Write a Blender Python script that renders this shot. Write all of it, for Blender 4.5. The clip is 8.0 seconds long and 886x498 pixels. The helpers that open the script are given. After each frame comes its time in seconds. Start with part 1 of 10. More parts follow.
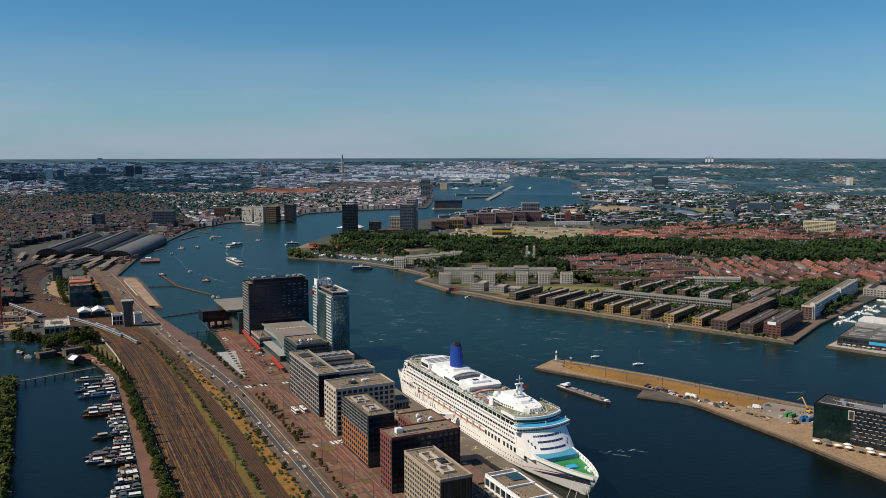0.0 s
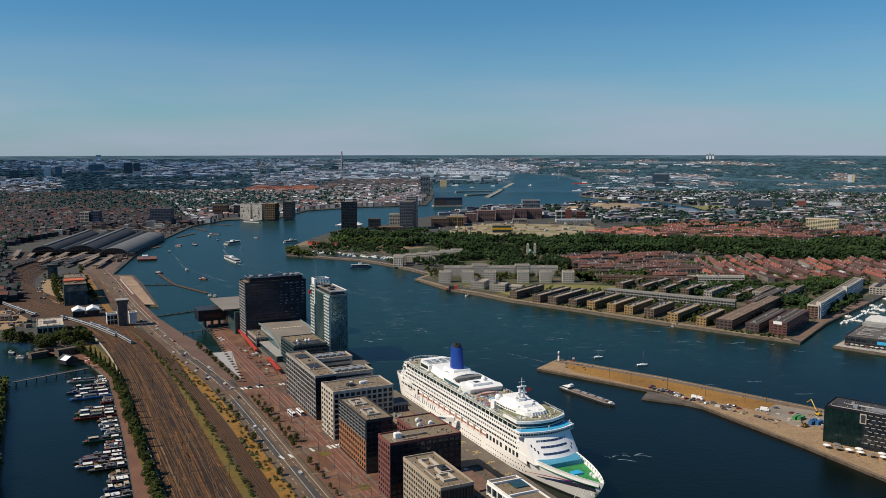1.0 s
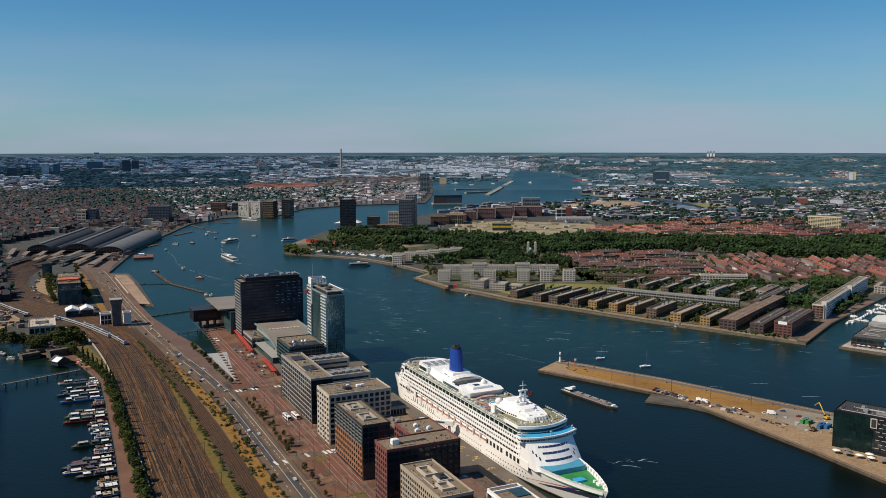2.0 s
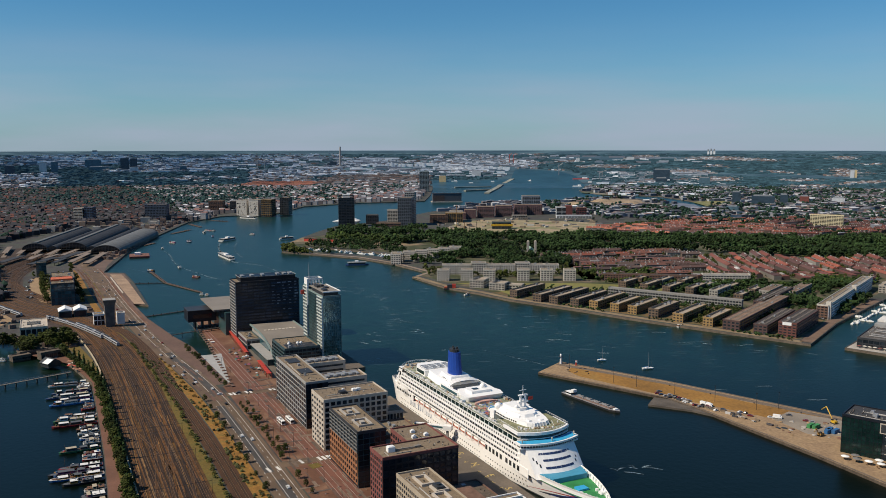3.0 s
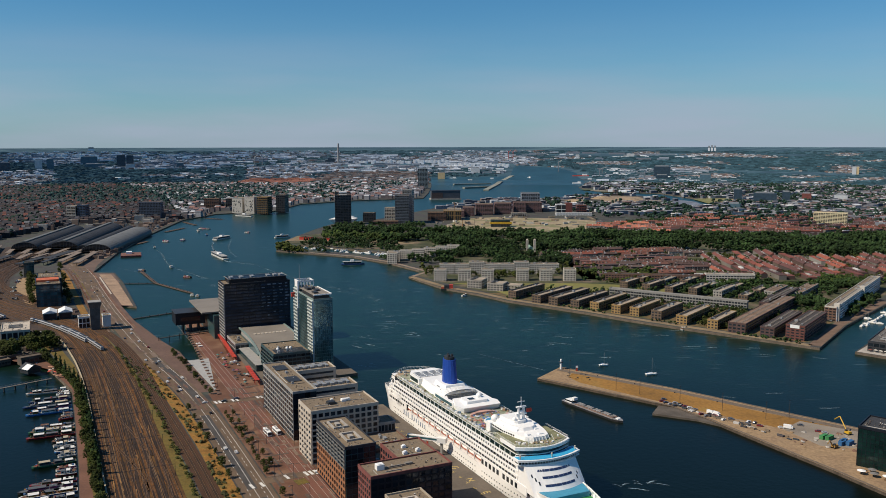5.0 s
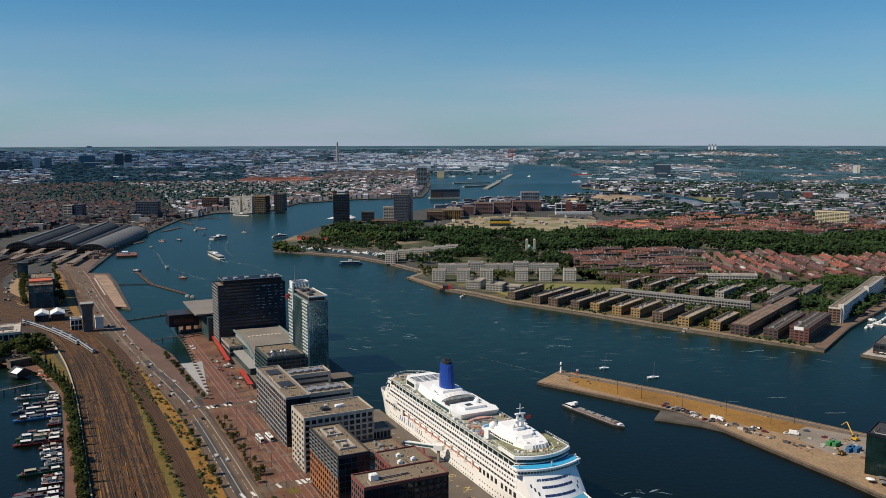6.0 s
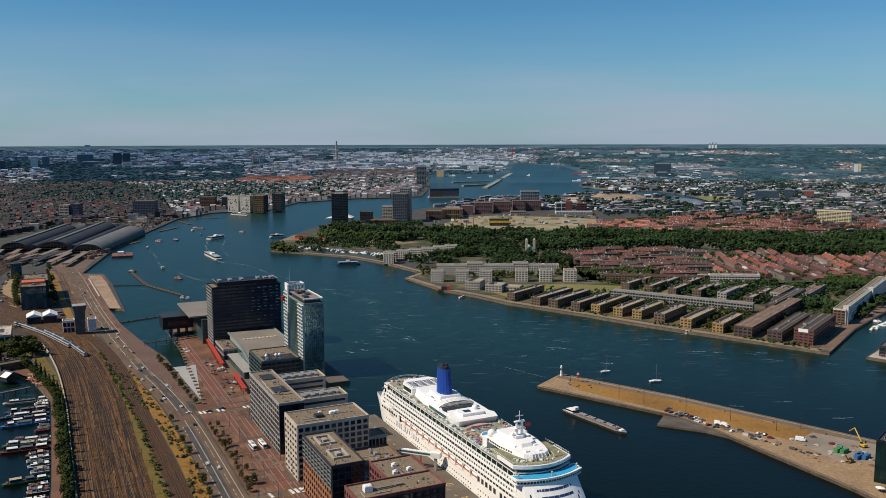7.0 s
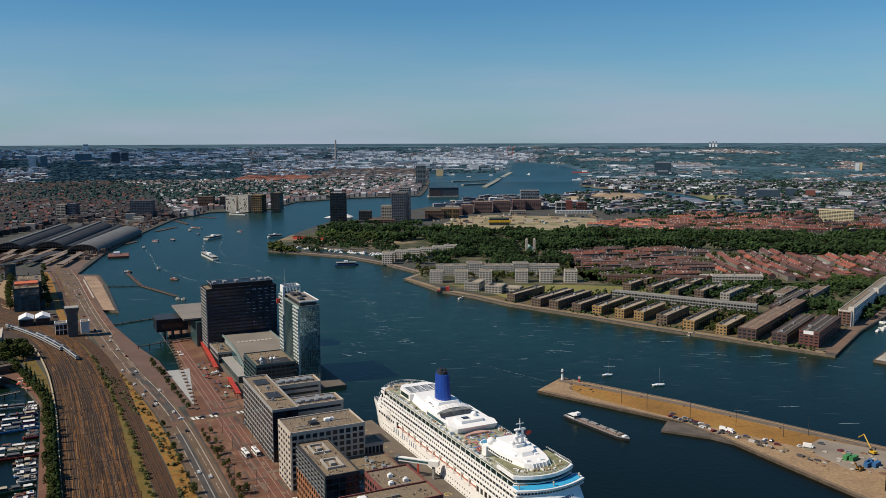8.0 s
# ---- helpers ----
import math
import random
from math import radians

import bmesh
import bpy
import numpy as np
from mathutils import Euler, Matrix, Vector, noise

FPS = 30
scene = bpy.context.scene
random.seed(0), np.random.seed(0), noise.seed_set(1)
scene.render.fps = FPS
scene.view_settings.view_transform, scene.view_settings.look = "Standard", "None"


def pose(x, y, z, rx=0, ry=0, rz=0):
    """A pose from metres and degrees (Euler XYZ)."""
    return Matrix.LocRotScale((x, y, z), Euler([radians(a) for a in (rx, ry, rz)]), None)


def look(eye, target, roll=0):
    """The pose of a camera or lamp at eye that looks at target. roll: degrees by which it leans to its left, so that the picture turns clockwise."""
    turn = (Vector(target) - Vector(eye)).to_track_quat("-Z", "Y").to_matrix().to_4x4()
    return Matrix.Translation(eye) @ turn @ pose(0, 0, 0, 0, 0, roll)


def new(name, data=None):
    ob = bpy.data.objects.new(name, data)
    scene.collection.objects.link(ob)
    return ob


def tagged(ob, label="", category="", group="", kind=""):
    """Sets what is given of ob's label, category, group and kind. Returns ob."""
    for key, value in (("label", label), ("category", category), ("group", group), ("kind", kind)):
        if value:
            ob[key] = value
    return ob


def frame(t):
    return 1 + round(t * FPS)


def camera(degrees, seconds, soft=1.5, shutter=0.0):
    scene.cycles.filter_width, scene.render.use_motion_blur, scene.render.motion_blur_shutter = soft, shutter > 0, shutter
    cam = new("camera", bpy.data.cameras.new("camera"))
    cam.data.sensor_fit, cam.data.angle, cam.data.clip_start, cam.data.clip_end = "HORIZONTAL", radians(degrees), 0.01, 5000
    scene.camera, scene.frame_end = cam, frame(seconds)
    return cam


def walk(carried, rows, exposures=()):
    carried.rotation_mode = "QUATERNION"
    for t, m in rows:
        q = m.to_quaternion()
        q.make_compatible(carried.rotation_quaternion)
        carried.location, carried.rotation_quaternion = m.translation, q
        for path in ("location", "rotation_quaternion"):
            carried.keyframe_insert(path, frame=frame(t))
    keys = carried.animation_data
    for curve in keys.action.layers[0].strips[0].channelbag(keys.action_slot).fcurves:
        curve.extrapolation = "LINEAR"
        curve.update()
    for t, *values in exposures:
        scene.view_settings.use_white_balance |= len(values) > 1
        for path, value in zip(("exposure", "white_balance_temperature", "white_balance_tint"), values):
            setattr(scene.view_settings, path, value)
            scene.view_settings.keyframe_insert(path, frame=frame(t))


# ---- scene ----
LENS = 55.0
cam = camera(LENS, 8.0, soft=0.9)
# seconds, x, y, z, yaw, pitch, roll
PATH = [
    (0.0, 0.0, 0.0, 203.097, 0.0, -6.517, -0.056),
    (1.0, -0.327, 16.613, 202.343, -0.018, -6.712, -0.048),
    (2.0, 0.263, 32.592, 201.93, -0.034, -6.879, -0.045),
    (3.0, 1.536, 48.071, 201.779, -0.05, -7.022, -0.048),
    (4.0, 3.257, 63.181, 201.813, -0.064, -7.144, -0.058),
    (5.0, 5.191, 78.055, 201.952, -0.078, -7.248, -0.076),
    (6.0, 7.104, 92.825, 202.118, -0.089, -7.339, -0.102),
    (7.0, 8.761, 107.624, 202.233, -0.099, -7.418, -0.139),
    (8.0, 9.927, 122.583, 202.218, -0.108, -7.489, -0.186),
]


def level_pose(x, y, z, yaw, pitch, roll):
    return pose(x, y, z, 0, 0, yaw) @ pose(0, 0, 0, 90 + pitch) @ pose(0, 0, 0, 0, 0, roll)


walk(cam, [(t, level_pose(x, y, z, yaw, pitch, roll)) for t, x, y, z, yaw, pitch, roll in PATH], [(0.0, 0.0), (8.0, 0.0)])

# ---- light ----
SUN_AZIMUTH, SUN_ELEVATION = 254.0, 46.0   # compass degrees from +y, clockwise
world = bpy.data.worlds.new("sky")
scene.world = world
world.use_nodes = True
wn, wl = world.node_tree.nodes, world.node_tree.links
sky = wn.new("ShaderNodeTexSky")
sky.sky_type, sky.sun_disc = "NISHITA", False
sky.sun_elevation, sky.sun_rotation = radians(SUN_ELEVATION), radians(SUN_AZIMUTH)
sky.altitude, sky.air_density, sky.dust_density, sky.ozone_density = 200, 1.0, 0.3, 4.0
tint = wn.new("ShaderNodeMix")
tint.data_type, tint.blend_type = "RGBA", "MULTIPLY"
tint.inputs[0].default_value, tint.inputs[7].default_value = 1.0, (0.50, 0.97, 1.20, 1)
wl.new(sky.outputs[0], tint.inputs[6])
# summer haze low in the sky, all round, and thin high cirrus
where = wn.new("ShaderNodeTexCoord")
split = wn.new("ShaderNodeSeparateXYZ")
wl.new(where.outputs["Generated"], split.inputs[0])
low = wn.new("ShaderNodeMapRange")
low.interpolation_type = "SMOOTHSTEP"
for k, v in zip((1, 2, 3, 4), (-0.02, 0.16, 0.76, 0.0)):
    low.inputs[k].default_value = v
wl.new(split.outputs[2], low.inputs[0])
cirrus = wn.new("ShaderNodeTexNoise")
cirrus.inputs["Scale"].default_value, cirrus.inputs["Detail"].default_value = 2.2, 6
stretch = wn.new("ShaderNodeMapping")
stretch.inputs["Scale"].default_value, stretch.inputs["Location"].default_value = (1.0, 1.0, 7.0), (0.3, 0.2, 0)
wl.new(where.outputs["Generated"], stretch.inputs[0])
wl.new(stretch.outputs[0], cirrus.inputs["Vector"])
veil = wn.new("ShaderNodeMapRange")
for k, v in zip((1, 2, 3, 4), (0.35, 0.75, 0.5, 1.55)):
    veil.inputs[k].default_value = v
wl.new(cirrus.outputs[0], veil.inputs[0])
much = wn.new("ShaderNodeMath")
much.operation, much.use_clamp = "MULTIPLY", True
wl.new(low.outputs[0], much.inputs[0])
wl.new(veil.outputs[0], much.inputs[1])
hazy = wn.new("ShaderNodeMix")
hazy.data_type = "RGBA"
hazy.inputs[7].default_value = (5.35, 6.05, 7.75, 1)
wl.new(much.outputs[0], hazy.inputs[0])
wl.new(tint.outputs[2], hazy.inputs[6])
wl.new(hazy.outputs[2], wn["Background"].inputs[0])
wn["Background"].inputs[1].default_value = 0.07
sun = new("sun", bpy.data.lights.new("sun", "SUN"))
sun.data.energy, sun.data.angle, sun.data.color = 4.9, radians(0.5), (1.0, 0.87, 0.70)
sa, se = radians(SUN_AZIMUTH), radians(SUN_ELEVATION)
to_sun = Vector((math.sin(sa) * math.cos(se), math.cos(sa) * math.cos(se), math.sin(se)))
sun.matrix_basis = look(to_sun * 800, (0, 0, 0))

# ---- materials ----
MATS = {}


def mat(name, color, rough=0.7, metal=0.0, vary=0.25, scale=0.3, fine=3.0, bump=0.0, spec=0.5, second=None, mixat=0.5, island=0.0, rand=0.0, mask=0.2, wide=1.0):
    """Two scales of noise on a base colour; second: a second colour in patches; island and rand: change per piece."""
    if name in MATS:
        return MATS[name]
    m = bpy.data.materials.new(name)
    m.use_nodes = True
    n, l = m.node_tree.nodes, m.node_tree.links
    b = n["Principled BSDF"]
    b.inputs["Roughness"].default_value, b.inputs["Metallic"].default_value = rough, metal
    b.inputs["Specular IOR Level"].default_value = spec
    co = n.new("ShaderNodeTexCoord")
    geo = n.new("ShaderNodeNewGeometry")

    def noise_tex(s, detail=4.0):
        t = n.new("ShaderNodeTexNoise")
        t.inputs["Scale"].default_value, t.inputs["Detail"].default_value = s, detail
        if wide == 1.0:
            l.new(geo.outputs["Position"], t.inputs["Vector"])
        else:
            drawn = n.new("ShaderNodeMapping")
            drawn.inputs["Scale"].default_value = (1 / wide, 1, 1)
            l.new(geo.outputs["Position"], drawn.inputs["Vector"])
            l.new(drawn.outputs[0], t.inputs["Vector"])
        return t

    def mixed(fac, a, c, kind="MIX"):
        x = n.new("ShaderNodeMix")
        x.data_type, x.blend_type = "RGBA", kind
        for sock, val in ((0, fac), (6, a), (7, c)):
            if isinstance(val, (float, int)):
                x.inputs[sock].default_value = val
            elif isinstance(val, tuple):
                x.inputs[sock].default_value = (*val, 1)
            else:
                l.new(val, x.inputs[sock])
        return x.outputs[2]

    def ramp(sock, lo, hi, a=0.0, c=1.0):
        r = n.new("ShaderNodeMapRange")
        for k, v in zip((1, 2, 3, 4), (lo, hi, a, c)):
            r.inputs[k].default_value = v
        l.new(sock, r.inputs[0])
        return r.outputs[0]

    col = tuple(color)
    big, small = noise_tex(scale), noise_tex(fine, 2.0)
    if second:
        col = mixed(ramp(big.outputs[0], mixat - mask / 2, mixat + mask / 2), col, tuple(second))
    def grey(sock):
        c = n.new("ShaderNodeCombineColor")
        for k in range(3):
            l.new(sock, c.inputs[k])
        return c.outputs[0]
    shade = ramp(big.outputs[0], 0.3, 0.7, 1 - vary, 1 + vary)
    col = mixed(1.0, col, grey(shade), "MULTIPLY")
    col = mixed(1.0, col, grey(ramp(small.outputs[0], 0.3, 0.7, 1 - vary * 0.6, 1 + vary * 0.6)), "MULTIPLY")
    if island:
        col = mixed(1.0, col, grey(ramp(geo.outputs["Random Per Island"], 0, 1, 1 - island, 1 + island)), "MULTIPLY")
    if rand:
        info = n.new("ShaderNodeObjectInfo")
        col = mixed(1.0, col, grey(ramp(info.outputs["Random"], 0, 1, 1 - rand, 1 + rand)), "MULTIPLY")
    l.new(col, b.inputs["Base Color"])
    if bump:
        bp = n.new("ShaderNodeBump")
        bp.inputs["Strength"].default_value, bp.inputs["Distance"].default_value = bump, 0.3
        l.new(small.outputs[0], bp.inputs["Height"])
        l.new(bp.outputs[0], b.inputs["Normal"])
    MATS[name] = m
    return m


def palette(name, colors, rough=0.8, vary=0.2, by="island", fine=0.5):
    """A material whose pieces take one of several colours each."""
    if name in MATS:
        return MATS[name]
    m = mat(name, (1, 1, 1), rough, vary=vary, fine=fine, scale=0.02)
    n, l = m.node_tree.nodes, m.node_tree.links
    r = n.new("ShaderNodeValToRGB")
    r.color_ramp.interpolation = "CONSTANT"
    while len(r.color_ramp.elements) < len(colors):
        r.color_ramp.elements.new(0.5)
    for k, c in enumerate(colors):
        r.color_ramp.elements[k].position = k / len(colors)
        r.color_ramp.elements[k].color = (*c, 1)
    if by == "island":
        l.new(next(x for x in n if x.type == "NEW_GEOMETRY").outputs["Random Per Island"], r.inputs[0])
    else:
        l.new(n.new("ShaderNodeObjectInfo").outputs["Random"], r.inputs[0])
    b = n["Principled BSDF"]
    old = b.inputs["Base Color"].links[0].from_socket
    x = n.new("ShaderNodeMix")
    x.data_type, x.blend_type = "RGBA", "MULTIPLY"
    x.inputs[0].default_value = 1.0
    l.new(old, x.inputs[6])
    l.new(r.outputs[0], x.inputs[7])
    l.new(x.outputs[2], b.inputs["Base Color"])
    return m


def water_material():
    m = bpy.data.materials.new("harbour_water")
    m.use_nodes = True
    n, l = m.node_tree.nodes, m.node_tree.links
    b = n["Principled BSDF"]
    geo = n.new("ShaderNodeNewGeometry")
    wide = n.new("ShaderNodeTexNoise")
    wide.inputs["Scale"].default_value, wide.inputs["Detail"].default_value = 0.006, 3
    l.new(geo.outputs["Position"], wide.inputs["Vector"])
    tint = n.new("ShaderNodeMix")
    tint.data_type = "RGBA"
    tint.inputs[6].default_value, tint.inputs[7].default_value = (0.0030, 0.0125, 0.0072, 1), (0.0062, 0.0260, 0.0150, 1)
    # base colour darkened at the sheltered docks and lightened up-river for painted sky sheen
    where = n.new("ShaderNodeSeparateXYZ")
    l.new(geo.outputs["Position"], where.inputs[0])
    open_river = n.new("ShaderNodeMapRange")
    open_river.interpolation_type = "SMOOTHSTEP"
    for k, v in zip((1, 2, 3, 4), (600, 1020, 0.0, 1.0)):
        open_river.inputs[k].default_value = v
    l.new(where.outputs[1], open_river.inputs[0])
    dock_tone = n.new("ShaderNodeMix")
    dock_tone.data_type = "RGBA"
    dock_tone.inputs[6].default_value = (0.0019, 0.0042, 0.0026, 1)
    l.new(open_river.outputs[0], dock_tone.inputs[0])
    # a further blue-green lift far along y paints in reflected sky
    far_sheen = n.new("ShaderNodeMapRange")
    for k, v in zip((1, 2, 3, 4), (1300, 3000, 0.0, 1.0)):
        far_sheen.inputs[k].default_value = v
    l.new(where.outputs[1], far_sheen.inputs[0])
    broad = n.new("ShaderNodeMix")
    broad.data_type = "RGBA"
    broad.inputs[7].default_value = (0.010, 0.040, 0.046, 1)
    l.new(far_sheen.outputs[0], broad.inputs[0])
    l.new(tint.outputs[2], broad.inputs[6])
    l.new(broad.outputs[2], dock_tone.inputs[7])
    chop = n.new("ShaderNodeTexNoise")
    chop.inputs["Scale"].default_value, chop.inputs["Detail"].default_value = 0.045, 7
    chop.inputs["Roughness"].default_value = 0.7
    l.new(geo.outputs["Position"], chop.inputs["Vector"])
    patch = n.new("ShaderNodeMapRange")
    for k, v in zip((1, 2, 3, 4), (0.35, 0.68, -0.2, 1.35)):
        patch.inputs[k].default_value = v
    l.new(chop.outputs[0], patch.inputs[0])
    blend = n.new("ShaderNodeMath")
    blend.operation = "MULTIPLY_ADD"
    blend.inputs[1].default_value, blend.inputs[2].default_value = 0.5, 0.0
    l.new(wide.outputs[0], blend.inputs[0])
    both = n.new("ShaderNodeMath")
    both.operation = "MULTIPLY_ADD"
    both.inputs[1].default_value = 0.6
    l.new(patch.outputs[0], both.inputs[0])
    l.new(blend.outputs[0], both.inputs[2])
    l.new(both.outputs[0], tint.inputs[0])
    # wind streaks and short crests, drawn out along one direction
    turn = n.new("ShaderNodeMapping")
    turn.inputs["Rotation"].default_value, turn.inputs["Scale"].default_value = (0, 0, radians(-22)), (0.035, 0.25, 1)
    l.new(geo.outputs["Position"], turn.inputs["Vector"])
    streak = n.new("ShaderNodeTexNoise")
    streak.inputs["Scale"].default_value, streak.inputs["Detail"].default_value = 1.0, 5
    l.new(turn.outputs[0], streak.inputs["Vector"])
    foam = n.new("ShaderNodeMapRange")
    for k, v in zip((1, 2, 3, 4), (0.615, 0.74, 0.0, 0.22)):
        foam.inputs[k].default_value = v
    l.new(streak.outputs[0], foam.inputs[0])
    white = n.new("ShaderNodeMix")
    white.data_type = "RGBA"
    white.inputs[7].default_value = (0.36, 0.5, 0.55, 1)
    loose = n.new("ShaderNodeMath")
    loose.operation = "MULTIPLY"
    l.new(foam.outputs[0], loose.inputs[0])
    l.new(open_river.outputs[0], loose.inputs[1])
    l.new(loose.outputs[0], white.inputs[0])
    l.new(dock_tone.outputs[2], white.inputs[6])
    l.new(white.outputs[2], b.inputs["Base Color"])
    b.inputs["Roughness"].default_value = 0.3
    b.inputs["Specular Tint"].default_value = (0.34, 0.60, 0.13, 1)
    b.inputs["IOR"].default_value = 1.27
    b.inputs["Specular IOR Level"].default_value = 0.5
    wave = n.new("ShaderNodeTexNoise")
    wave.inputs["Scale"].default_value, wave.inputs["Detail"].default_value = 0.25, 6
    l.new(geo.outputs["Position"], wave.inputs["Vector"])
    bp = n.new("ShaderNodeBump")
    bp.inputs["Strength"].default_value, bp.inputs["Distance"].default_value = 0.12, 1.0
    l.new(wave.outputs[0], bp.inputs["Height"])
    l.new(bp.outputs[0], b.inputs["Normal"])
    MATS["water"] = m
    return m


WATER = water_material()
WHITE = mat("white_paint", (0.80, 0.80, 0.78), 0.45, vary=0.05, scale=0.2)
GLASS = mat("dark_window_glass", (0.018, 0.024, 0.03), 0.08, vary=0.3, scale=0.15, rand=0.5)
BLUEGLASS = mat("blue_green_glass", (0.03, 0.075, 0.088), 0.1, vary=0.35, scale=0.1, rand=0.4)
ASPHALT = mat("asphalt", (0.055, 0.05, 0.046), 0.9, vary=0.2, scale=0.08, fine=1.5)
ROOFGREY = mat("roof_gravel", (0.225, 0.170, 0.108), 0.95, vary=0.32, scale=0.10, fine=0.7, second=(0.15, 0.115, 0.078))
CONCRETE = mat("concrete", (0.36, 0.33, 0.29), 0.9, vary=0.2, scale=0.1, fine=1.0)
STONEQUAY = mat("quay_stone", (0.125, 0.098, 0.072), 0.9, vary=0.3, scale=0.15, fine=1.0)
PAVING = mat("brick_paving", (0.128, 0.056, 0.030), 0.9, vary=0.22, scale=0.05, fine=0.9, second=(0.165, 0.090, 0.052), mixat=0.55)
STEEL = mat("painted_steel", (0.30, 0.31, 0.32), 0.5, metal=0.3, vary=0.15)
DARK = mat("dark_metal", (0.03, 0.032, 0.035), 0.5, vary=0.2)
BARK = mat("bark", (0.09, 0.065, 0.045), 0.95, vary=0.3, fine=4)
LEAF = mat("leaf_green", (0.038, 0.048, 0.008), 0.85, vary=0.35, scale=0.05, fine=0.8, island=0.4, rand=0.25, spec=0.2)
LEAFDARK = mat("leaf_dark", (0.024, 0.045, 0.014), 0.9, vary=0.5, scale=0.015, fine=0.4, island=0.55, spec=0.15)
SAND = mat("sandy_ground", (0.36, 0.245, 0.135), 0.95, vary=0.35, scale=0.06, fine=0.45, second=(0.21, 0.14, 0.08))
RED = mat("red_paint", (0.45, 0.05, 0.03), 0.5, vary=0.15)
GROUND = mat("town_ground", (0.062, 0.056, 0.054), 0.95, vary=0.45, scale=0.03, fine=0.25, second=(0.040, 0.046, 0.034), mixat=0.5)


# ---- geometry helpers ----
class Geo:
    def __init__(self):
        self.v, self.f = [], []

    def add(self, verts, faces, m=None):
        k = len(self.v)
        self.v += [tuple(m @ Vector(p)) for p in verts] if m else verts
        self.f += [tuple(k + i for i in f) for f in faces]
        return self

    def box(self, x0, x1, y0, y1, z0, z1, m=None):
        v = [(x0, y0, z0), (x1, y0, z0), (x1, y1, z0), (x0, y1, z0), (x0, y0, z1), (x1, y0, z1), (x1, y1, z1), (x0, y1, z1)]
        return self.add(v, [(0, 3, 2, 1), (4, 5, 6, 7), (0, 1, 5, 4), (1, 2, 6, 5), (2, 3, 7, 6), (3, 0, 4, 7)], m)

    def prism(self, pts, z0, z1, m=None, top=None):
        """A polygon drawn up from z0 to z1; top: another outline for the upper end."""
        n, top = len(pts), top or pts
        if sum(pts[i][0] * pts[(i + 1) % n][1] - pts[(i + 1) % n][0] * pts[i][1] for i in range(n)) < 0:
            pts, top = pts[::-1], top[::-1]
        v = [(x, y, z0) for x, y in pts] + [(x, y, z1) for x, y in top]
        return self.add(v, [tuple(range(n - 1, -1, -1)), tuple(range(n, 2 * n))] + [(i, (i + 1) % n, n + (i + 1) % n, n + i) for i in range(n)], m)

    def cyl(self, x, y, z0, z1, r0, r1=None, n=10, m=None):
        r1 = r0 if r1 is None else r1
        ring = [(math.cos(2 * math.pi * k / n), math.sin(2 * math.pi * k / n)) for k in range(n)]
        return self.prism([(x + r0 * c, y + r0 * s) for c, s in ring], z0, z1, m, [(x + r1 * c, y + r1 * s) for c, s in ring])

    def bar(self, a, b, r=0.1, n=4):
        """A rod from a to b."""
        a, b = Vector(a), Vector(b)
        q = (b - a).to_track_quat("Z", "Y").to_matrix().to_4x4()
        return self.cyl(0, 0, 0, (b - a).length, r, r, n, Matrix.Translation(a) @ q)

    def gable(self, x0, x1, y0, y1, z0, z1, m=None):
        """A ridge roof whose ridge runs along y."""
        c = (x0 + x1) / 2
        v = [(x0, y0, z0), (x1, y0, z0), (x1, y1, z0), (x0, y1, z0), (c, y0, z1), (c, y1, z1)]
        return self.add(v, [(0, 3, 2, 1), (0, 1, 4), (2, 3, 5), (1, 2, 5, 4), (3, 0, 4, 5)], m)

    def dome(self, x, y, z, r, n=10, k=5, low=-0.3):
        rings = [low + (1.5708 - low) * i / k for i in range(k)]
        v = [(x + r * math.cos(a) * math.cos(2 * math.pi * j / n), y + r * math.cos(a) * math.sin(2 * math.pi * j / n), z + r * math.sin(a)) for a in rings for j in range(n)]
        v.append((x, y, z + r))
        f = [(i * n + j, i * n + (j + 1) % n, (i + 1) * n + (j + 1) % n, (i + 1) * n + j) for i in range(k - 1) for j in range(n)]
        f += [((k - 1) * n + j, (k - 1) * n + (j + 1) % n, k * n) for j in range(n)]
        return self.add(v, f + [tuple(range(n - 1, -1, -1))])

    def strip(self, pts, width, z, thick=0.0):
        """A ribbon along a line of points."""
        left, right = offset(pts, -width / 2), offset(pts, width / 2)
        n = len(pts)
        v = [(*p, z) for p in left] + [(*p, z) for p in right]
        f = [(i, n + i, n + i + 1, i + 1) for i in range(n - 1)]
        if thick:
            v += [(*p, z - thick) for p in left] + [(*p, z - thick) for p in right]
            f += [(i + 1, 2 * n + i + 1, 2 * n + i, i) for i in range(n - 1)] + [(n + i, 3 * n + i, 3 * n + i + 1, n + i + 1) for i in range(n - 1)]
        return self.add(v, f)

    def mesh(self, name, smooth=False):
        me = bpy.data.meshes.new(name)
        me.from_pydata(self.v, [], self.f)
        if smooth:
            me.polygons.foreach_set("use_smooth", [True] * len(me.polygons))
        me.update()
        return me


def offset(pts, d):
    """The line of points moved d to its right."""
    out = []
    for i, p in enumerate(pts):
        a, b = pts[max(i - 1, 0)], pts[min(i + 1, len(pts) - 1)]
        tx, ty = b[0] - a[0], b[1] - a[1]
        s = math.hypot(tx, ty) or 1
        out.append((p[0] + d * ty / s, p[1] - d * tx / s))
    return out


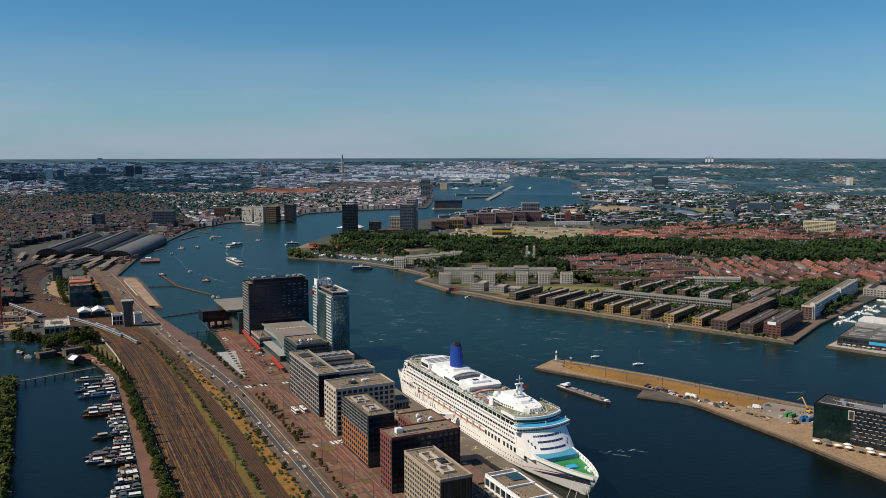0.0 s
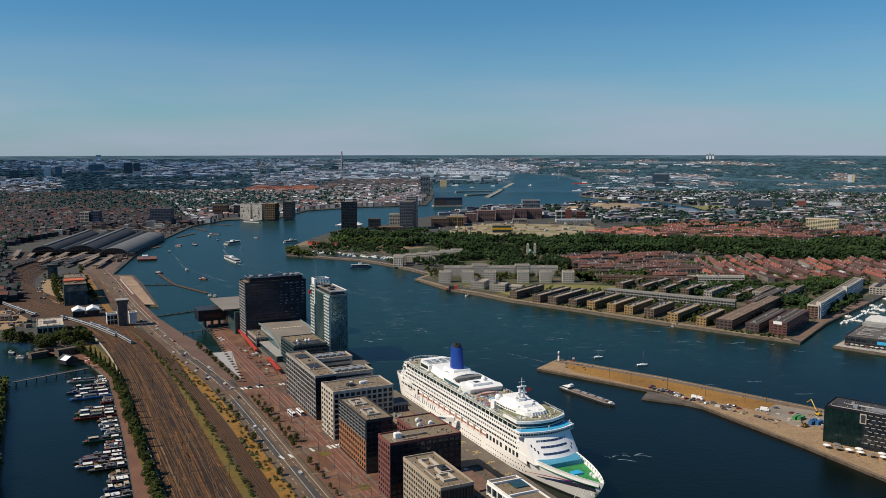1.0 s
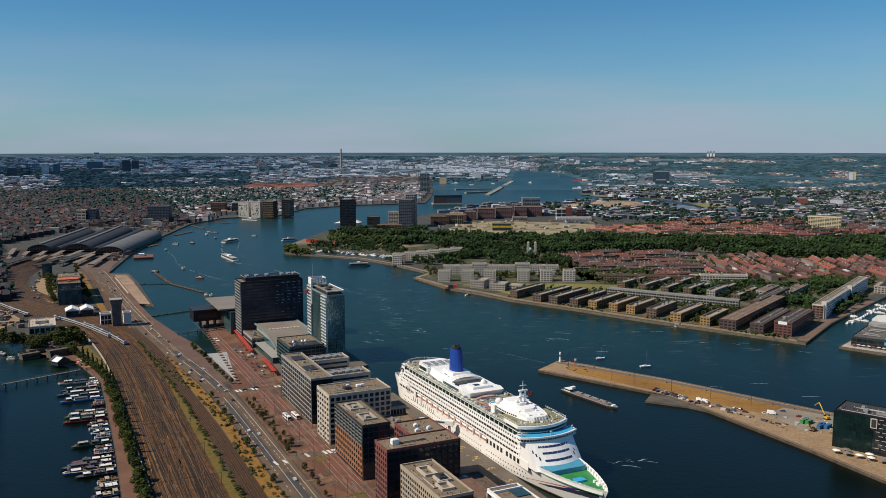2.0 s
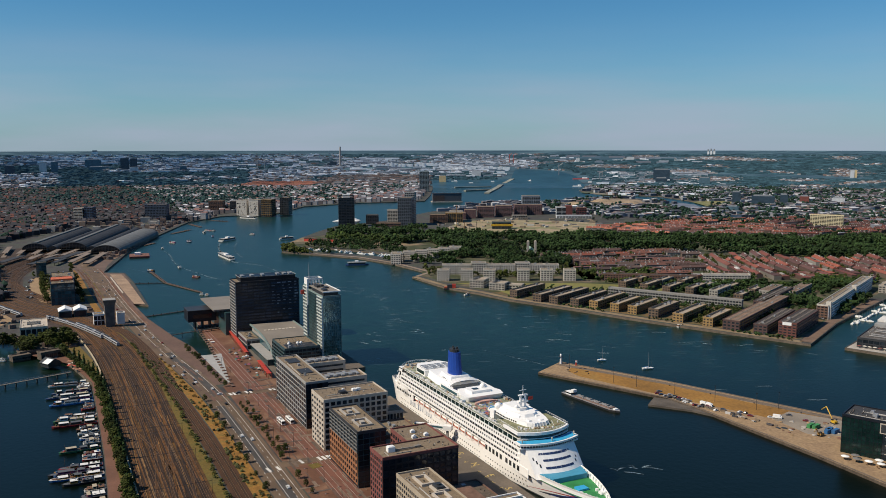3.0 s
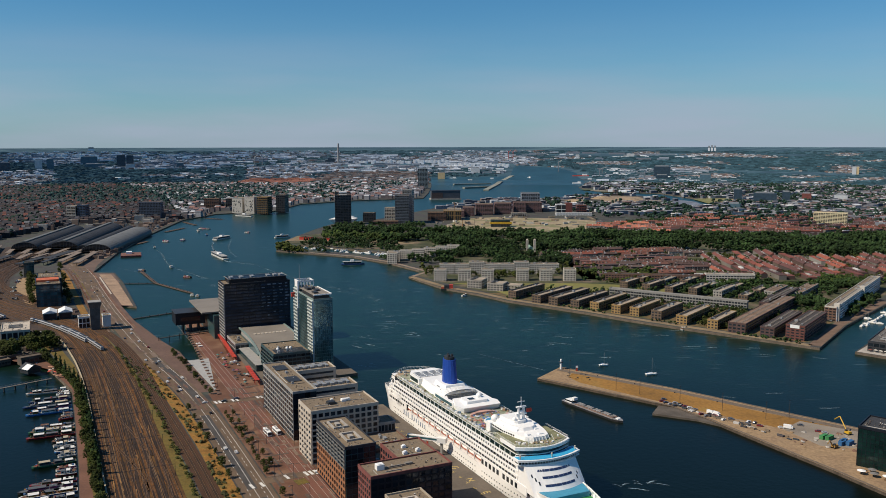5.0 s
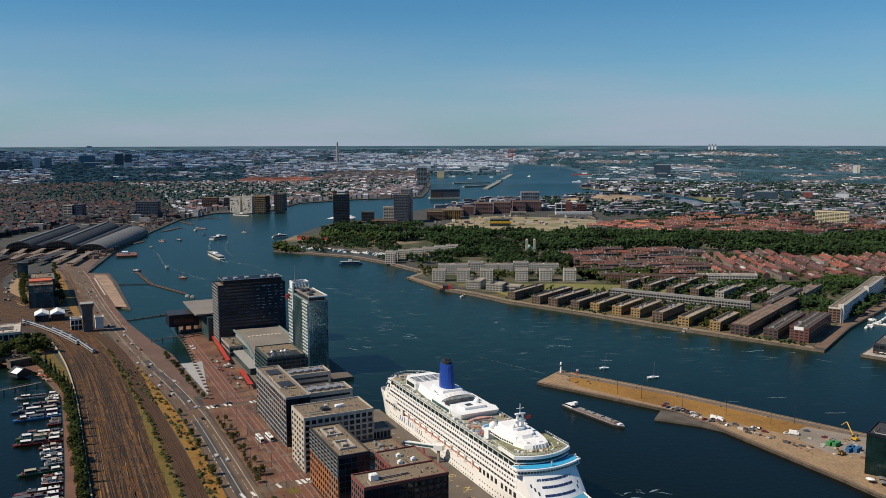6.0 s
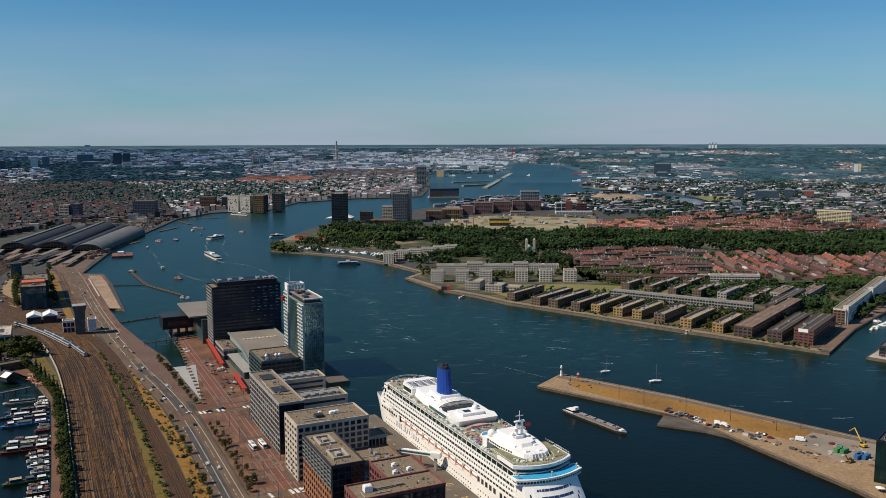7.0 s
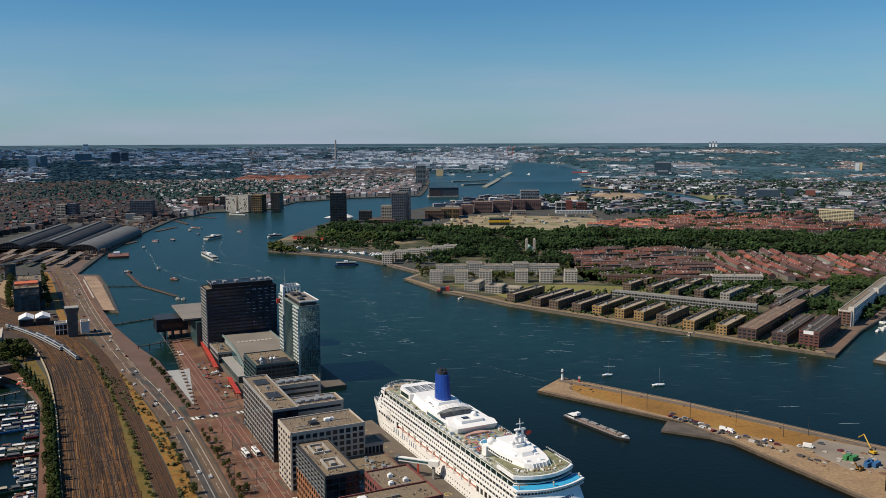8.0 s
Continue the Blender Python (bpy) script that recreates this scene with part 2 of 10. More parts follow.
def smooth_line(pts, step=12.0):
    """A soft curve through the points."""
    out = []
    for i in range(len(pts) - 1):
        p = [pts[max(i - 1, 0)], pts[i], pts[i + 1], pts[min(i + 2, len(pts) - 1)]]
        k = max(1, int(math.dist(p[1], p[2]) / step))
        for j in range(k):
            t = j / k
            out.append(tuple(0.5 * (2 * p[1][a] + (p[2][a] - p[0][a]) * t + (2 * p[0][a] - 5 * p[1][a] + 4 * p[2][a] - p[3][a]) * t * t + (3 * p[1][a] - p[0][a] - 3 * p[2][a] + p[3][a]) * t ** 3) for a in (0, 1)))
    return out + [tuple(pts[-1])]


def part(name, geo, material, parent, label="", m=None, smooth=False):
    me = geo.mesh(name, smooth) if isinstance(geo, Geo) else geo
    if not me.materials:
        me.materials.append(material)
    ob = new(name, me)
    ob.parent = parent
    if m is not None:
        ob.matrix_basis = m
    return tagged(ob, label)


def thing(name, m, label, category, group="", kind=""):
    ob = new(name)
    ob.matrix_basis = m
    return tagged(ob, label, category, group, kind)


def solid(name, geo, material, label, category, kind="", m=None, smooth=False):
    ob = part(name, geo, material, None, label, m, smooth)
    return tagged(ob, label, category, "", kind)


# ---- the plan: a frame along the quay, x towards the water, y along it ----
QX, QY, QTURN = -28.0, 487.0, 25.5
QUAY = pose(QX, QY, 0, 0, 0, QTURN)
LAND = 2.5


def town(x, y):
    p = QUAY @ Vector((x, y, 0))
    return p.x, p.y


def at_quay(x, y, z=LAND, turn=0):
    return QUAY @ pose(x, y, z, 0, 0, turn)


def at(x, y, z=LAND, turn=0):
    return pose(x, y, z, 0, 0, turn)


EYE_X, EYE_Y = 0.0, 40.0
RIM_START, RIM_END, RIM_TOP = 4200.0, 4940.0, 166.0


def lifted(x, y):
    """The far country: a place further off than the sheet's plain part, laid on the rising rim that carries the horizon."""
    d = math.hypot(x - EYE_X, y - EYE_Y)
    if d <= RIM_START:
        return x, y, LAND
    k = (RIM_TOP - LAND) / (RIM_END - RIM_START)
    r = min((200.5 + k * RIM_START) / (200.5 / d + k), RIM_END)
    return EYE_X + (x - EYE_X) * r / d, EYE_Y + (y - EYE_Y) * r / d, LAND + k * (r - RIM_START)


def inside(poly, x, y):
    hit = False
    for i in range(len(poly)):
        (ax, ay), (bx, by) = poly[i - 1], poly[i]
        if (ay > y) != (by > y) and x < (bx - ax) * (y - ay) / (by - ay) + ax:
            hit = not hit
    return hit

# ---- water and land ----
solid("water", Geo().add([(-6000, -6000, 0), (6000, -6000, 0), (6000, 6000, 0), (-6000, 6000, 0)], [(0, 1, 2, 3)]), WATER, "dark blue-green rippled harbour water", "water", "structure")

CANAL = [town(-138, -260), town(-136, 58), town(-131.6, 168), town(-129.8, 256), town(-128.6, 349), town(-143, 425), (-414, 894), (-482, 908), (-640, 905), (-640, 775), (-398, 745), (-356, 692), (-301, 580), (-253, 479), (-150, 260)]
SOUTH_SHORE = [town(84.5, -1200), town(84.5, 205), town(70, 205), town(70, 296), town(97, 296), town(97, 600), town(49, 612), town(10, 632), town(-7, 559), town(-24, 293),
               (-246, 872), (-280, 920), (-341, 1014), (-375, 1078), (-390, 1108), (-366, 1096), (-449, 1276), (-495, 1365), (-530, 1369), (-568, 1546), (-580, 1600), (-623, 1888), (-655, 2239), (-618, 2418), (-476, 2517), (-444, 2796), (-283, 2958), (-192, 2990), (-60, 3060), (-45, 3400), (-41, 3849), (-46, 4185)]
SOUTH_REST = [(-1500, 3950), (-2900, 3080), (-3900, 1600), (-4200, 0), (-3700, -2000), (-2300, -3500), (-200, -4150)]
NORTH_SHORE = [(690, 4150), (660, 4000), (596, 3742), (608, 3523), (660, 3400), (833, 3330), (900, 2900), (844, 2722), (770, 2994), (712, 3205), (606, 3190), (527, 3128), (437, 3062), (355, 2975), (130, 2945), (-41, 2555), (-143, 2284), (-261, 2124), (-285, 1990), (-313, 1773), (-299, 1628), (-149, 1543), (-83, 1467), (-20, 1365), (-44, 1323), (8, 1222), (50, 1180), (87, 1131), (129, 1094), (174, 1055), (215, 1014), (255, 979), (371, 883), (444, 983), (566, 1122), (668, 1240), (720, 1200), (553, 1047), (398, 868), (438, 829), (700, 640), (1400, 250), (2600, -300), (4100, -900)]
NORTH_REST = [(4200, 0), (3900, 1600), (2900, 3080), (1700, 3850)]
BASIN = [(-285, 1668), (-150, 1580), (-70, 1530), (-50, 1560), (-135, 1625), (-268, 1712)]
PIER = [(86, 780), (111, 817), (192, 753), (333, 620), (700, 250), (660, 100), (420, 300), (274, 506), (244, 577), (218, 630), (200, 668), (180, 703)]


def slab(name, loops, z0, z1, top, side, label, category):
    """A sheet of ground with its quay walls; the loops after the first are holes."""
    from mathutils.geometry import tessellate_polygon
    root = thing(name, Matrix(), label, category, kind="structure")
    pts = [p for loop in loops for p in loop]
    tris = tessellate_polygon([[Vector((x, y, 0)) for x, y in loop] for loop in loops])
    g = Geo().add([(x, y, z1) for x, y in pts], [])
    for a, b, c in tris:
        (ax, ay), (bx, by), (cx, cy) = pts[a], pts[b], pts[c]
        g.f.append((a, b, c) if (bx - ax) * (cy - ay) - (by - ay) * (cx - ax) > 0 else (a, c, b))
    part("surface", g, top, root)
    w = Geo()
    for loop in loops:
        for i in range(len(loop)):
            (ax, ay), (bx, by) = loop[i - 1], loop[i]
            w.add([(ax, ay, z0), (bx, by, z0), (bx, by, z1), (ax, ay, z1)], [(0, 1, 2, 3)])
    part("quay_wall", w, side, root, "weathered stone quay wall")
    return root


slab("ground_south", [SOUTH_SHORE + SOUTH_REST, CANAL], -3, LAND, GROUND, STONEQUAY, "city ground south of the river", "ground")
slab("ground_north", [NORTH_SHORE + NORTH_REST, BASIN], -3, LAND, GROUND, STONEQUAY, "low ground north of the river", "ground")
slab("pier_ground", [PIER], -3, 2.0, SAND, mat("dark_quay_wall", (0.075, 0.056, 0.040), 0.95, vary=0.4, scale=0.2, fine=1.0), "long sandy pier with stone quay edge", "ground")

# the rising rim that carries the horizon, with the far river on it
# blue air haze is mixed into the ground colour here
FARLAND = mat("hazed_country", (0.046, 0.092, 0.130), 0.95, vary=0.25, scale=0.03, fine=0.15, second=(0.062, 0.112, 0.140), mixat=0.56, spec=0.1, wide=7.0)
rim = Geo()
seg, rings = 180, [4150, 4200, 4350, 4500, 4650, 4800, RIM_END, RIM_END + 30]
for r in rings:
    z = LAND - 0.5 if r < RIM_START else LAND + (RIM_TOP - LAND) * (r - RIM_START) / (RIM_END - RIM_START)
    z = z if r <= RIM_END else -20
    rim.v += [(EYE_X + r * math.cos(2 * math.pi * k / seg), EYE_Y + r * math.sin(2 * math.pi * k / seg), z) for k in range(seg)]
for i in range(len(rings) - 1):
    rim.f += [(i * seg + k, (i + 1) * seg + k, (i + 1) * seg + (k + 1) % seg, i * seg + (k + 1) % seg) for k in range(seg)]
solid("ground_far", rim, FARLAND, "flat country out to the horizon with blue haze in its colour", "ground", "structure")
FARRIVER_L = [(-42, 3985), (-46, 4160), (-48, 4450), (-50, 4756), (179, 4826), (393, 4899), (430, 5300), (480, 5800), (544, 6464), (600, 6900)]
FARRIVER_R = [(655, 3985), (692, 4160), (725, 4450), (755, 4756), (764, 4826), (772, 4899), (832, 5300), (855, 5800), (867, 6319), (640, 6900)]
river = Geo()
rows = []
for (ax, ay), (bx, by) in zip(FARRIVER_L, FARRIVER_R):
    a, b = lifted(ax, ay), lifted(bx, by)
    up = 0.4 if ay > 4100 else 0.03 - LAND
    river.v += [(a[0], a[1], a[2] + up), (b[0], b[1], b[2] + up)]
for i in range(len(FARRIVER_L) - 1):
    river.f.append((2 * i, 2 * i + 1, 2 * i + 3, 2 * i + 2))
# lighter blue base stands in for the sky reflection lost on the slope
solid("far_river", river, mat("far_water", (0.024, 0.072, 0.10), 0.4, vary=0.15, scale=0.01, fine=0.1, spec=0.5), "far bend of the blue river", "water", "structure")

# ---- buildings ----
PANES = {}
FARGLASS = mat("dark_windows", (0.02, 0.026, 0.032), 0.1, vary=0.3, scale=0.15, island=0.5)


def pane_mesh(w, h, material):
    key = (round(w, 2), round(h, 2), material.name)
    if key not in PANES:
        me = Geo().box(-w / 2, w / 2, -0.05, 0.05, -h / 2, h / 2).mesh("window")
        me.materials.append(material)
        PANES[key] = me
    return PANES[key]


def facade(root, m, w, h, cols, rows, wall, glass=GLASS, pier=0.5, band=0.9, proud=0.35, foot=0.0, name="facade", joined=False):
    """A grid of piers and bands on a face with a pane of its own in each opening. The face runs along x, outward is -y."""
    cw, rh = w / cols, (h - foot) / rows
    xs = [0.0] + [v for c in range(cols) for v in (c * cw + pier / 2, (c + 1) * cw - pier / 2)] + [w]
    zs = [foot] + [v for r in range(rows) for v in (foot + r * rh + band / 2, foot + (r + 1) * rh - band / 2)] + [h]
    g, nx = Geo(), len(xs)
    g.v = [tuple(m @ Vector((x, y, z))) for y in (-proud, 0.05) for z in zs for x in xs]
    half = nx * len(zs)
    for j in range(len(zs) - 1):
        for i in range(nx - 1):
            q = (j * nx + i, j * nx + i + 1, (j + 1) * nx + i + 1, (j + 1) * nx + i)
            if i % 2 and j % 2:
                g.f += [(q[k], half + q[k], half + q[(k + 1) % 4], q[(k + 1) % 4]) for k in range(4)]
            else:
                g.f.append(q)
    rim = [i for i in range(nx)] + [j * nx + nx - 1 for j in range(1, len(zs))] + [(len(zs) - 1) * nx + i for i in range(nx - 2, -1, -1)] + [j * nx for j in range(len(zs) - 2, 0, -1)]
    g.f += [(rim[k], rim[k - 1], half + rim[k - 1], half + rim[k]) for k in range(len(rim))]
    part(name, g, wall, root)
    if joined:
        far = Geo()
        for c in range(cols):
            for r in range(rows):
                far.box(c * cw + pier / 2, (c + 1) * cw - pier / 2, -0.13, -0.03, foot + r * rh + band / 2, foot + (r + 1) * rh - band / 2, m)
        tagged(part("glazing", far, FARGLASS if glass == GLASS else glass, root), kind="stuff")
        return
    pm = pane_mesh(cw - pier, rh - band, glass)
    for c in range(cols):
        for r in range(rows):
            part("window", pm, glass, root, m=m @ pose((c + 0.5) * cw, -0.08, foot + (r + 0.5) * rh))


def side(w, d, which):
    """The frame of a face of a block w by d: S towards -y, W towards -x, E towards +x, N towards +y."""
    return {"S": Matrix(), "W": pose(0, d, 0, 0, 0, -90), "E": pose(w, 0, 0, 0, 0, 90), "N": pose(w, d, 0, 0, 0, 180)}[which]


ROOFGEAR = palette("roof_gear_colours", [(0.08, 0.07, 0.06), (0.30, 0.28, 0.25), (0.16, 0.13, 0.10), (0.05, 0.045, 0.04), (0.45, 0.43, 0.40), (0.12, 0.09, 0.07)], vary=0.15)


def roof_units(root, w, d, h, n, seed, material=STEEL):
    rng = random.Random(seed)
    for _ in range(n):
        a, b, c = rng.uniform(1.2, 3.5), rng.uniform(1.2, 4.0), rng.uniform(0.8, 2.0)
        x, y = rng.uniform(2, max(2.1, w - a - 2)), rng.uniform(2, max(2.1, d - b - 2))
        g = Geo().box(x, x + a, y, y + b, h, h + c).box(x + 0.2, x + a - 0.2, y + 0.2, y + b - 0.2, h + c, h + c + 0.25)
        part("roof_unit", g, material, root)


def block(name, m, w, d, h, label, wall, core=None, roof=ROOFGREY, sides=(), units=0, seed=1, category="building", parapet=0.8, group="", far=False):
    """A flat-roofed building; sides: (face, columns, rows, options)."""
    root = thing(name, m, label, category, group)
    part("wall", Geo().box(0, w, 0, d, -1, h - 0.4), core or wall, root)
    part("roof", Geo().box(-0.2, w + 0.2, -0.2, d + 0.2, h - 0.4, h), roof, root)
    if parapet:
        p = Geo()
        for x0, x1, y0, y1 in ((-0.35, w + 0.35, -0.35, 0.25), (-0.35, w + 0.35, d - 0.25, d + 0.35), (-0.35, 0.25, 0.25, d - 0.25), (w - 0.25, w + 0.35, 0.25, d - 0.25)):
            p.box(x0, x1, y0, y1, h - 0.8, h + parapet)
        part("parapet", p, wall, root)
    for which, cols, rows, opt in sides:
        facade(root, side(w, d, which), w if which in "SN" else d, h - 0.8, cols, rows, opt.get("wall", wall), opt.get("glass", GLASS), *[opt.get(k, v) for k, v in (("pier", 0.5), ("band", 0.9), ("proud", 0.35), ("foot", 0.0))], joined=far or which in "EN")
    roof_units(root, w, d, h, units, seed)
    if not far and parapet and w * d > 260:
        r = random.Random(seed + int(w * d))
        gear = Geo()
        for _ in range(int(w * d / 22)):
            x, y, q = r.uniform(1.5, w - 2.5), r.uniform(1.5, d - 2.5), r.uniform(0.15, 0.6)
            gear.box(x, x + q, y, y + q * r.uniform(0.8, 1.5), h, h + r.uniform(0.2, 0.9))
        for _ in range(int(w * d / 160)):
            x, y, l = r.uniform(1.5, w * 0.6), r.uniform(1.5, d * 0.6), r.uniform(0.15, 0.35)
            if r.random() < 0.5:
                gear.box(x, x + w * l, y, y + 0.35, h + 0.1, h + 0.45)
            else:
                gear.box(x, x + 0.35, y, y + d * l, h + 0.1, h + 0.45)
        tagged(part("roof_gear", gear, ROOFGEAR, root), "vents, pipes and ducts on the gravel roof", kind="stuff")
    return root


GREYFRAME = mat("grey_frame", (0.30, 0.29, 0.27), 0.7, vary=0.1)
PALESTONE = mat("pale_stone", (0.45, 0.395, 0.325), 0.85, vary=0.1, scale=0.2)
ORANGEBRICK = mat("orange_brick", (0.27, 0.115, 0.05), 0.85, vary=0.2)
REDBRICK = mat("red_brick", (0.17, 0.055, 0.045), 0.85, vary=0.25)
BEIGE = mat("beige_panel", (0.36, 0.30, 0.22), 0.85, vary=0.12)
BLACKPANEL = mat("black_panel", (0.012, 0.014, 0.020), 0.4, vary=0.3, scale=0.1, spec=0.3)
TEAL = mat("teal_panel", (0.035, 0.075, 0.08), 0.3, vary=0.2)
PALEGREEN = mat("pale_green_frame", (0.19, 0.25, 0.235), 0.5, vary=0.1)
ZINC = mat("zinc_roof", (0.21, 0.185, 0.155), 0.7, metal=0.0, vary=0.12, scale=0.05)
SKYGLASS = mat("sky_glass", (0.22, 0.36, 0.38), 0.12, metal=0.85, vary=0.35, scale=0.06, rand=0.4)
PALESLAB = mat("pale_slab_edge", (0.50, 0.54, 0.51), 0.6, vary=0.08)
BROWNBRICK = mat("brown_brick", (0.15, 0.085, 0.06), 0.9, vary=0.25)
OCHRE = mat("ochre_brick", (0.30, 0.19, 0.075), 0.9, vary=0.2)

# office with a grid of thin grey frames, and two pale wings to the water
b = block("office_building", at_quay(1.2, 156), 16, 81, 33, "dark glass office with grey window grid", GREYFRAME, BLACKPANEL, sides=(("W", 15, 9, dict(pier=0.45, band=0.7)), ("S", 4, 9, dict(pier=0.25, band=0.5, wall=BLACKPANEL))), units=2, seed=3)
for k, (y, l) in enumerate(((29, 22), (62, 17))):
    g = Geo().box(4, 13, y - 4, y + 9, 33, 33.6)
    part("roof_terrace", g, DARK, b)
for k, y in enumerate((8, 56)):
    w = block("office_wing", at_quay(17.2, 156 + y), 32, 17, 31, "pale banded office wing with ribbon windows", PALESTONE, PALESTONE, sides=(("S", 1, 8, dict(pier=3.0, band=2.2)), ("E", 2, 8, dict(pier=2.0, band=2.2))), units=0, group="office wings")
    for j in range(9):
        part("roof_unit", Geo().box(3 + j * 2.9, 5.2 + j * 2.9, 5 + j % 2, 11 + j % 3, 31, 32.4 + 0.4 * (j % 2)), STEEL, w)
block("office_hall", at_quay(17.2, 181), 33, 30, 18, "low office hall between two wings", PALESTONE, units=4, seed=5)
# stone office
b = block("office_building", at_quay(-0.4, 109.5), 44, 26.5, 33.5, "pale stone office with deep-set square windows", PALESTONE, GLASS, sides=(("W", 5, 9, dict(pier=1.9, band=1.5, proud=0.5)), ("S", 11, 9, dict(pier=1.2, band=1.1, proud=0.5)), ("E", 6, 9, dict(pier=2.0, band=1.5))), units=0)
for x, y, a, c in ((14, 9, 5, 5), (24, 12, 3, 3), (27, 13, 3, 2), (18, 16, 1.5, 1.5)):
    part("roof_unit", Geo().box(x, x + a, y, y + c, 33.5, 35).box(x + 0.5, x + a - 0.5, y + 0.5, y + c - 0.5, 35, 35.3), DARK if x == 14 else WHITE, b)
# glass office on an orange brick base
b = block("office_building", at_quay(-1.8, 41.5), 17.5, 51, 33.5, "office with louvred glass top and orange brick base", DARK, BLACKPANEL, sides=(("S", 5, 10, dict(pier=0.2, band=0.35, wall=TEAL)),))
facade(b, side(17.5, 51, "W") @ pose(0, 0, 2), 51, 19, 13, 5, ORANGEBRICK, GLASS, 1.3, 1.2, 0.5)
facade(b, side(17.5, 51, "W") @ pose(0, 0, 21.2), 51, 11.6, 9, 5, mat("louvre_steel", (0.17, 0.175, 0.17), 0.5, vary=0.15), GLASS, 0.12, 0.4, 0.7, name="louvres")
for y, l in ((9, 13), (32, 13)):
    u = Geo().box(4, 5, y, y + l, 33.5, 34.6).box(12, 13, y, y + l, 33.5, 34.6).box(5, 12, y, y + 1, 33.5, 34.6).box(5, 12, y + l - 1, y + l, 33.5, 34.6).box(7, 9.5, y + 4, y + 8, 33.5, 35)
    part("roof_unit", u, CONCRETE, b)
# red brick office in an L
b = block("office_building", at_quay(-3.8, -3), 44.5, 18, 33.5, "dark red brick office block with flat gravel roof", REDBRICK, BLACKPANEL, sides=(("W", 6, 10, dict(pier=1.1, band=1.0)), ("S", 12, 10, dict(pier=0.8, band=1.0, wall=BLACKPANEL)), ("E", 6, 10, dict(pier=1.0, band=1.2))))
part("roof_unit", Geo().box(6, 10, 7, 10.5, 33.5, 36.3).box(6.4, 9.6, 7.4, 10.1, 36.3, 36.6), WHITE, b)
part("roof_duct", Geo().box(10, 22, 8.4, 9.2, 33.5, 34.2).box(22, 26, 7.8, 9.8, 33.5, 34.6), ZINC, b)
b = block("office_wing", at_quay(18.2, 15.4), 22.5, 24, 33.2, "dark red brick office wing with flat gravel roof", REDBRICK, REDBRICK, sides=(("W", 7, 9, dict(pier=1.1, band=1.2)), ("E", 7, 9, dict(pier=1.2, band=1.2))), units=0)
for x, y in ((5, 4), (13, 5), (8, 13)):
    part("roof_unit", Geo().box(x, x + 2.4, y, y + 2, 33.2, 34.6).cyl(x + 1.2, y + 1, 34.6, 35.1, 0.8), WHITE, b)
# beige panel office
b = block("office_building", at_quay(-4.8, -72), 18, 47, 33, "beige panel office with fine window grid", BEIGE, BLACKPANEL, sides=(("W", 20, 11, dict(pier=0.8, band=1.0)), ("S", 10, 1, dict(pier=0.3, band=1.0, wall=DARK, proud=0.5)), ("E", 12, 11, dict(pier=0.8, band=1.2))))
for x, y, l in ((5, 7, 9), (8, 17, 8), (5, 27, 12)):
    part("roof_duct", Geo().box(x, x + 1, y, y + l, 33, 34.3).box(x + 6, x + 7, y, y + l, 33, 34.3).box(x + 1, x + 6, y, y + 1, 33, 34.3).box(x + 1, x + 6, y + l - 1, y + l, 33, 34.3), PALESTONE, b)
part("roof_unit", Geo().box(9, 13, 18, 24, 33, 35.5).cyl(11, 21, 35.5, 36.2, 1.2), DARK, b)
# low halls between the offices and the quay
block("low_hall", at_quay(16.5, 42), 26, 39, 12, "low flat-roofed hall behind the offices", BROWNBRICK, units=7, seed=8)
block("roof_pavilion", at_quay(43.5, 116.5), 14.5, 12.5, 17, "small dark glazed pavilion", GREYFRAME, BLACKPANEL, sides=(("S", 6, 3, {}), ("W", 4, 3, {}),), units=1)
block("low_hall", at_quay(29, 81), 26, 27, 14, "low flat-roofed hall along the quay", BROWNBRICK, units=6, seed=9, sides=(("E", 14, 2, {}),))
b = block("low_hall", at_quay(16.5, -75), 38, 76, 10, "low grey-roofed hall along the quay", BROWNBRICK, roof=mat("dark_roofing", (0.105, 0.08, 0.058), 0.95, vary=0.3, scale=0.12, fine=0.8), units=6, seed=10)
part("skylight", Geo().box(20, 30, 40, 74, 10, 11.2), BROWNBRICK, b)
b = block("quay_building", at_quay(39, -112), 18, 72, 17.5, "white-framed quay building with open roof terrace", WHITE, GREYFRAME, sides=(("W", 12, 3, dict(pier=1.0, band=0.9, proud=0.8)), ("N", 4, 3, dict(pier=1.0, band=0.9, proud=0.8)), ("E", 12, 3, dict(pier=1.0, band=0.9))))
for y in (12, 30, 48, 66):
    part("roof_beam", Geo().box(0, 18, y, y + 0.9, 17.6, 18.8), WHITE, b)
part("roof_glazing", Geo().box(9, 17, 56, 65, 17.6, 18.4), BLUEGLASS, b)
for y0, y1 in ((14, 29), (32, 47), (50, 55.5)):
    part("roof_panel", Geo().box(5, 16, y0, y1, 17.55, 18.0), ROOFGREY, b)
# tower with a glass front and a white spire
b = block("glass_tower", at_quay(65.6, 318), 16.6, 45.5, 63, "pale green glass office tower", PALEGREEN, TEAL, sides=(("S", 9, 21, dict(pier=0.16, band=0.12, glass=SKYGLASS, wall=PALEGREEN)), ("E", 8, 21, dict(pier=0.3, band=0.6, glass=BLUEGLASS))), roof=ZINC)
facade(b, side(16.6, 45.5, "W") @ pose(30, 0, 0), 15.5, 62, 3, 21, PALESLAB, GLASS, 0.15, 0.8, 1.6)
# flush dark glass here; the shade of its recess is in the colour
facade(b, side(16.6, 45.5, "W"), 30, 62, 8, 21, BLACKPANEL, TEAL, 0.2, 0.4, 0.3)
part("penthouse", Geo().box(1.5, 15, 3, 40, 63, 66.5), DARK, b)
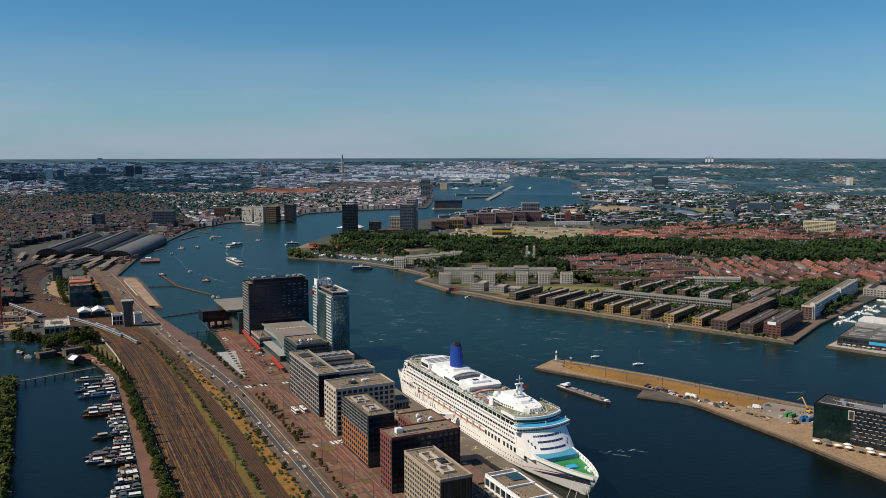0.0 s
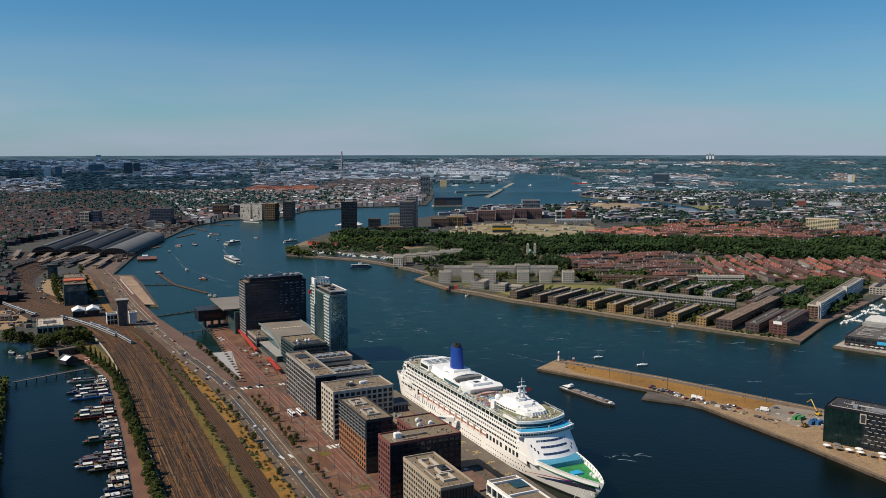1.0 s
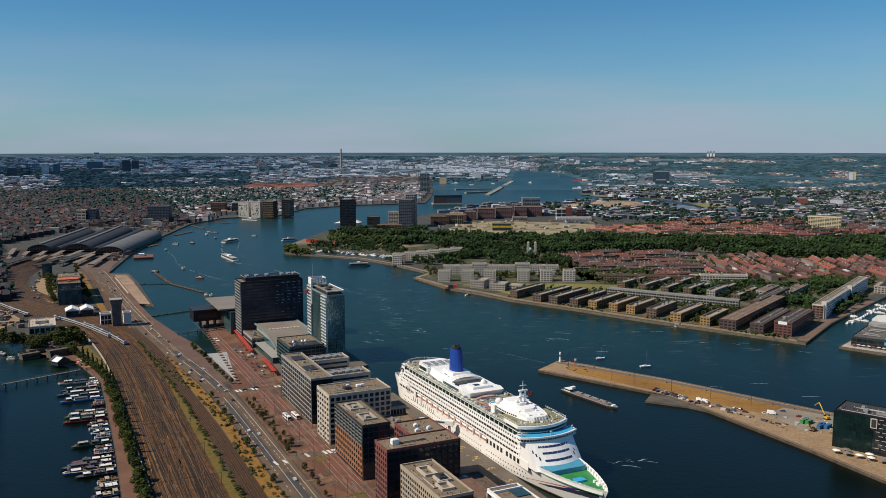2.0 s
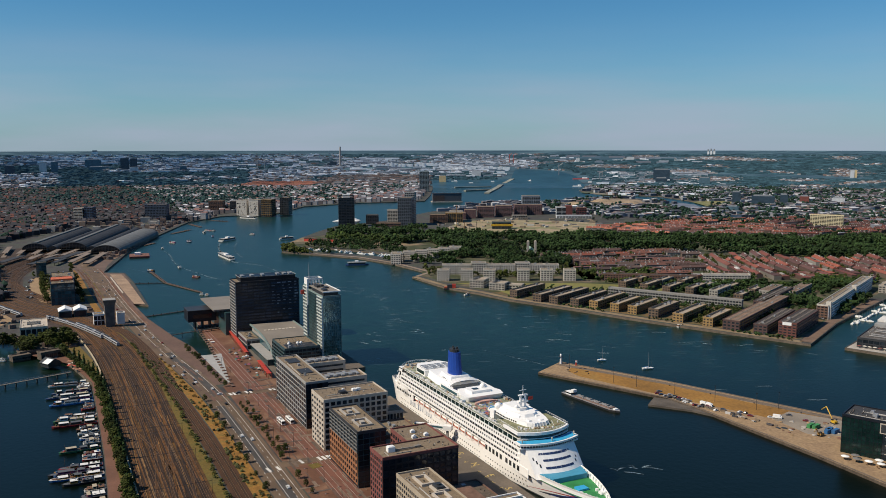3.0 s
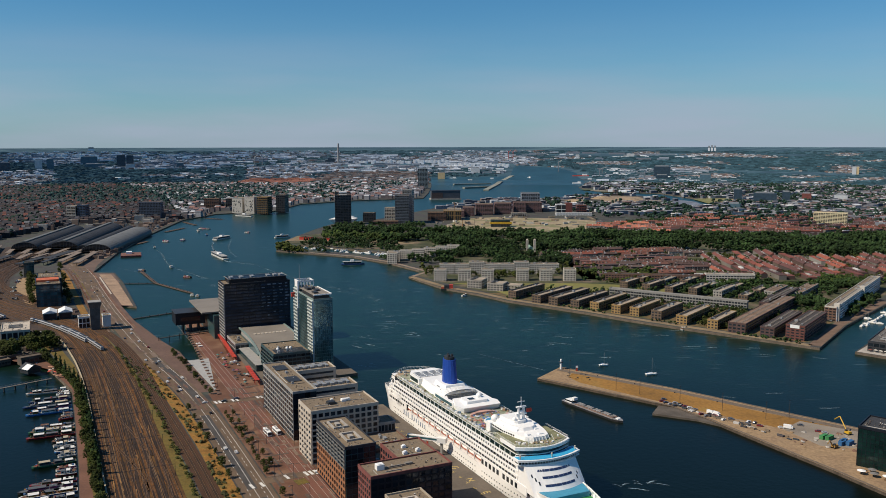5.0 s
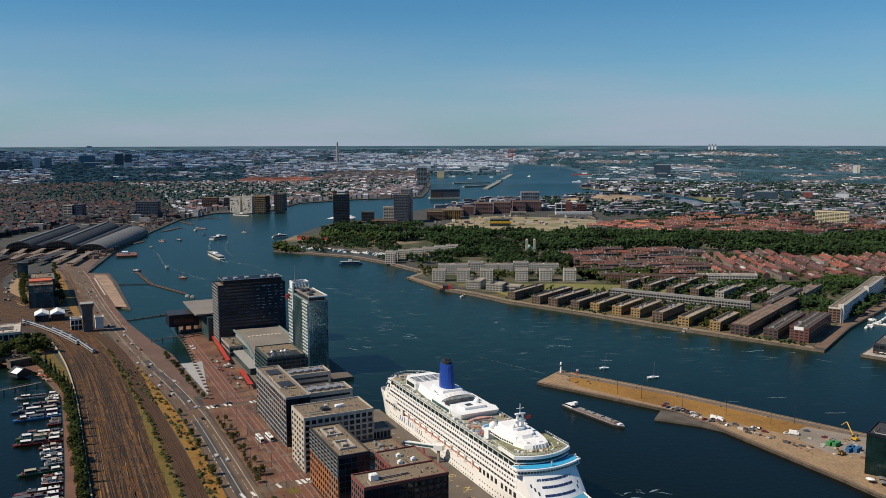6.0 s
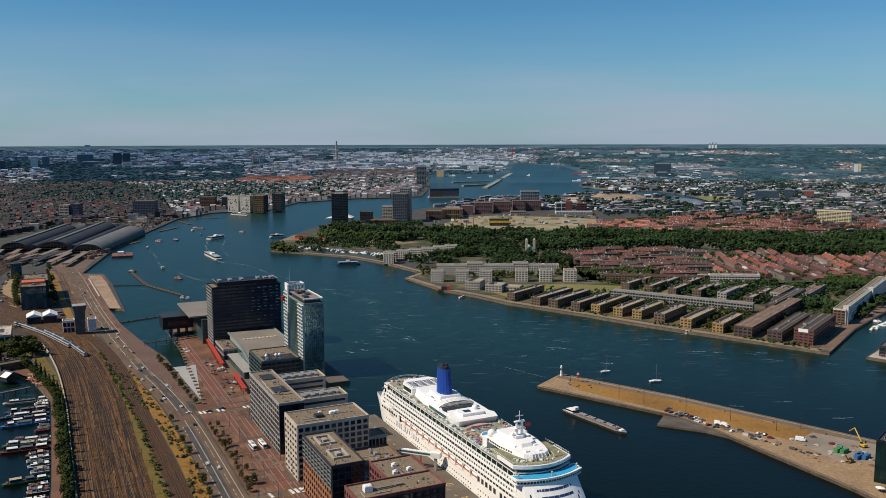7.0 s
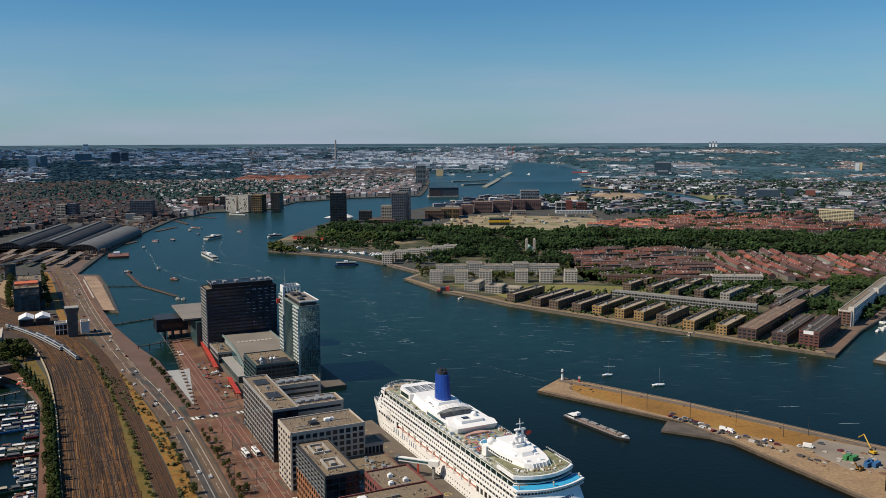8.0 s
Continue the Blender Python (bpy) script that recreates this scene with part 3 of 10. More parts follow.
part("roof", Geo().box(0.5, 16.4, 2, 44, 66.5, 67.0), ZINC, b)
part("roof_edge", Geo().box(16.4, 17.4, 2, 44, 66.4, 67.4).box(0.5, 16.4, 1.2, 2, 66.4, 67.4), WHITE, b, "white roof edge")
part("roof_unit", Geo().box(3, 7, 8, 16, 67.0, 68.4).box(8, 12, 20, 27, 67.0, 68.2).box(3, 6, 28, 38, 67.0, 69).box(8, 11, 31, 36, 67.0, 68.6), DARK, b)
b = block("glass_tower", at_quay(65.6, 364.6), 15, 12.5, 66, "dark office tower core with white crown", PALEGREEN, TEAL, sides=(("W", 3, 21, dict(pier=0.3, band=0.9, proud=1.6, wall=PALESLAB)),))
crown = Geo()
for k in range(6):
    crown.box(k * 2.8, k * 2.8 + 0.7, 0, 0.6, 66, 73).box(k * 2.8, k * 2.8 + 0.7, 12, 12.6, 66, 73)
crown.box(0, 14.7, 0, 0.7, 71.5, 73).box(0, 14.7, 12, 12.7, 71.5, 73).box(0, 0.7, 0, 12.6, 66, 73).box(14, 14.7, 0, 12.6, 71.5, 73).box(-1.3, 0.3, -1.2, 0.9, 48, 73)
part("crown", crown, WHITE, b)
part("spire", Geo().cyl(2, 3, 70, 88, 0.45, 0.12, 6), STEEL, b)
part("sign", Geo().box(-4.5, -1.2, 8, 9.5, 57, 61), RED, b)
# black hotel slab
b = block("hotel", at_quay(15, 448), 65, 27, 60, "black hotel slab with horizontal window bands", BLACKPANEL, BLACKPANEL, sides=(("S", 11, 19, dict(pier=0.12, band=1.0, proud=0.5, glass=mat("hotel_glass", (0.020, 0.032, 0.052), 0.22, vary=0.3, scale=0.08, rand=0.45))), ("W", 5, 19, dict(pier=0.3, band=0.7, proud=0.9, wall=GREYFRAME)), ("E", 5, 19, dict(pier=0.5, band=1.3))), roof=ROOFGREY)
part("roof_storey", Geo().box(6, 63, 5, 26, 60, 64.2), BLACKPANEL, b)
# pale strips painted over some panes as glints of reflected sky
SKYGLINT = mat("pale_sky_glint", (0.24, 0.27, 0.31), 0.5, vary=0.3, scale=0.2, rand=0.5)
hr = random.Random(14)
for row in range(19):
    for col in range(6, 11):
        if hr.random() < (0.55 if row > 10 else 0.2 if row > 6 else 0.0):
            z0 = (row + 0.5) * 59.2 / 19
            u0 = col * 65 / 11 + hr.uniform(0.2, 1.5)
            part("blind", Geo().box(u0, u0 + hr.uniform(1.5, 4.2), -0.22, -0.14, z0 - hr.uniform(0.1, 0.5), z0 + hr.uniform(0.1, 0.6)), SKYGLINT, b)
part("roof_rail", Geo().box(5, 64, 4, 4.4, 64.4, 64.8).box(5, 64, 26.6, 27, 64.4, 64.8).box(5, 5.4, 4, 27, 64.4, 64.8).box(63.6, 64, 4, 27, 64.4, 64.8), GREYFRAME, b)
for x in (8, 18, 29, 45, 52, 58):
    part("roof_unit", Geo().box(x, x + 3.5, 10, 18, 64.2, 65.6), STEEL, b)
# passenger hall with a vaulted metal roof
hall = thing("terminal_hall", at_quay(24, 346), "low hall with a curved beige metal roof", "building")
arc = [(2, 0.5), (5, 4.5), (11, 8.2), (20, 11.2), (32, 13.8), (46, 15.8), (62, 17.0), (97, 17.2)]
g, n = Geo(), len(arc)
g.v = [(x, y, z) for x in (4, 48) for y, z in arc]
g.f = [(i + 1, i, n + i, n + i + 1) for i in range(n - 1)]
part("roof", g, ZINC, hall, "beige standing-seam curved roof")
part("wall", Geo().box(5, 47, 34, 97, -1, 13.4).box(5, 47, 14, 34, -1, 8), GREYFRAME, hall)
part("glass_side", Geo().prism([(4.2, 6), (4.8, 6), (4.8, 97), (4.2, 97)], -1, 3).box(4.2, 4.8, 24, 97, 3, 11), BLUEGLASS, hall)
for k in range(9):
    part("skylight", Geo().box(10 + k * 3.6, 12.2 + k * 3.6, 62, 66, 16.9, 17.35), PALESTONE, hall)
for x in (3.4, 47.6):
    rib = Geo()
    rib.v = [(x + dx, y, z + dz) for dx in (-0.7, 0.7) for dz in (-0.6, 0.7) for y, z in arc]
    rib.f = [(i + 1, i, 2 * n + i, 2 * n + i + 1) for i in range(n, 2 * n - 1)] + [(i, i + 1, n + i + 1, n + i) for i in range(n - 1)] + [(2 * n + i + 1, 2 * n + i, 3 * n + i, 3 * n + i + 1) for i in range(n - 1)]
    part("roof_rib", rib, PALEGREEN, hall)
part("low_annex", Geo().box(-5, 4, -8, 60, -1, 5.5), BLUEGLASS, hall)
part("annex_roof", Geo().box(-5.5, 4, -8.5, 60.5, 5.5, 6), GREYFRAME, hall)
b = block("office_building", at_quay(25, 300), 31, 42, 23, "dark teal glass office with roof terrace", TEAL, BLACKPANEL, sides=(("W", 8, 7, dict(pier=0.4, band=1.0, proud=0.8, wall=TEAL)), ("S", 8, 7, dict(pier=0.3, band=1.0))), units=2)
part("roof_terrace", Geo().box(3, 29, 3, 18, 23.02, 23.2), DARK, b)
for x in (6, 14, 17):
    part("roof_dish", Geo().cyl(x, 10, 23, 24.5, 0.3).dome(x, 10, 25.3, 1.3), WHITE, b, "white dome")
block("terminal_podium", at_quay(16, 408), 13, 38, 9.5, "low grey glazed podium before the hotel", GREYFRAME, BLACKPANEL, sides=(("W", 9, 2, dict(pier=0.4, band=0.8)), ("S", 3, 2, dict(pier=0.4, band=0.8))), units=3, seed=61)
# concert hall with its black box on legs
b = thing("concert_hall", at_quay(6, 478), "glass concert hall under a wide flat roof", "building")
part("wall", Geo().box(4, 70, 2, 96, -1, 24), TEAL, b)
part("roof", Geo().box(-7, 76, 8, 86, 25.5, 27), ZINC, b, "broad pale roof plate")
b = thing("black_box_hall", at_quay(-22, 520), "black box hall raised on legs over the quay", "building")
part("wall", Geo().box(0, 30, 0, 26, 9, 21), BLACKPANEL, b)
part("roof", Geo().box(-0.5, 30.5, -0.5, 26.5, 21, 21.6), DARK, b)
part("window_band", Geo().box(5, 25, -0.25, 0.05, 12.5, 17), GLASS, b)
for x in (8, 16, 24):
    part("leg", Geo().box(x, x + 1.6, 8, 18, -4.5, 9.2), DARK, b)

# ---- cruise ship: bow at y = 0, stern at y = 270, waterline at z = 0 ----
SHIPWHITE = mat("ship_white", (0.86, 0.85, 0.82), 0.35, vary=0.04, scale=0.05, fine=0.6)
SHIPGLASS = mat("ship_dark_glass", (0.02, 0.025, 0.03), 0.12, vary=0.3, rand=0.5)
SHIPGREEN = mat("ship_green_screen", (0.012, 0.028, 0.026), 0.15, vary=0.2)
DECKGREEN = mat("green_deck", (0.22, 0.25, 0.17), 0.8, vary=0.35, scale=0.25, fine=1.2, second=(0.30, 0.28, 0.22), mixat=0.55)
BOWGREEN = mat("bow_deck_green", (0.03, 0.22, 0.06), 0.7, vary=0.2, scale=0.15)
DECKWOOD = mat("teak_deck", (0.33, 0.25, 0.16), 0.8, vary=0.15, scale=0.1)
CYAN = mat("sky_blue_deck", (0.04, 0.36, 0.62), 0.5, vary=0.08)
BOWBLUE = mat("bulwark_blue", (0.06, 0.28, 0.42), 0.6, vary=0.1)
FUNNELBLUE = mat("funnel_blue", (0.012, 0.055, 0.30), 0.4, vary=0.1)
BOATORANGE = mat("lifeboat_orange", (0.38, 0.09, 0.04), 0.5, vary=0.1)
POOLBLUE = mat("pool_water", (0.10, 0.30, 0.45), 0.1, vary=0.1)

ship = thing("cruise_ship", at_quay(102, -61, -3.0) @ Matrix.Diagonal((1.05, 1.0, 1.0, 1.0)), "white cruise ship with blue funnel moored at quay", "ship")


def beam_at(y, level):
    """Half the hull's width: level 0 at the waterline, 1 at the bow deck."""
    nose = 13 * (1 - level) ** 1.2
    run = 96 - 14 * level
    t = min(max((y - nose) / run, 0), 1)
    half = 16.1 * (1 - (1 - t) ** (1.6 + 0.75 * level)) ** (0.95 - 0.1 * level)
    if y > 240:
        half *= 1 - (0.16 + 0.22 * (1 - level)) * ((y - 240) / 30) ** 2
    return half


def hull_part(y0, y1, z0, z1, step=4.0, zn=6):
    ys = [y0 + (y1 - y0) * i / round((y1 - y0) / step) for i in range(round((y1 - y0) / step) + 1)]
    zs = [z0 + (z1 - z0) * i / zn for i in range(zn + 1)]
    g = Geo()
    for sgn in (-1, 1):
        k = len(g.v)
        for z in zs:
            lv = min(max(z / 19, 0), 1)
            for y in ys:
                yy = max(y, 13 * (1 - lv) ** 1.2 + 0.01)
                stern = yy - (3.5 * (1 - lv) if y > 269 else 0)
                g.v.append((sgn * beam_at(yy, lv), stern, z))
        n = len(ys)
        for i in range(zn):
            for j in range(n - 1):
                q = (k + i * n + j, k + i * n + j + 1, k + (i + 1) * n + j + 1, k + (i + 1) * n + j)
                g.f.append(q if sgn < 0 else q[::-1])
    m = len(g.v) // 2
    if y1 > 265:
        n = len(ys)
        for i in range(zn):
            a, c = i * n + n - 1, (i + 1) * n + n - 1
            g.f.append((a, m + a, m + c, c))
    return g


part("hull", hull_part(0, 270, -1.0, 13.0), SHIPWHITE, ship, "white riveted steel hull", smooth=True)
part("bow_hull", hull_part(0, 56, 13.0, 18.5, zn=3), SHIPWHITE, ship, smooth=True)
part("stern_hull", hull_part(232, 270, 13.0, 21.0, zn=3), SHIPWHITE, ship, smooth=True)
part("waterline_band", hull_part(4, 269, 1.6, 3.8, zn=1), mat("ship_boot", (0.05, 0.055, 0.07), 0.6), ship, m=pose(0, 0, 0.02) @ Matrix.Diagonal((1.004, 1.0005, 1, 1)))
# dark flag field on the bow under the ribbon
for sgn in (-1, 1):
    g, n = Geo(), 26
    for i in range(n):
        y = 6 + 46 * i / (n - 1)
        t = i / (n - 1)
        top = 14.8 - 8.2 * t ** 1.3
        low = top - 3.4 * (1 - t) ** 0.8 - 0.15
        for j in range(5):
            z = low + (top - low) * j / 4
            lv = min(max(z / 19, 0), 1)
            yy = max(y, 13 * (1 - lv) ** 1.2 + 0.6)
            g.v.append((sgn * (beam_at(yy, lv) + 0.05), yy - 0.02, z))
    for i in range(n - 1):
        for j in range(4):
            q = (5 * i + j, 5 * i + 5 + j, 5 * i + 6 + j, 5 * i + 1 + j)
            g.f.append(q if sgn < 0 else q[::-1])
    part("bow_flag", g, mat("flag_navy", (0.035, 0.04, 0.065), 0.5, vary=0.15), ship, "dark navy painted bow field", smooth=True)
# coloured ribbon on the bow
for name, col, y0, y1, dz, h in (("red_ribbon", (0.45, 0.02, 0.03), 3, 62, 0.0, 0.7), ("blue_ribbon", (0.01, 0.04, 0.25), 3, 44, 0.9, 1.0)):
    g = Geo()
    for sgn in (-1, 1):
        k, n = len(g.v), 30
        for i in range(n):
            y = y0 + (y1 - y0) * i / (n - 1)
            t = (y - y0) / (y1 - y0)
            z = 15.0 - 9.0 * t ** 1.4 + dz
            for q in (0, h * (1 - t) + 0.15):
                lv = min(max((z + q) / 19, 0), 1)
                g.v.append((sgn * (beam_at(y, lv) + 0.06), y, z + q))
        g.f += [(k + 2 * i, k + 2 * i + 2, k + 2 * i + 3, k + 2 * i + 1) if sgn < 0 else (k + 2 * i, k + 2 * i + 1, k + 2 * i + 3, k + 2 * i + 2) for i in range(n - 1)]
    part(name, g, mat(name, col, 0.5, vary=0.1), ship)


def ring(inset, y0, y1, level=1.0, front=0.0, aft=0.0, wide=16.1, n=8):
    """A deck outline: bulging front and aft ends."""
    pts = []
    w = wide - inset
    for i in range(n + 1):
        t = -1 + 2 * i / n
        pts.append((w * t, y0 + inset + front * (t * t)))
    for i in range(n + 1):
        t = 1 - 2 * i / n
        pts.append((w * t, y1 - inset - aft * (t * t)))
    return pts


def window_rows(y0, y1, z, h, w, gap, sgn, depth=0.3, half=16.1, loose=None):
    """A row of openings in the ship's side with a pane in each; loose: joined panes."""
    pm = pane_mesh(w, h, SHIPGLASS)
    n = int((y1 - y0) / (w + gap))
    for i in range(n):
        y = y0 + (i + 0.5) * (w + gap)
        if loose is None:
            part("window", pm, SHIPGLASS, ship, m=pose(sgn * (half - depth), y, z + h / 2, 0, 0, 90))
        else:
            loose.box(sgn * (half - depth) - 0.05, sgn * (half - depth) + 0.05, y - w / 2, y + w / 2, z, z + h)


def side_wall(y0, y1, z0, z1, zwin, h, w, gap, half=16.1, thick=0.35):
    """White plating with a row of real openings, both sides."""
    g = Geo()
    for sgn in (-1, 1):
        a, c = sorted((sgn * half, sgn * (half - thick)))
        g.box(a, c, y0, y1, z0, zwin).box(a, c, y0, y1, zwin + h, z1)
        n = int((y1 - y0) / (w + gap))
        for i in range(n + 1):
            y = y0 + i * (w + gap)
            g.box(a, c, max(y - gap / 2, y0), min(y + gap / 2, y1) if i < n else y1, zwin, zwin + h)
    part("side_plating", g, SHIPWHITE, ship)


# main deckhouse: core and plating deck by deck
DECKS = [18.2, 21.2, 24.2, 27.2, 30.2]
core = Geo().prism(ring(0.9, 61, 255, front=4, aft=4), 18.0, 33.0).prism(ring(4.6, 61, 255, front=4, aft=4), 12.5, 18.0)
part("deckhouse", core, SHIPGLASS, ship, "dark recessed deckhouse")
spare = Geo()
for k, (z, h, w, gap) in enumerate(((18.4, 1.5, 3.0, 0.5), (21.6, 1.4, 1.5, 1.3), (24.4, 1.7, 3.2, 0.4), (27.6, 1.4, 1.5, 1.3))):
    a, c = 66 - 0.5 * k, 254 - 3 * k
    side_wall(a, c, DECKS[k], DECKS[k + 1], z + 0.35, h, w, gap)
    window_rows(a, c, z + 0.35, h, w, gap, -1)
    window_rows(a, c, z + 0.35, h, w, gap, 1, loose=spare)
tagged(part("far_windows", spare, SHIPGLASS, ship), kind="stuff")
slabs = Geo()
for k, z in enumerate(DECKS + [33.2]):
    slabs.prism(ring(-0.1, 60 + 0.4 * k, 258 - 3 * k, front=5, aft=5), z - 0.12, z + 0.18)
part("deck_edge", slabs, SHIPWHITE, ship)
part("screen_band", Geo().prism(ring(0.2, 66, 240, front=2, aft=4), 30.4, 32.6), SHIPGREEN, ship, "dark green glazed screen band")
for i in range(29):
    part("screen_post", Geo().box(-16.12, -15.8, 68 + i * 5.9, 68.5 + i * 5.9, 30.4, 32.6), SHIPWHITE, ship)
part("top_deck", Geo().prism(ring(0.0, 64, 244, front=4, aft=5), 33.38, 33.6), DECKGREEN, ship, "green coated sun deck")
# lifeboat gallery
gallery = Geo()
for sgn in (-1, 1):
    a, c = sorted((sgn * 16.1, sgn * 15.6))
    gallery.box(a, c, 56, 108, 13, 18.2).box(a, c, 222, 256, 13, 18.2)
    gallery.box(*sorted((sgn * 16.1, sgn * 12.5)), 108, 222, 12.8, 13.1)
    for i in range(13):
        y = 108 + i * 9.5
        gallery.box(a, c, y - 0.35, y + 0.35, 13, 18.2)
part("boat_gallery", gallery, SHIPWHITE, ship, "white open gallery for the boats")
boat = Geo()
for i, (y, hw) in enumerate(((-4.1, 0.2), (-3.2, 1.1), (0, 1.45), (3.2, 1.1), (4.1, 0.2))):
    boat.v += [(-hw * 0.5, y, 0), (hw * 0.5, y, 0), (hw, y, 1.4), (hw * 0.7, y, 2.3), (-hw * 0.7, y, 2.3), (-hw, y, 1.4)]
for i in range(4):
    boat.f += [(6 * i + j, 6 * i + (j + 1) % 6, 6 * i + 6 + (j + 1) % 6, 6 * i + 6 + j) for j in range(6)]
boat.f += [tuple(range(5, -1, -1)), tuple(range(24, 30))]
boat_me = boat.mesh("lifeboat")
boat_me.materials.append(SHIPWHITE)
lower = boat.mesh("lifeboat_hull")
lower.materials.append(BOATORANGE)
for sgn in (-1, 1):
    for i in range(12):
        lb = part("lifeboat", boat_me, BOATORANGE, ship, "white lifeboat with orange hull", m=pose(sgn * 14.3, 112.8 + i * 9.5, 14.3))
        part("boat_hull", lower, SHIPWHITE, lb, m=pose(0, 0, -0.25) @ Matrix.Diagonal((1.04, 1.02, 0.62, 1)))
# openings further forward and portholes
port = Geo().cyl(0, 0, 0, 0.12, 0.42, n=8, m=pose(0, 0, 0, 0, -90, 0)).mesh("porthole")
port.materials.append(SHIPGLASS)
for r, z in enumerate((6.2, 9.4)):
    for i in range(62):
        y = 62 + i * 3.0
        if 15 < i % 31 < 18:
            continue
        part("porthole", port, SHIPGLASS, ship, m=pose(-beam_at(y, z / 19) - 0.02, y, z))
for i in range(9):
    y = 66 + i * 4.6 + (2.4 if i > 3 else 0)
    part("side_opening", Geo().box(-16.2, -15.9, y, y + 2.6, 14.0, 17.0), SHIPGLASS, ship, "tall dark side opening")
for i in range(9):
    y = 226 + i * 3.2
    part("side_opening", Geo().box(-16.2, -15.9, y, y + 2.0, 15.0, 16.6), SHIPGLASS, ship, "dark square side opening")
# plain bars in place of the lettering
for i, (w, h) in enumerate(((1.8, 3.4), (1.6, 3.0), (1.8, 3.4), (0, 0), (2.0, 3.6), (1.5, 2.8), (1.5, 2.8), (0.8, 2.8), (1.5, 2.8), (1.5, 2.8), (1.5, 2.8))):
    if w:
        part("letter_bar", Geo().box(-16.14, -16.0, 225 - i * 3.6, 225 - i * 3.6 + w * 0.9, 9.6, 9.6 + h * 0.95), mat("letter_blue", (0.20, 0.24, 0.33), 0.6, vary=0.1), ship)
# bow deck
bow_outline = [(-beam_at(y, 1) + 0.4, y) for y in range(3, 54, 3)] + [(beam_at(y, 1) - 0.4, y) for y in range(51, 2, -3)]
part("bow_deck", Geo().prism(bow_outline, 15.2, 15.5), BOWGREEN, ship, "bright green bow deck")
inner = Geo()
for sgn in (-1, 1):
    k, ys = len(inner.v), list(range(3, 54, 3))
    for y in ys:
        x = sgn * (beam_at(y, 0.97) - 0.35)
        inner.v += [(x, y, 15.5), (x, y, 18.4)]
    inner.f += [(k + 2 * i, k + 2 * i + 1, k + 2 * i + 3, k + 2 * i + 2) for i in range(len(ys) - 1)]
part("bulwark_inside", inner, WHITE, ship)
part("bow_house_wall", Geo().prism([(-13.5, 48), (13.5, 48), (11.0, 38), (-11.0, 38)], 15.5, 18.3), BOWBLUE, ship, "blue painted breakwater")
part("bow_hatch", Geo().box(-4, 2, 23, 28, 15.5, 16.6), CYAN, ship)
for sgn in (-1, 1):
    part("winch", Geo().box(sgn * 5 - 1.2, sgn * 5 + 1.2, 14, 17, 15.5, 17).cyl(sgn * 5, 20, 15.5, 16.8, 0.9), WHITE, ship)
    for y in range(8, 48, 4):
        part("frame_rib", Geo().box(*sorted((sgn * (beam_at(y, 0.97) - 0.4), sgn * (beam_at(y, 0.97) - 1.2))), y, y + 0.3, 15.5, 18.2), WHITE, ship)
# raked front under the bridge
part("front_wall", Geo().prism(ring(0, 42.5, 68, front=5, wide=15.9), 15.5, 29.4, top=ring(0, 55.5, 68, front=4, wide=15.9)), SHIPWHITE, ship, "smooth raked white front")


def rake(x, z):
    return 42.5 + 13.0 * (z - 15.5) / 13.9 + 4.6 * (x / 15.9) ** 2


def raked_pane(x, w, z, h):
    """A thin pane that lies on the raked front."""
    v = [(x + sx * w, rake(x + sx * w, zz) + d, zz) for d in (-0.12, 0.4) for sx, zz in ((-1, z), (1, z), (1, z + h), (-1, z + h))]
    return Geo().add(v, [(0, 1, 2, 3), (4, 7, 6, 5), (0, 4, 5, 1), (1, 5, 6, 2), (2, 6, 7, 3), (3, 7, 4, 0)])


FRONTGLASS = mat("front_glass", (0.03, 0.05, 0.12), 0.15)
for z, n, w in ((20.2, 6, 3.0), (23.6, 6, 3.0), (26.6, 9, 2.6)):
    for i in range(n):
        x = (i - (n - 1) / 2) * w
        part("window", raked_pane(x, w / 2 - 0.1, z, 1.0), FRONTGLASS, ship)
for sgn in (-1, 1):
    for j in range(4):
        x, z = sgn * (11.4 + 1.2 * j), 21.0 + 1.6 * j
        part("window", raked_pane(x, 0.35, z, 1.5), SHIPGLASS, ship)
# bridge: wings, window band and sky-blue walkway
bridge_pts = ring(0, 55.5, 66, front=5, wide=19.2)
part("bridge_base", Geo().prism(bridge_pts, 29.4, 30.0), SHIPWHITE, ship)
part("bridge_glazing", Geo().prism(ring(0.5, 55.6, 65, front=5, wide=18.8), 30.0, 31.5), SHIPGLASS, ship)
g = Geo()
for i in range(25):
    x = -18.4 + 36.8 * i / 24
    g.box(x - 0.14, x + 0.14, 55.9 + 5 * (x / 19) ** 2, 56.6 + 5 * (x / 19) ** 2, 30.0, 31.5)
tagged(part("window_post", g, SHIPWHITE, ship), "slim white posts between bridge windows", kind="stuff")
part("bridge_roof", Geo().prism(ring(0, 55.0, 67, front=5, wide=19.2), 31.5, 32.5), SHIPWHITE, ship)
part("bridge_walkway", Geo().prism(ring(0.6, 55.4, 62.5, front=5, aft=-4.5, wide=18.6), 32.5, 32.62), CYAN, ship, "sky-blue walkway over the bridge")
for sgn in (-1, 0, 1):
    part("search_light", Geo().cyl(sgn * 17, 57.5 + 4 * abs(sgn), 32.6, 34.2, 0.3).dome(sgn * 17, 57.5 + 4 * abs(sgn), 34.4, 0.6, 8, 4), PALESTONE, ship)
# observation lounge over the bridge
part("lounge_glazing", Geo().prism(ring(0.8, 62, 84, front=6, wide=16.6), 32.5, 35.6), SHIPGLASS, ship)
part("lounge_rim", Geo().prism(ring(0, 61, 84, front=6, wide=17.0), 35.6, 37.3), SHIPWHITE, ship)
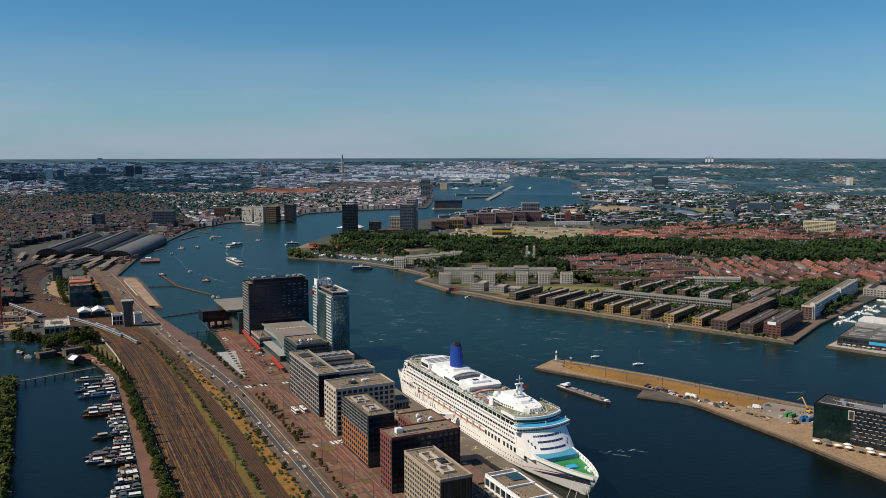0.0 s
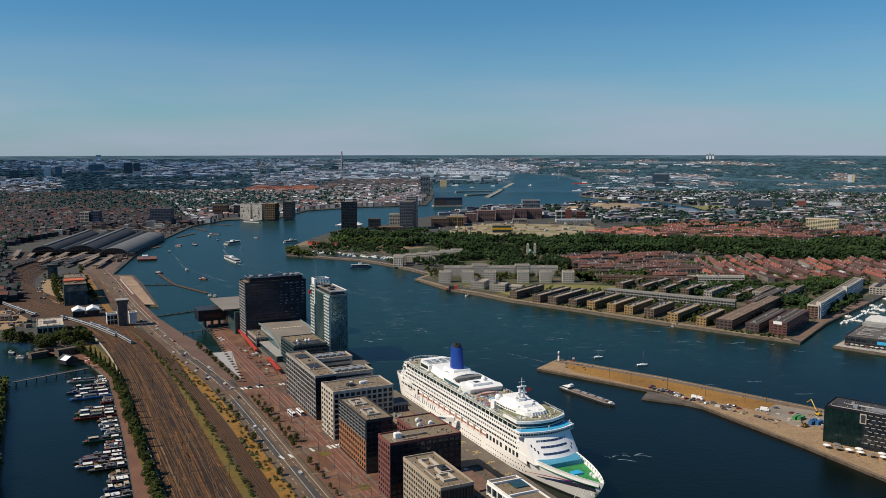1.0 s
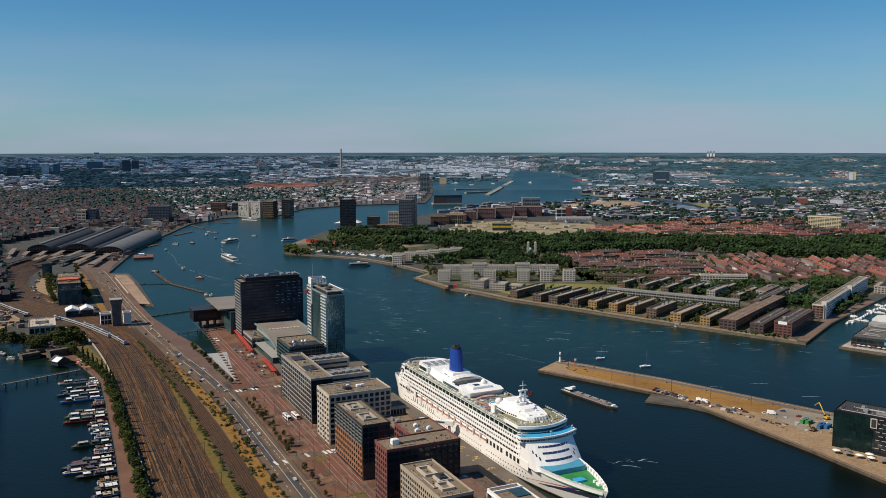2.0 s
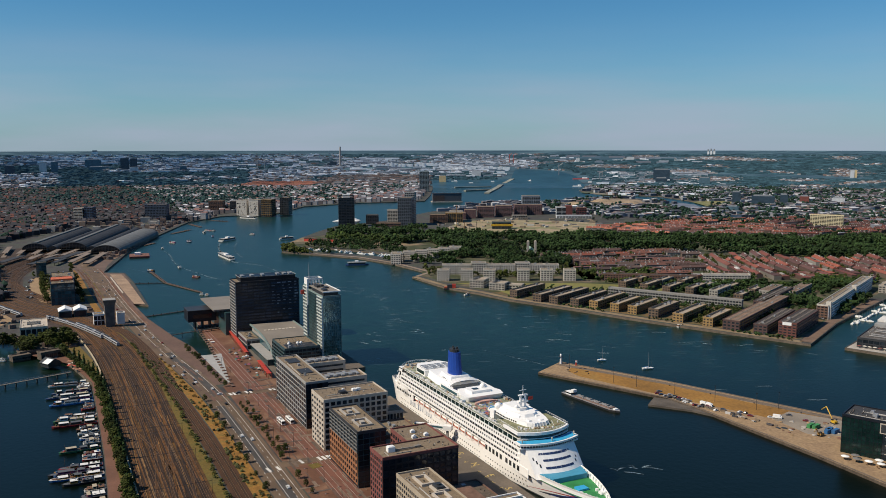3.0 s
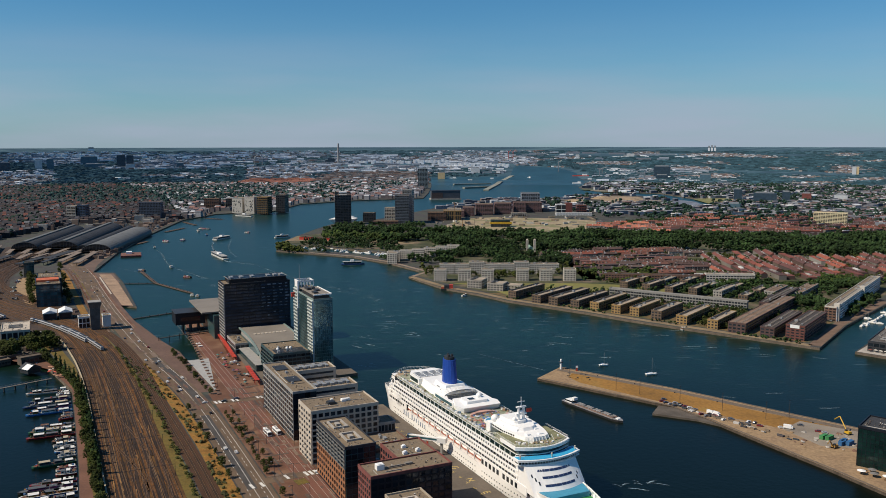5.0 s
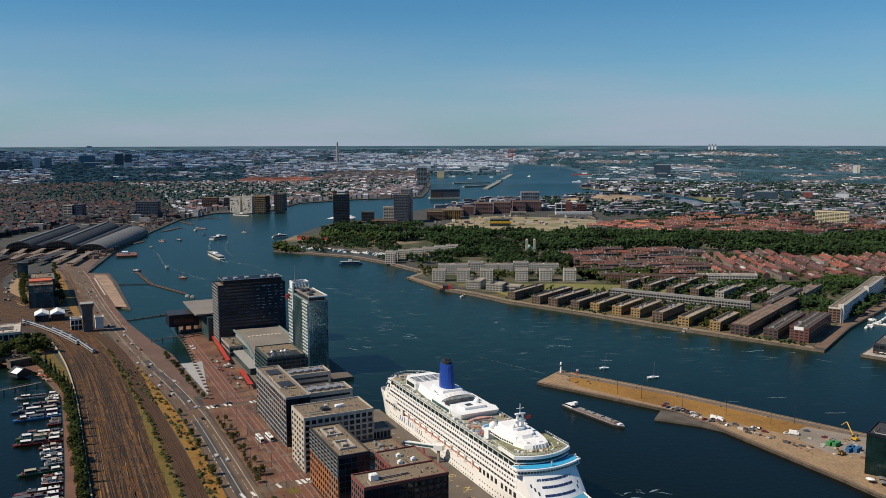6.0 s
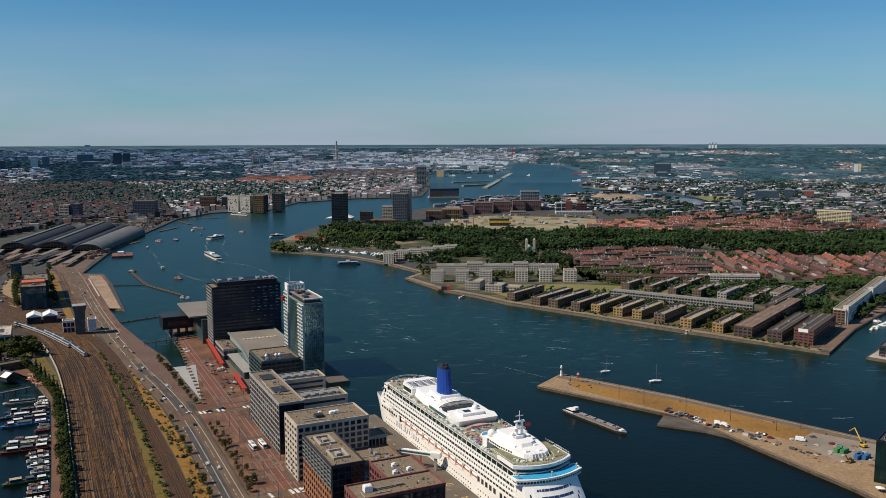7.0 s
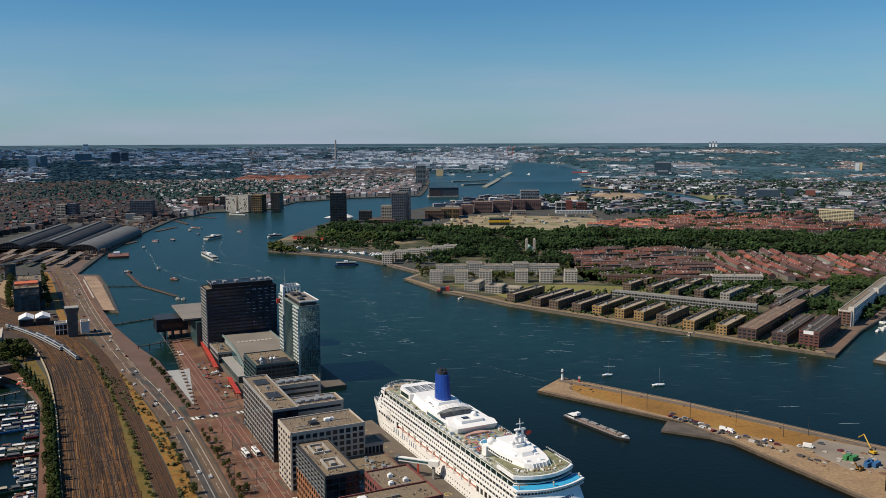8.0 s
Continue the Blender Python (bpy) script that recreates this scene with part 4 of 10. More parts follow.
part("lounge_deck", Geo().prism(ring(0.8, 61.5, 92, front=6, wide=16.8), 37.3, 37.5), mat("worn_deck", (0.20, 0.20, 0.11), 0.85, vary=0.3, scale=0.3, fine=1.5), ship)


def railing(pts, z, h=1.2, closed=False, step=1):
    g = Geo()
    pts = pts + [pts[0]] if closed else pts
    for a, c in zip(pts, pts[1:]):
        g.bar((*a, z + h), (*c, z + h), 0.08)
        g.bar((*a, z + h * 0.5), (*c, z + h * 0.5), 0.05)
        g.bar((*a, z), (*a, z + h), 0.06)
    return g


part("railing", railing([(-16.6, 92), (-16.6, 84), (-16.6, 76)] + [(16.6 * t, 62 + 6 * t * t) for t in [-1 + i / 8 for i in range(17)]] + [(16.6, 76), (16.6, 92)], 37.5), WHITE, ship)
for sgn in (-1, 1):
    part("railing", railing([(sgn * 16.0, y) for y in range(92, 244, 4)], 33.6), WHITE, ship)
# white domed house, radomes and mast
wedge = [(-11.5, 106), (-11.5, 92), (-9.5, 80), (-7.5, 73), (-4, 70.5), (4, 70.5), (7.5, 73), (9.5, 80), (11.5, 92), (11.5, 106)]
part("sun_house", Geo().prism(wedge, 37.4, 39.6, top=[(x * 0.96, 88 + (y - 88) * 0.97) for x, y in wedge]), SHIPWHITE, ship, "stepped white deckhouse")
part("sun_house_top", Geo().prism([(x * 0.78, 94 + (y - 88) * 0.68) for x, y in wedge], 39.6, 41.4, top=[(x * 0.72, 94.5 + (y - 88) * 0.64) for x, y in wedge]), SHIPWHITE, ship)
part("sun_house_top", Geo().prism([(x * 0.5, 98 + (y - 88) * 0.42) for x, y in wedge], 41.4, 43.0), SHIPWHITE, ship)
for i in range(12):
    for sgn in (-1, 1):
        y = 82 + i * 2.0
        part("house_window", Geo().box(-0.1, 0.1, -0.6, 0.6, 0, 0.9), SHIPGLASS, ship, m=pose(sgn * (11.45 if y > 92 else 9.45 + (y - 80) * 0.166), y, 38.0))
for x, y, w, l, h in ((-5, 75, 2, 3, 0.9), (2, 74, 2.4, 2, 0.7), (-9, 95, 1.6, 4, 0.8), (8, 96, 1.6, 3, 1.0), (-6.5, 84, 1.5, 2.5, 1.1), (4, 82, 2, 1.5, 0.8)):
    part("deck_vent", Geo().box(x, x + w, y, y + l, 39.5, 39.5 + h), SHIPWHITE, ship)
ribs = Geo()
for i in range(9):
    x = -8 + 2 * i
    ribs.bar((x, 70 - 0.02 * x * x, 37.5), (x * 0.9, 71.5 - 0.02 * x * x, 40.2), 0.18)
part("screen_rib", ribs, SHIPWHITE, ship)
part("house_face", Geo().box(-12.5, 12.5, 104, 109, 33.6, 39.5), SHIPWHITE, ship)
for x, y, z, r in ((-8.5, 106, 41.2, 2.3), (6, 103, 43.0, 1.5), (-3, 93, 43.6, 1.2)):
    part("radome", Geo().cyl(x, y, z - 3, z - 0.5, 0.7).dome(x, y, z, r, 12, 6, -0.6), SHIPWHITE, ship, smooth=True)
mast = Geo().cyl(-1.6, 98, 42, 51, 0.9, 0.6, 8).cyl(1.6, 98, 42, 51, 0.9, 0.6, 8).box(-3.4, 3.4, 97.2, 98.8, 46.0, 46.7).box(-3, 3, 97.2, 98.8, 50.2, 50.8).cyl(0, 98, 50.8, 56.5, 0.35, 0.15, 6).box(-2.2, 2.2, 97.8, 98.2, 53.5, 53.8).dome(0, 97.6, 47.6, 1.1, 8, 4)
part("mast", mast, SHIPWHITE, ship, "white lattice mast with radar arms", m=pose(1.2, -5, 0))
part("flag", Geo().box(3.6, 6.8, 97.95, 98.05, 46.8, 49.0).bar((3.5, 98, 43), (3.5, 98, 49.2), 0.08), RED, ship, m=pose(1.2, -5, 0))
# open pool deck
part("pool", Geo().cyl(-1, 121, 33.6, 34.3, 6.0, n=18), SHIPWHITE, ship)
part("pool_water", Geo().cyl(-1, 121, 34.3, 34.4, 5.2, n=18), POOLBLUE, ship)
lounger = Geo().box(-0.5, 0.5, -1.2, 0.5, 0.25, 0.4).add([(-0.35, 0.4, 0.3), (0.35, 0.4, 0.3), (0.35, 1.0, 0.8), (-0.35, 1.0, 0.8)], [(0, 1, 2, 3)]).mesh("deck_chair")
lounger.materials.append(palette("deck_chair_cloth", [(0.10, 0.20, 0.5), (0.55, 0.25, 0.2), (0.6, 0.6, 0.6), (0.5, 0.10, 0.1), (0.6, 0.32, 0.20), (0.22, 0.34, 0.55)], by="object"))
rng = random.Random(4)
for i in range(112):
    y, x = rng.uniform(112, 140), rng.uniform(-14.5, 14.5)
    if math.hypot(x + 1, y - 121) > 6.6:
        part("deck_chair", lounger, None, ship, m=pose(x, y, 33.6, 0, 0, rng.choice((0, 90, 180, 270))))
terrace = Geo()
for k in range(3):
    pts = [((9 - 1.6 * k) * math.cos(a), 136 + (9 - 1.6 * k) * 0.6 * math.sin(a)) for a in [math.pi * i / 12 for i in range(13)]]
    terrace.prism(pts, 33.6 + 0.5 * k, 34.1 + 0.5 * k)
part("pool_terrace", terrace, mat("terrace_pink", (0.50, 0.30, 0.24), 0.8, vary=0.15), ship, "curved terracotta pool terrace")
# covered pool with sliding roof, bar house and funnel
part("bar_house", Geo().prism([(-12, 146), (12, 146), (14, 152), (11, 166), (-11, 166), (-14, 152)], 33.6, 37.2, top=[(-12.5, 144), (12.5, 144), (14.5, 152), (10, 166), (-10, 166), (-14.5, 152)]), SHIPWHITE, ship, m=pose(1.5, -3, 0))
part("bar_house_top", Geo().prism([(-7, 151), (7, 151), (8, 156), (6, 162), (-6, 162), (-8, 156)], 37.2, 38.8), SHIPWHITE, ship, m=pose(1.5, -3, 0))
part("radome", Geo().dome(4.5, 158, 39.6, 2.0, 12, 6, -0.6), SHIPWHITE, ship, smooth=True, m=pose(1.5, -3, 0))
part("skylight", Geo().box(-4, 0, 154, 158, 38.8, 39.0), SHIPGLASS, ship, m=pose(1.5, -3, 0))
part("pool_house", Geo().box(-12.5, 12.5, 164, 192, 33.6, 36.6), SHIPWHITE, ship, m=pose(1.8, -8, 0) @ Matrix.Diagonal((1.09, 1, 1, 1)))
part("pool_house_glazing", Geo().box(-12.7, -12.4, 165, 190, 34.2, 36.0), BLUEGLASS, ship, m=pose(1.8, -8, 0) @ Matrix.Diagonal((1.09, 1, 1, 1)))
# flat dark sheet paints the shade inside the open roof
part("roof_opening", Geo().prism([(-10, 168), (10, 168), (11, 174), (9, 181), (-9, 181), (-11, 174)], 36.6, 36.75), SHIPGLASS, ship, "dark sheet standing for the shaded open sliding roof", m=pose(1.8, -8, 0) @ Matrix.Diagonal((1.09, 1, 1, 1)))
arch = Geo()
for y0 in range(180, 190, 2):
    for i in range(12):
        a, c = math.pi * i / 12, math.pi * (i + 1) / 12
        arch.add([(-11 * math.cos(a), y0, 36.6 + 3.0 * math.sin(a)), (-11 * math.cos(c), y0, 36.6 + 3.0 * math.sin(c)), (-11 * math.cos(c), y0 + 1.7, 36.6 + 3.0 * math.sin(c)), (-11 * math.cos(a), y0 + 1.7, 36.6 + 3.0 * math.sin(a))], [(0, 1, 2, 3)])
part("sliding_roof", arch, SHIPWHITE, ship, "arched white sliding roof", m=pose(1.8, -8, 0) @ Matrix.Diagonal((1.09, 1, 1, 1)))
part("funnel_house", Geo().prism([(-11, 190), (11, 190), (12, 200), (10, 222), (-10, 222), (-12, 200)], 33.6, 38.4, top=[(-9, 191), (9, 191), (10, 200), (8.5, 221), (-8.5, 221), (-10, 200)]), SHIPWHITE, ship, m=pose(1.8, -8, 0) @ Matrix.Diagonal((1.09, 1, 1, 1)))
part("skylight", Geo().box(-8, -3, 194, 199, 38.35, 38.6), SHIPGLASS, ship, m=pose(1.8, -8, 0) @ Matrix.Diagonal((1.09, 1, 1, 1)))
fun = [(4.6 * math.cos(2 * math.pi * i / 16), 208 + 7.2 * math.sin(2 * math.pi * i / 16)) for i in range(16)]
part("funnel", Geo().prism(fun, 38, 54, top=[(x * 0.86, 208.8 + (y - 208) * 0.8) for x, y in fun]), FUNNELBLUE, ship, "tall deep blue funnel", m=pose(1.6, -19, 2.6))
part("funnel_base", Geo().prism([(-8, 198), (8, 198), (8.5, 206), (7, 218), (-7, 218), (-8.5, 206)], 35, 38.2, top=[(-6.5, 199.5), (6.5, 199.5), (7, 206), (6, 217), (-6, 217), (-7, 206)]), SHIPWHITE, ship, m=pose(1.6, -19, 2.6))
part("funnel_top", Geo().prism([(x * 0.7, 208.8 + (y - 208) * 0.62) for x, y in fun], 54, 56.0), DARK, ship, m=pose(1.6, -19, 2.6))
for x, y in ((-1.2, 207), (1.2, 207), (0, 210.5)):
    part("exhaust_pipe", Geo().cyl(x, y, 55.8, 57.6, 0.8, n=8), DARK, ship, m=pose(1.6, -19, 2.6))
part("aft_house", Geo().prism([(-11.5, 220), (11.5, 220), (11.5, 236), (8, 243), (-8, 243), (-11.5, 236)], 33.6, 38.2), SHIPWHITE, ship, m=pose(1.8, -8, 0) @ Matrix.Diagonal((1.09, 1, 1, 1)))
part("glass_roof", Geo().box(-10, 10, 223, 235, 38.2, 38.5), SHIPGLASS, ship, m=pose(1.8, -8, 0) @ Matrix.Diagonal((1.09, 1, 1, 1)))
g = Geo()
for k in range(6):
    g.box(-10, 10, 222.8 + 2.35 * k, 223.4 + 2.35 * k, 38.4, 38.8)
for x in (-10, -5, 0, 5, 9.6):
    g.box(x, x + 0.5, 223, 235, 38.4, 38.75)
part("glazing_bar", g, WHITE, ship, m=pose(1.8, -8, 0) @ Matrix.Diagonal((1.09, 1, 1, 1)))
part("aft_glazing", Geo().box(-11.7, -11.4, 222, 235, 34.6, 37.2), SHIPGREEN, ship, m=pose(1.8, -8, 0) @ Matrix.Diagonal((1.09, 1, 1, 1)))
dg = random.Random(77)
deck_gear = Geo()
for i in range(230):
    y = dg.uniform(98, 252)
    x = dg.choice((-1, 1)) * dg.uniform(12.9, 15.2) if y < 236 else dg.uniform(-12, 12)
    q = dg.uniform(0.25, 0.8)
    deck_gear.box(-q, q, -q * dg.uniform(0.8, 2.4), q, 0, dg.uniform(0.4, 1.4), pose(x, y, 33.58, 0, 0, dg.choice((0, 0, 90, 30))))
tagged(part("deck_gear", deck_gear, palette("sun_deck_gear", [(0.62, 0.62, 0.60), (0.10, 0.12, 0.14), (0.40, 0.42, 0.40), (0.15, 0.22, 0.30), (0.30, 0.20, 0.12), (0.55, 0.54, 0.50)], vary=0.1), ship, "lockers, loungers and vents on the sun deck"), "lockers, loungers and vents on the sun deck", kind="stuff")
part("railing", railing([(-15.7, 66 + 6 * i) for i in range(30)], 33.6, 1.5), WHITE, ship)
part("railing", railing([(15.7, 66 + 6 * i) for i in range(30)], 33.6, 1.5), WHITE, ship)
for k in range(5):
    z, y1 = 18.2 + 3.0 * k, 269.0 - 1.6 * k - 0.5 * k * k
    part("stern_tier", Geo().prism(ring(0.05, 250, y1, aft=11, wide=15.9), z, z + 1.6), SHIPWHITE, ship, "white rounded stern terrace")
    part("stern_recess", Geo().prism(ring(0.9, 250, y1, aft=11, wide=15.9), z + 1.6, z + 2.9), SHIPGLASS if k < 3 else DECKWOOD, ship)
    part("stern_deck", Geo().prism(ring(0.05, 250, y1 - 0.8, aft=11, wide=15.9), z + 2.88, z + 3.06), SHIPWHITE, ship)
part("stern_top_deck", Geo().prism(ring(0.6, 236, 254, aft=9), 33.25, 33.45), DECKWOOD, ship, "teak aft sun deck")
for k, z in enumerate((27.3, 30.3, 33.45)):
    part("railing", railing([(15.2 * t, 264.5 - 3.5 * k - 10 * t * t) for t in [-1 + i / 8 for i in range(17)]], z), WHITE, ship)

# mooring ropes at the bow
for x0, y0, x1, y1 in ((-6, 10, -18, -2), (-4, 7, -18, -22), (-7, 14, -17.5, 6)):
    part("mooring_rope", Geo().bar((x0, y0, 12.5), (x1, y1, LAND + 3.2), 0.16, 5), mat("pale_rope", (0.55, 0.52, 0.46), 0.9, vary=0.1), ship)
dr = random.Random(12)
for i in range(26):
    a = dr.uniform(-1, 1)
    part("deck_bench", Geo().box(-0.9, 0.9, -0.35, 0.35, 0, 0.7), DECKWOOD if i % 2 else SHIPWHITE, ship, m=pose(13.6 * a, 64.5 + 6 * a * a + dr.uniform(0, 4), 37.5, 0, 0, dr.uniform(0, 180)))

# ---- streets along the quay ----
LIGHTASPHALT = mat("worn_asphalt", (0.115, 0.076, 0.046), 0.9, vary=0.22, scale=0.06, fine=1.2)
MARKING = mat("road_marking", (0.62, 0.60, 0.56), 0.8, vary=0.2, fine=2)
SHRUBGRASS = mat("golden_verge", (0.25, 0.120, 0.018), 0.95, vary=0.4, scale=0.12, fine=0.9, second=(0.085, 0.068, 0.014), mixat=0.60)
GREENVERGE = mat("green_verge", (0.14, 0.095, 0.013), 0.95, vary=0.35, scale=0.06, fine=0.7, second=(0.075, 0.062, 0.014), mixat=0.55)
QUAYDECK = mat("quay_deck", (0.115, 0.095, 0.075), 0.9, vary=0.2, scale=0.06, fine=0.8)


def sheet(name, pts, z, material, label, category, thick=0.3):
    g = Geo().prism([town(*p) for p in pts], z - thick, z)
    return solid(name, g, material, label, category, "structure")


sheet("pavement", [(-30, -300), (20, -300), (20, 600), (0, 600), (-6.8, 556), (-23.5, 296), (-31, 290), (-31, 250)], LAND + 0.06, PAVING, "red-brown brick pavement and tram reserve", "pavement")
sheet("quay", [(15, -310), (84.1, -310), (84.1, 204.6), (69.6, 204.6), (69.6, 296.5), (96.6, 296.5), (96.6, 598), (15, 598)], LAND + 0.09, QUAYDECK, "dark weathered quay deck", "pavement")
sheet("pavement", [(-24.5, 296), (-30.5, 442), (-40.5, 500), (-54, 611), (-57.5, 683), (-59.5, 712), (-46, 701), (-46, 890), (-50, 985), (-74, 1010), (-62, 1090), (-112, 1180), (-100, 900), (-88, 690), (-76, 560), (-62, 440), (-46, 296)], LAND + 0.02, mat("promenade_brick", (0.118, 0.070, 0.052), 0.9, vary=0.2, scale=0.04, fine=0.5), "tan brick promenade beside the bay", "pavement")
road_line = smooth_line([(-40.5, -300), (-40.5, 0), (-41, 200), (-43.5, 280), (-49, 345), (-57, 415), (-64, 495), (-70, 580), (-75, 667), (-79, 768), (-82, 869), (-85, 975), (-92, 1085), (-106, 1250)])
road = Geo().strip([town(*p) for p in road_line], 17.5, LAND + 0.10, 0.3)
solid("road", road, LIGHTASPHALT, "two-way grey asphalt quay road", "road", "structure")
for name, off, y0, y1 in (("dark_lane", -1.8, 84, 246), ("dark_lane", 2.8, 268, 430), ("dark_lane", 0.5, -200, 76)):
    ln = [p for p in offset(road_line, off) if y0 <= p[1] <= y1]
    if len(ln) > 1:
        solid(name, Geo().strip([town(*p) for p in ln], 5.6, LAND + 0.125), ASPHALT, "darker resurfaced asphalt lane", "road", "structure")
for off in (-1.2, 6.0):
    solid("lane_line", Geo().strip([town(*p) for p in offset(road_line, off)[:95]], 0.25, LAND + 0.15), MARKING, "white painted lane line", "marking", "structure")
dash = Geo().box(-0.15, 0.15, -1.4, 1.4, 0, 0.02).mesh("lane_dash")
dash.materials.append(MARKING)
dashes = thing("lane_dashes", Matrix(), "rows of white painted lane dashes", "marking", kind="structure")
for off in (-5.0, 3.2):
    ln = offset(road_line, off)
    for i in range(12, 44, 1):
        (ax, ay), (bx, by) = ln[i], ln[i + 1]
        part("lane_dash", dash, MARKING, dashes, m=at_quay(ax, ay, LAND + 0.15, math.degrees(math.atan2(by - ay, bx - ax)) - 90))
        if i % 2:
            continue
        part("lane_dash", dash, MARKING, dashes, m=at_quay((ax + bx) / 2, (ay + by) / 2, LAND + 0.15, math.degrees(math.atan2(by - ay, bx - ax)) - 90))
zebra = thing("crossing_stripes", Matrix(), "white crossing stripes at two junctions", "marking", kind="structure")
for yc, xs in ((264, (-30, -27, -24, -17, -14, 2, 5)), (97, (-20, -8, -5, -2)), (92, (-42, -36))):
    for x in xs:
        part("stripe", Geo().box(-0.9, 0.9, -3.4, 3.4, 0, 0.03), MARKING, zebra, m=at_quay(x, yc, LAND + 0.16, 8))
sheet("side_road", [(-33, 260), (8, 256), (8, 266), (-33, 270)], LAND + 0.11, LIGHTASPHALT, "grey asphalt side street", "road")
sheet("side_road", [(-33, 92), (4, 93), (4, 101), (-33, 101)], LAND + 0.11, LIGHTASPHALT, "grey asphalt side street", "road")
# tram tracks set in paving
for x in (-14.5, -11.2, -6.5, -3.2):
    solid("tram_rail", Geo().strip([town(x, y) for y in range(-200, 600, 20)], 0.3, LAND + 0.10), mat("rail_in_paving", (0.30, 0.24, 0.20), 0.5, vary=0.2), "pale groove rail in brick paving", "rail", "structure")
sheet("tram_bed", [(-16.2, -200), (-1.5, -200), (-1.5, 590), (-5, 590), (-16, 270)], LAND + 0.08, mat("tram_paving", (0.15, 0.062, 0.04), 0.9, vary=0.15, scale=0.05, fine=0.8), "darker red brick tram bed", "pavement")
for x, y, w, d in ((-17, 82, 7, 9), (-14, 18, 7, 10), (-22, -30, 6, 10)):
    sheet("lawn", [(x, y), (x + w, y + 1), (x + w - 1, y + d), (x - 1, y + d - 1)], LAND + 0.14, GREENVERGE, "small dry lawn in the square", "lawn")
# verges
sheet("verge", [(-59.2, -300), (-50.3, -300), (-50.3, 60), (-50.6, 200), (-54, 290), (-61, 370), (-70, 470), (-72, 470), (-66, 385), (-63, 280), (-59.5, 180)], LAND + 0.05, SHRUBGRASS, "golden dry grass verge", "verge")
sheet("verge", [(-81, -300), (-71, -300), (-72, 250), (-77, 400), (-84, 490), (-96, 610), (-99, 610), (-88, 470), (-82, 330), (-81, 200)], LAND + 0.05, GREENVERGE, "yellow-green grass verge between tracks", "verge")
sheet("bridge_slab", [(-24, 294), (-10, 403), (-29, 403)], LAND + 0.2, mat("pale_slab", (0.33, 0.33, 0.32), 0.8, vary=0.1), "pale grey concrete slope to the water", "pavement")

# ---- trees ----
def clump(g, rng, x, y, z, r, squash=0.75):
    """One uneven leaf clump: a distorted icosahedron."""
    t = 1.618
    raw = [(-1, t, 0), (1, t, 0), (-1, -t, 0), (1, -t, 0), (0, -1, t), (0, 1, t), (0, -1, -t), (0, 1, -t), (t, 0, -1), (t, 0, 1), (-t, 0, -1), (-t, 0, 1)]
    faces = [(0, 11, 5), (0, 5, 1), (0, 1, 7), (0, 7, 10), (0, 10, 11), (1, 5, 9), (5, 11, 4), (11, 10, 2), (10, 7, 6), (7, 1, 8), (3, 9, 4), (3, 4, 2), (3, 2, 6), (3, 6, 8), (3, 8, 9), (4, 9, 5), (2, 4, 11), (6, 2, 10), (8, 6, 7), (9, 8, 1)]
    a = rng.uniform(0, 6.28)
    c, s = math.cos(a), math.sin(a)
    vs = []
    for vx, vy, vz in raw:
        k = r / 1.9 * rng.uniform(0.6, 1.3)
        vs.append((x + k * (vx * c - vy * s), y + k * (vx * s + vy * c), z + k * vz * squash))
    g.add(vs, faces)


def tree_parts(seed, h, spread, n=150):
    rng = random.Random(seed)
    trunk = Geo().cyl(0, 0, -0.3, h * 0.55, h * 0.028, h * 0.014, 6)
    crown = Geo()
    for _ in range(5):
        a, q = rng.uniform(0, 6.28), rng.uniform(0.3, 0.55)
        trunk.bar((0, 0, h * q), (spread * 0.6 * math.cos(a), spread * 0.6 * math.sin(a), h * (q + 0.28)), h * 0.009)
    for _ in range(n):
        a, u = rng.uniform(0, 6.28), rng.uniform(0, 1) ** 0.6
        z = rng.uniform(0.28, 0.98)
        rad = spread * u * math.sqrt(max(0.06, 1 - ((z - 0.55) / 0.5) ** 2)) * rng.uniform(0.8, 1.15)
        clump(crown, rng, rad * math.cos(a), rad * math.sin(a), h * z, spread * rng.uniform(0.10, 0.22))
    return trunk.mesh("trunk"), crown.mesh("crown")


TREES = []
for k, (h, s) in enumerate(((7.5, 2.6), (9.0, 3.2), (11.0, 4.0), (13.0, 5.0), (6.5, 2.2))):
    tm, cm = tree_parts(20 + k, h, s)
    tm.materials.append(BARK)
    cm.materials.append(LEAF)
    TREES.append((tm, cm))


def tree(m, kind, label, group, scale=1.0):
    root = thing("tree", m @ Matrix.Scale(scale, 4), label, "tree", group)
    part("trunk", TREES[kind][0], BARK, root)
    part("crown", TREES[kind][1], LEAF, root)
    return root


rng = random.Random(11)
for y in list(range(-60, 82, 13)) + list(range(108, 240, 11)) + list(range(290, 445, 12)):
    x = -29 if y < 245 else -29.5 - (y - 290) * 0.055
    for dx in ((0, 4.5) if 108 < y < 240 and y % 2 else (0,)):
        tree(at_quay(x + dx + rng.uniform(-0.8, 0.8), y + rng.uniform(-2, 2), LAND, rng.uniform(0, 360)), rng.choice((0, 1, 4)), "young street tree in the brick pavement", "street trees", rng.uniform(0.5, 0.8))
for y in range(-60, 260, 24):
    tree(at_quay(-51.3 + rng.uniform(-1, 1), y + rng.uniform(-3, 3), LAND, rng.uniform(0, 360)), rng.choice((0, 1, 4)), "small tree on the golden verge", "verge trees", rng.uniform(0.5, 0.8))
shrub = tree_parts(60, 3.2, 2.2, 70)[1]
shrub.materials.append(mat("shrub_green", (0.07, 0.078, 0.012), 0.9, vary=0.4, fine=1.0, island=0.4, rand=0.35))
gold = tree_parts(61, 2.4, 2.0, 70)[1]
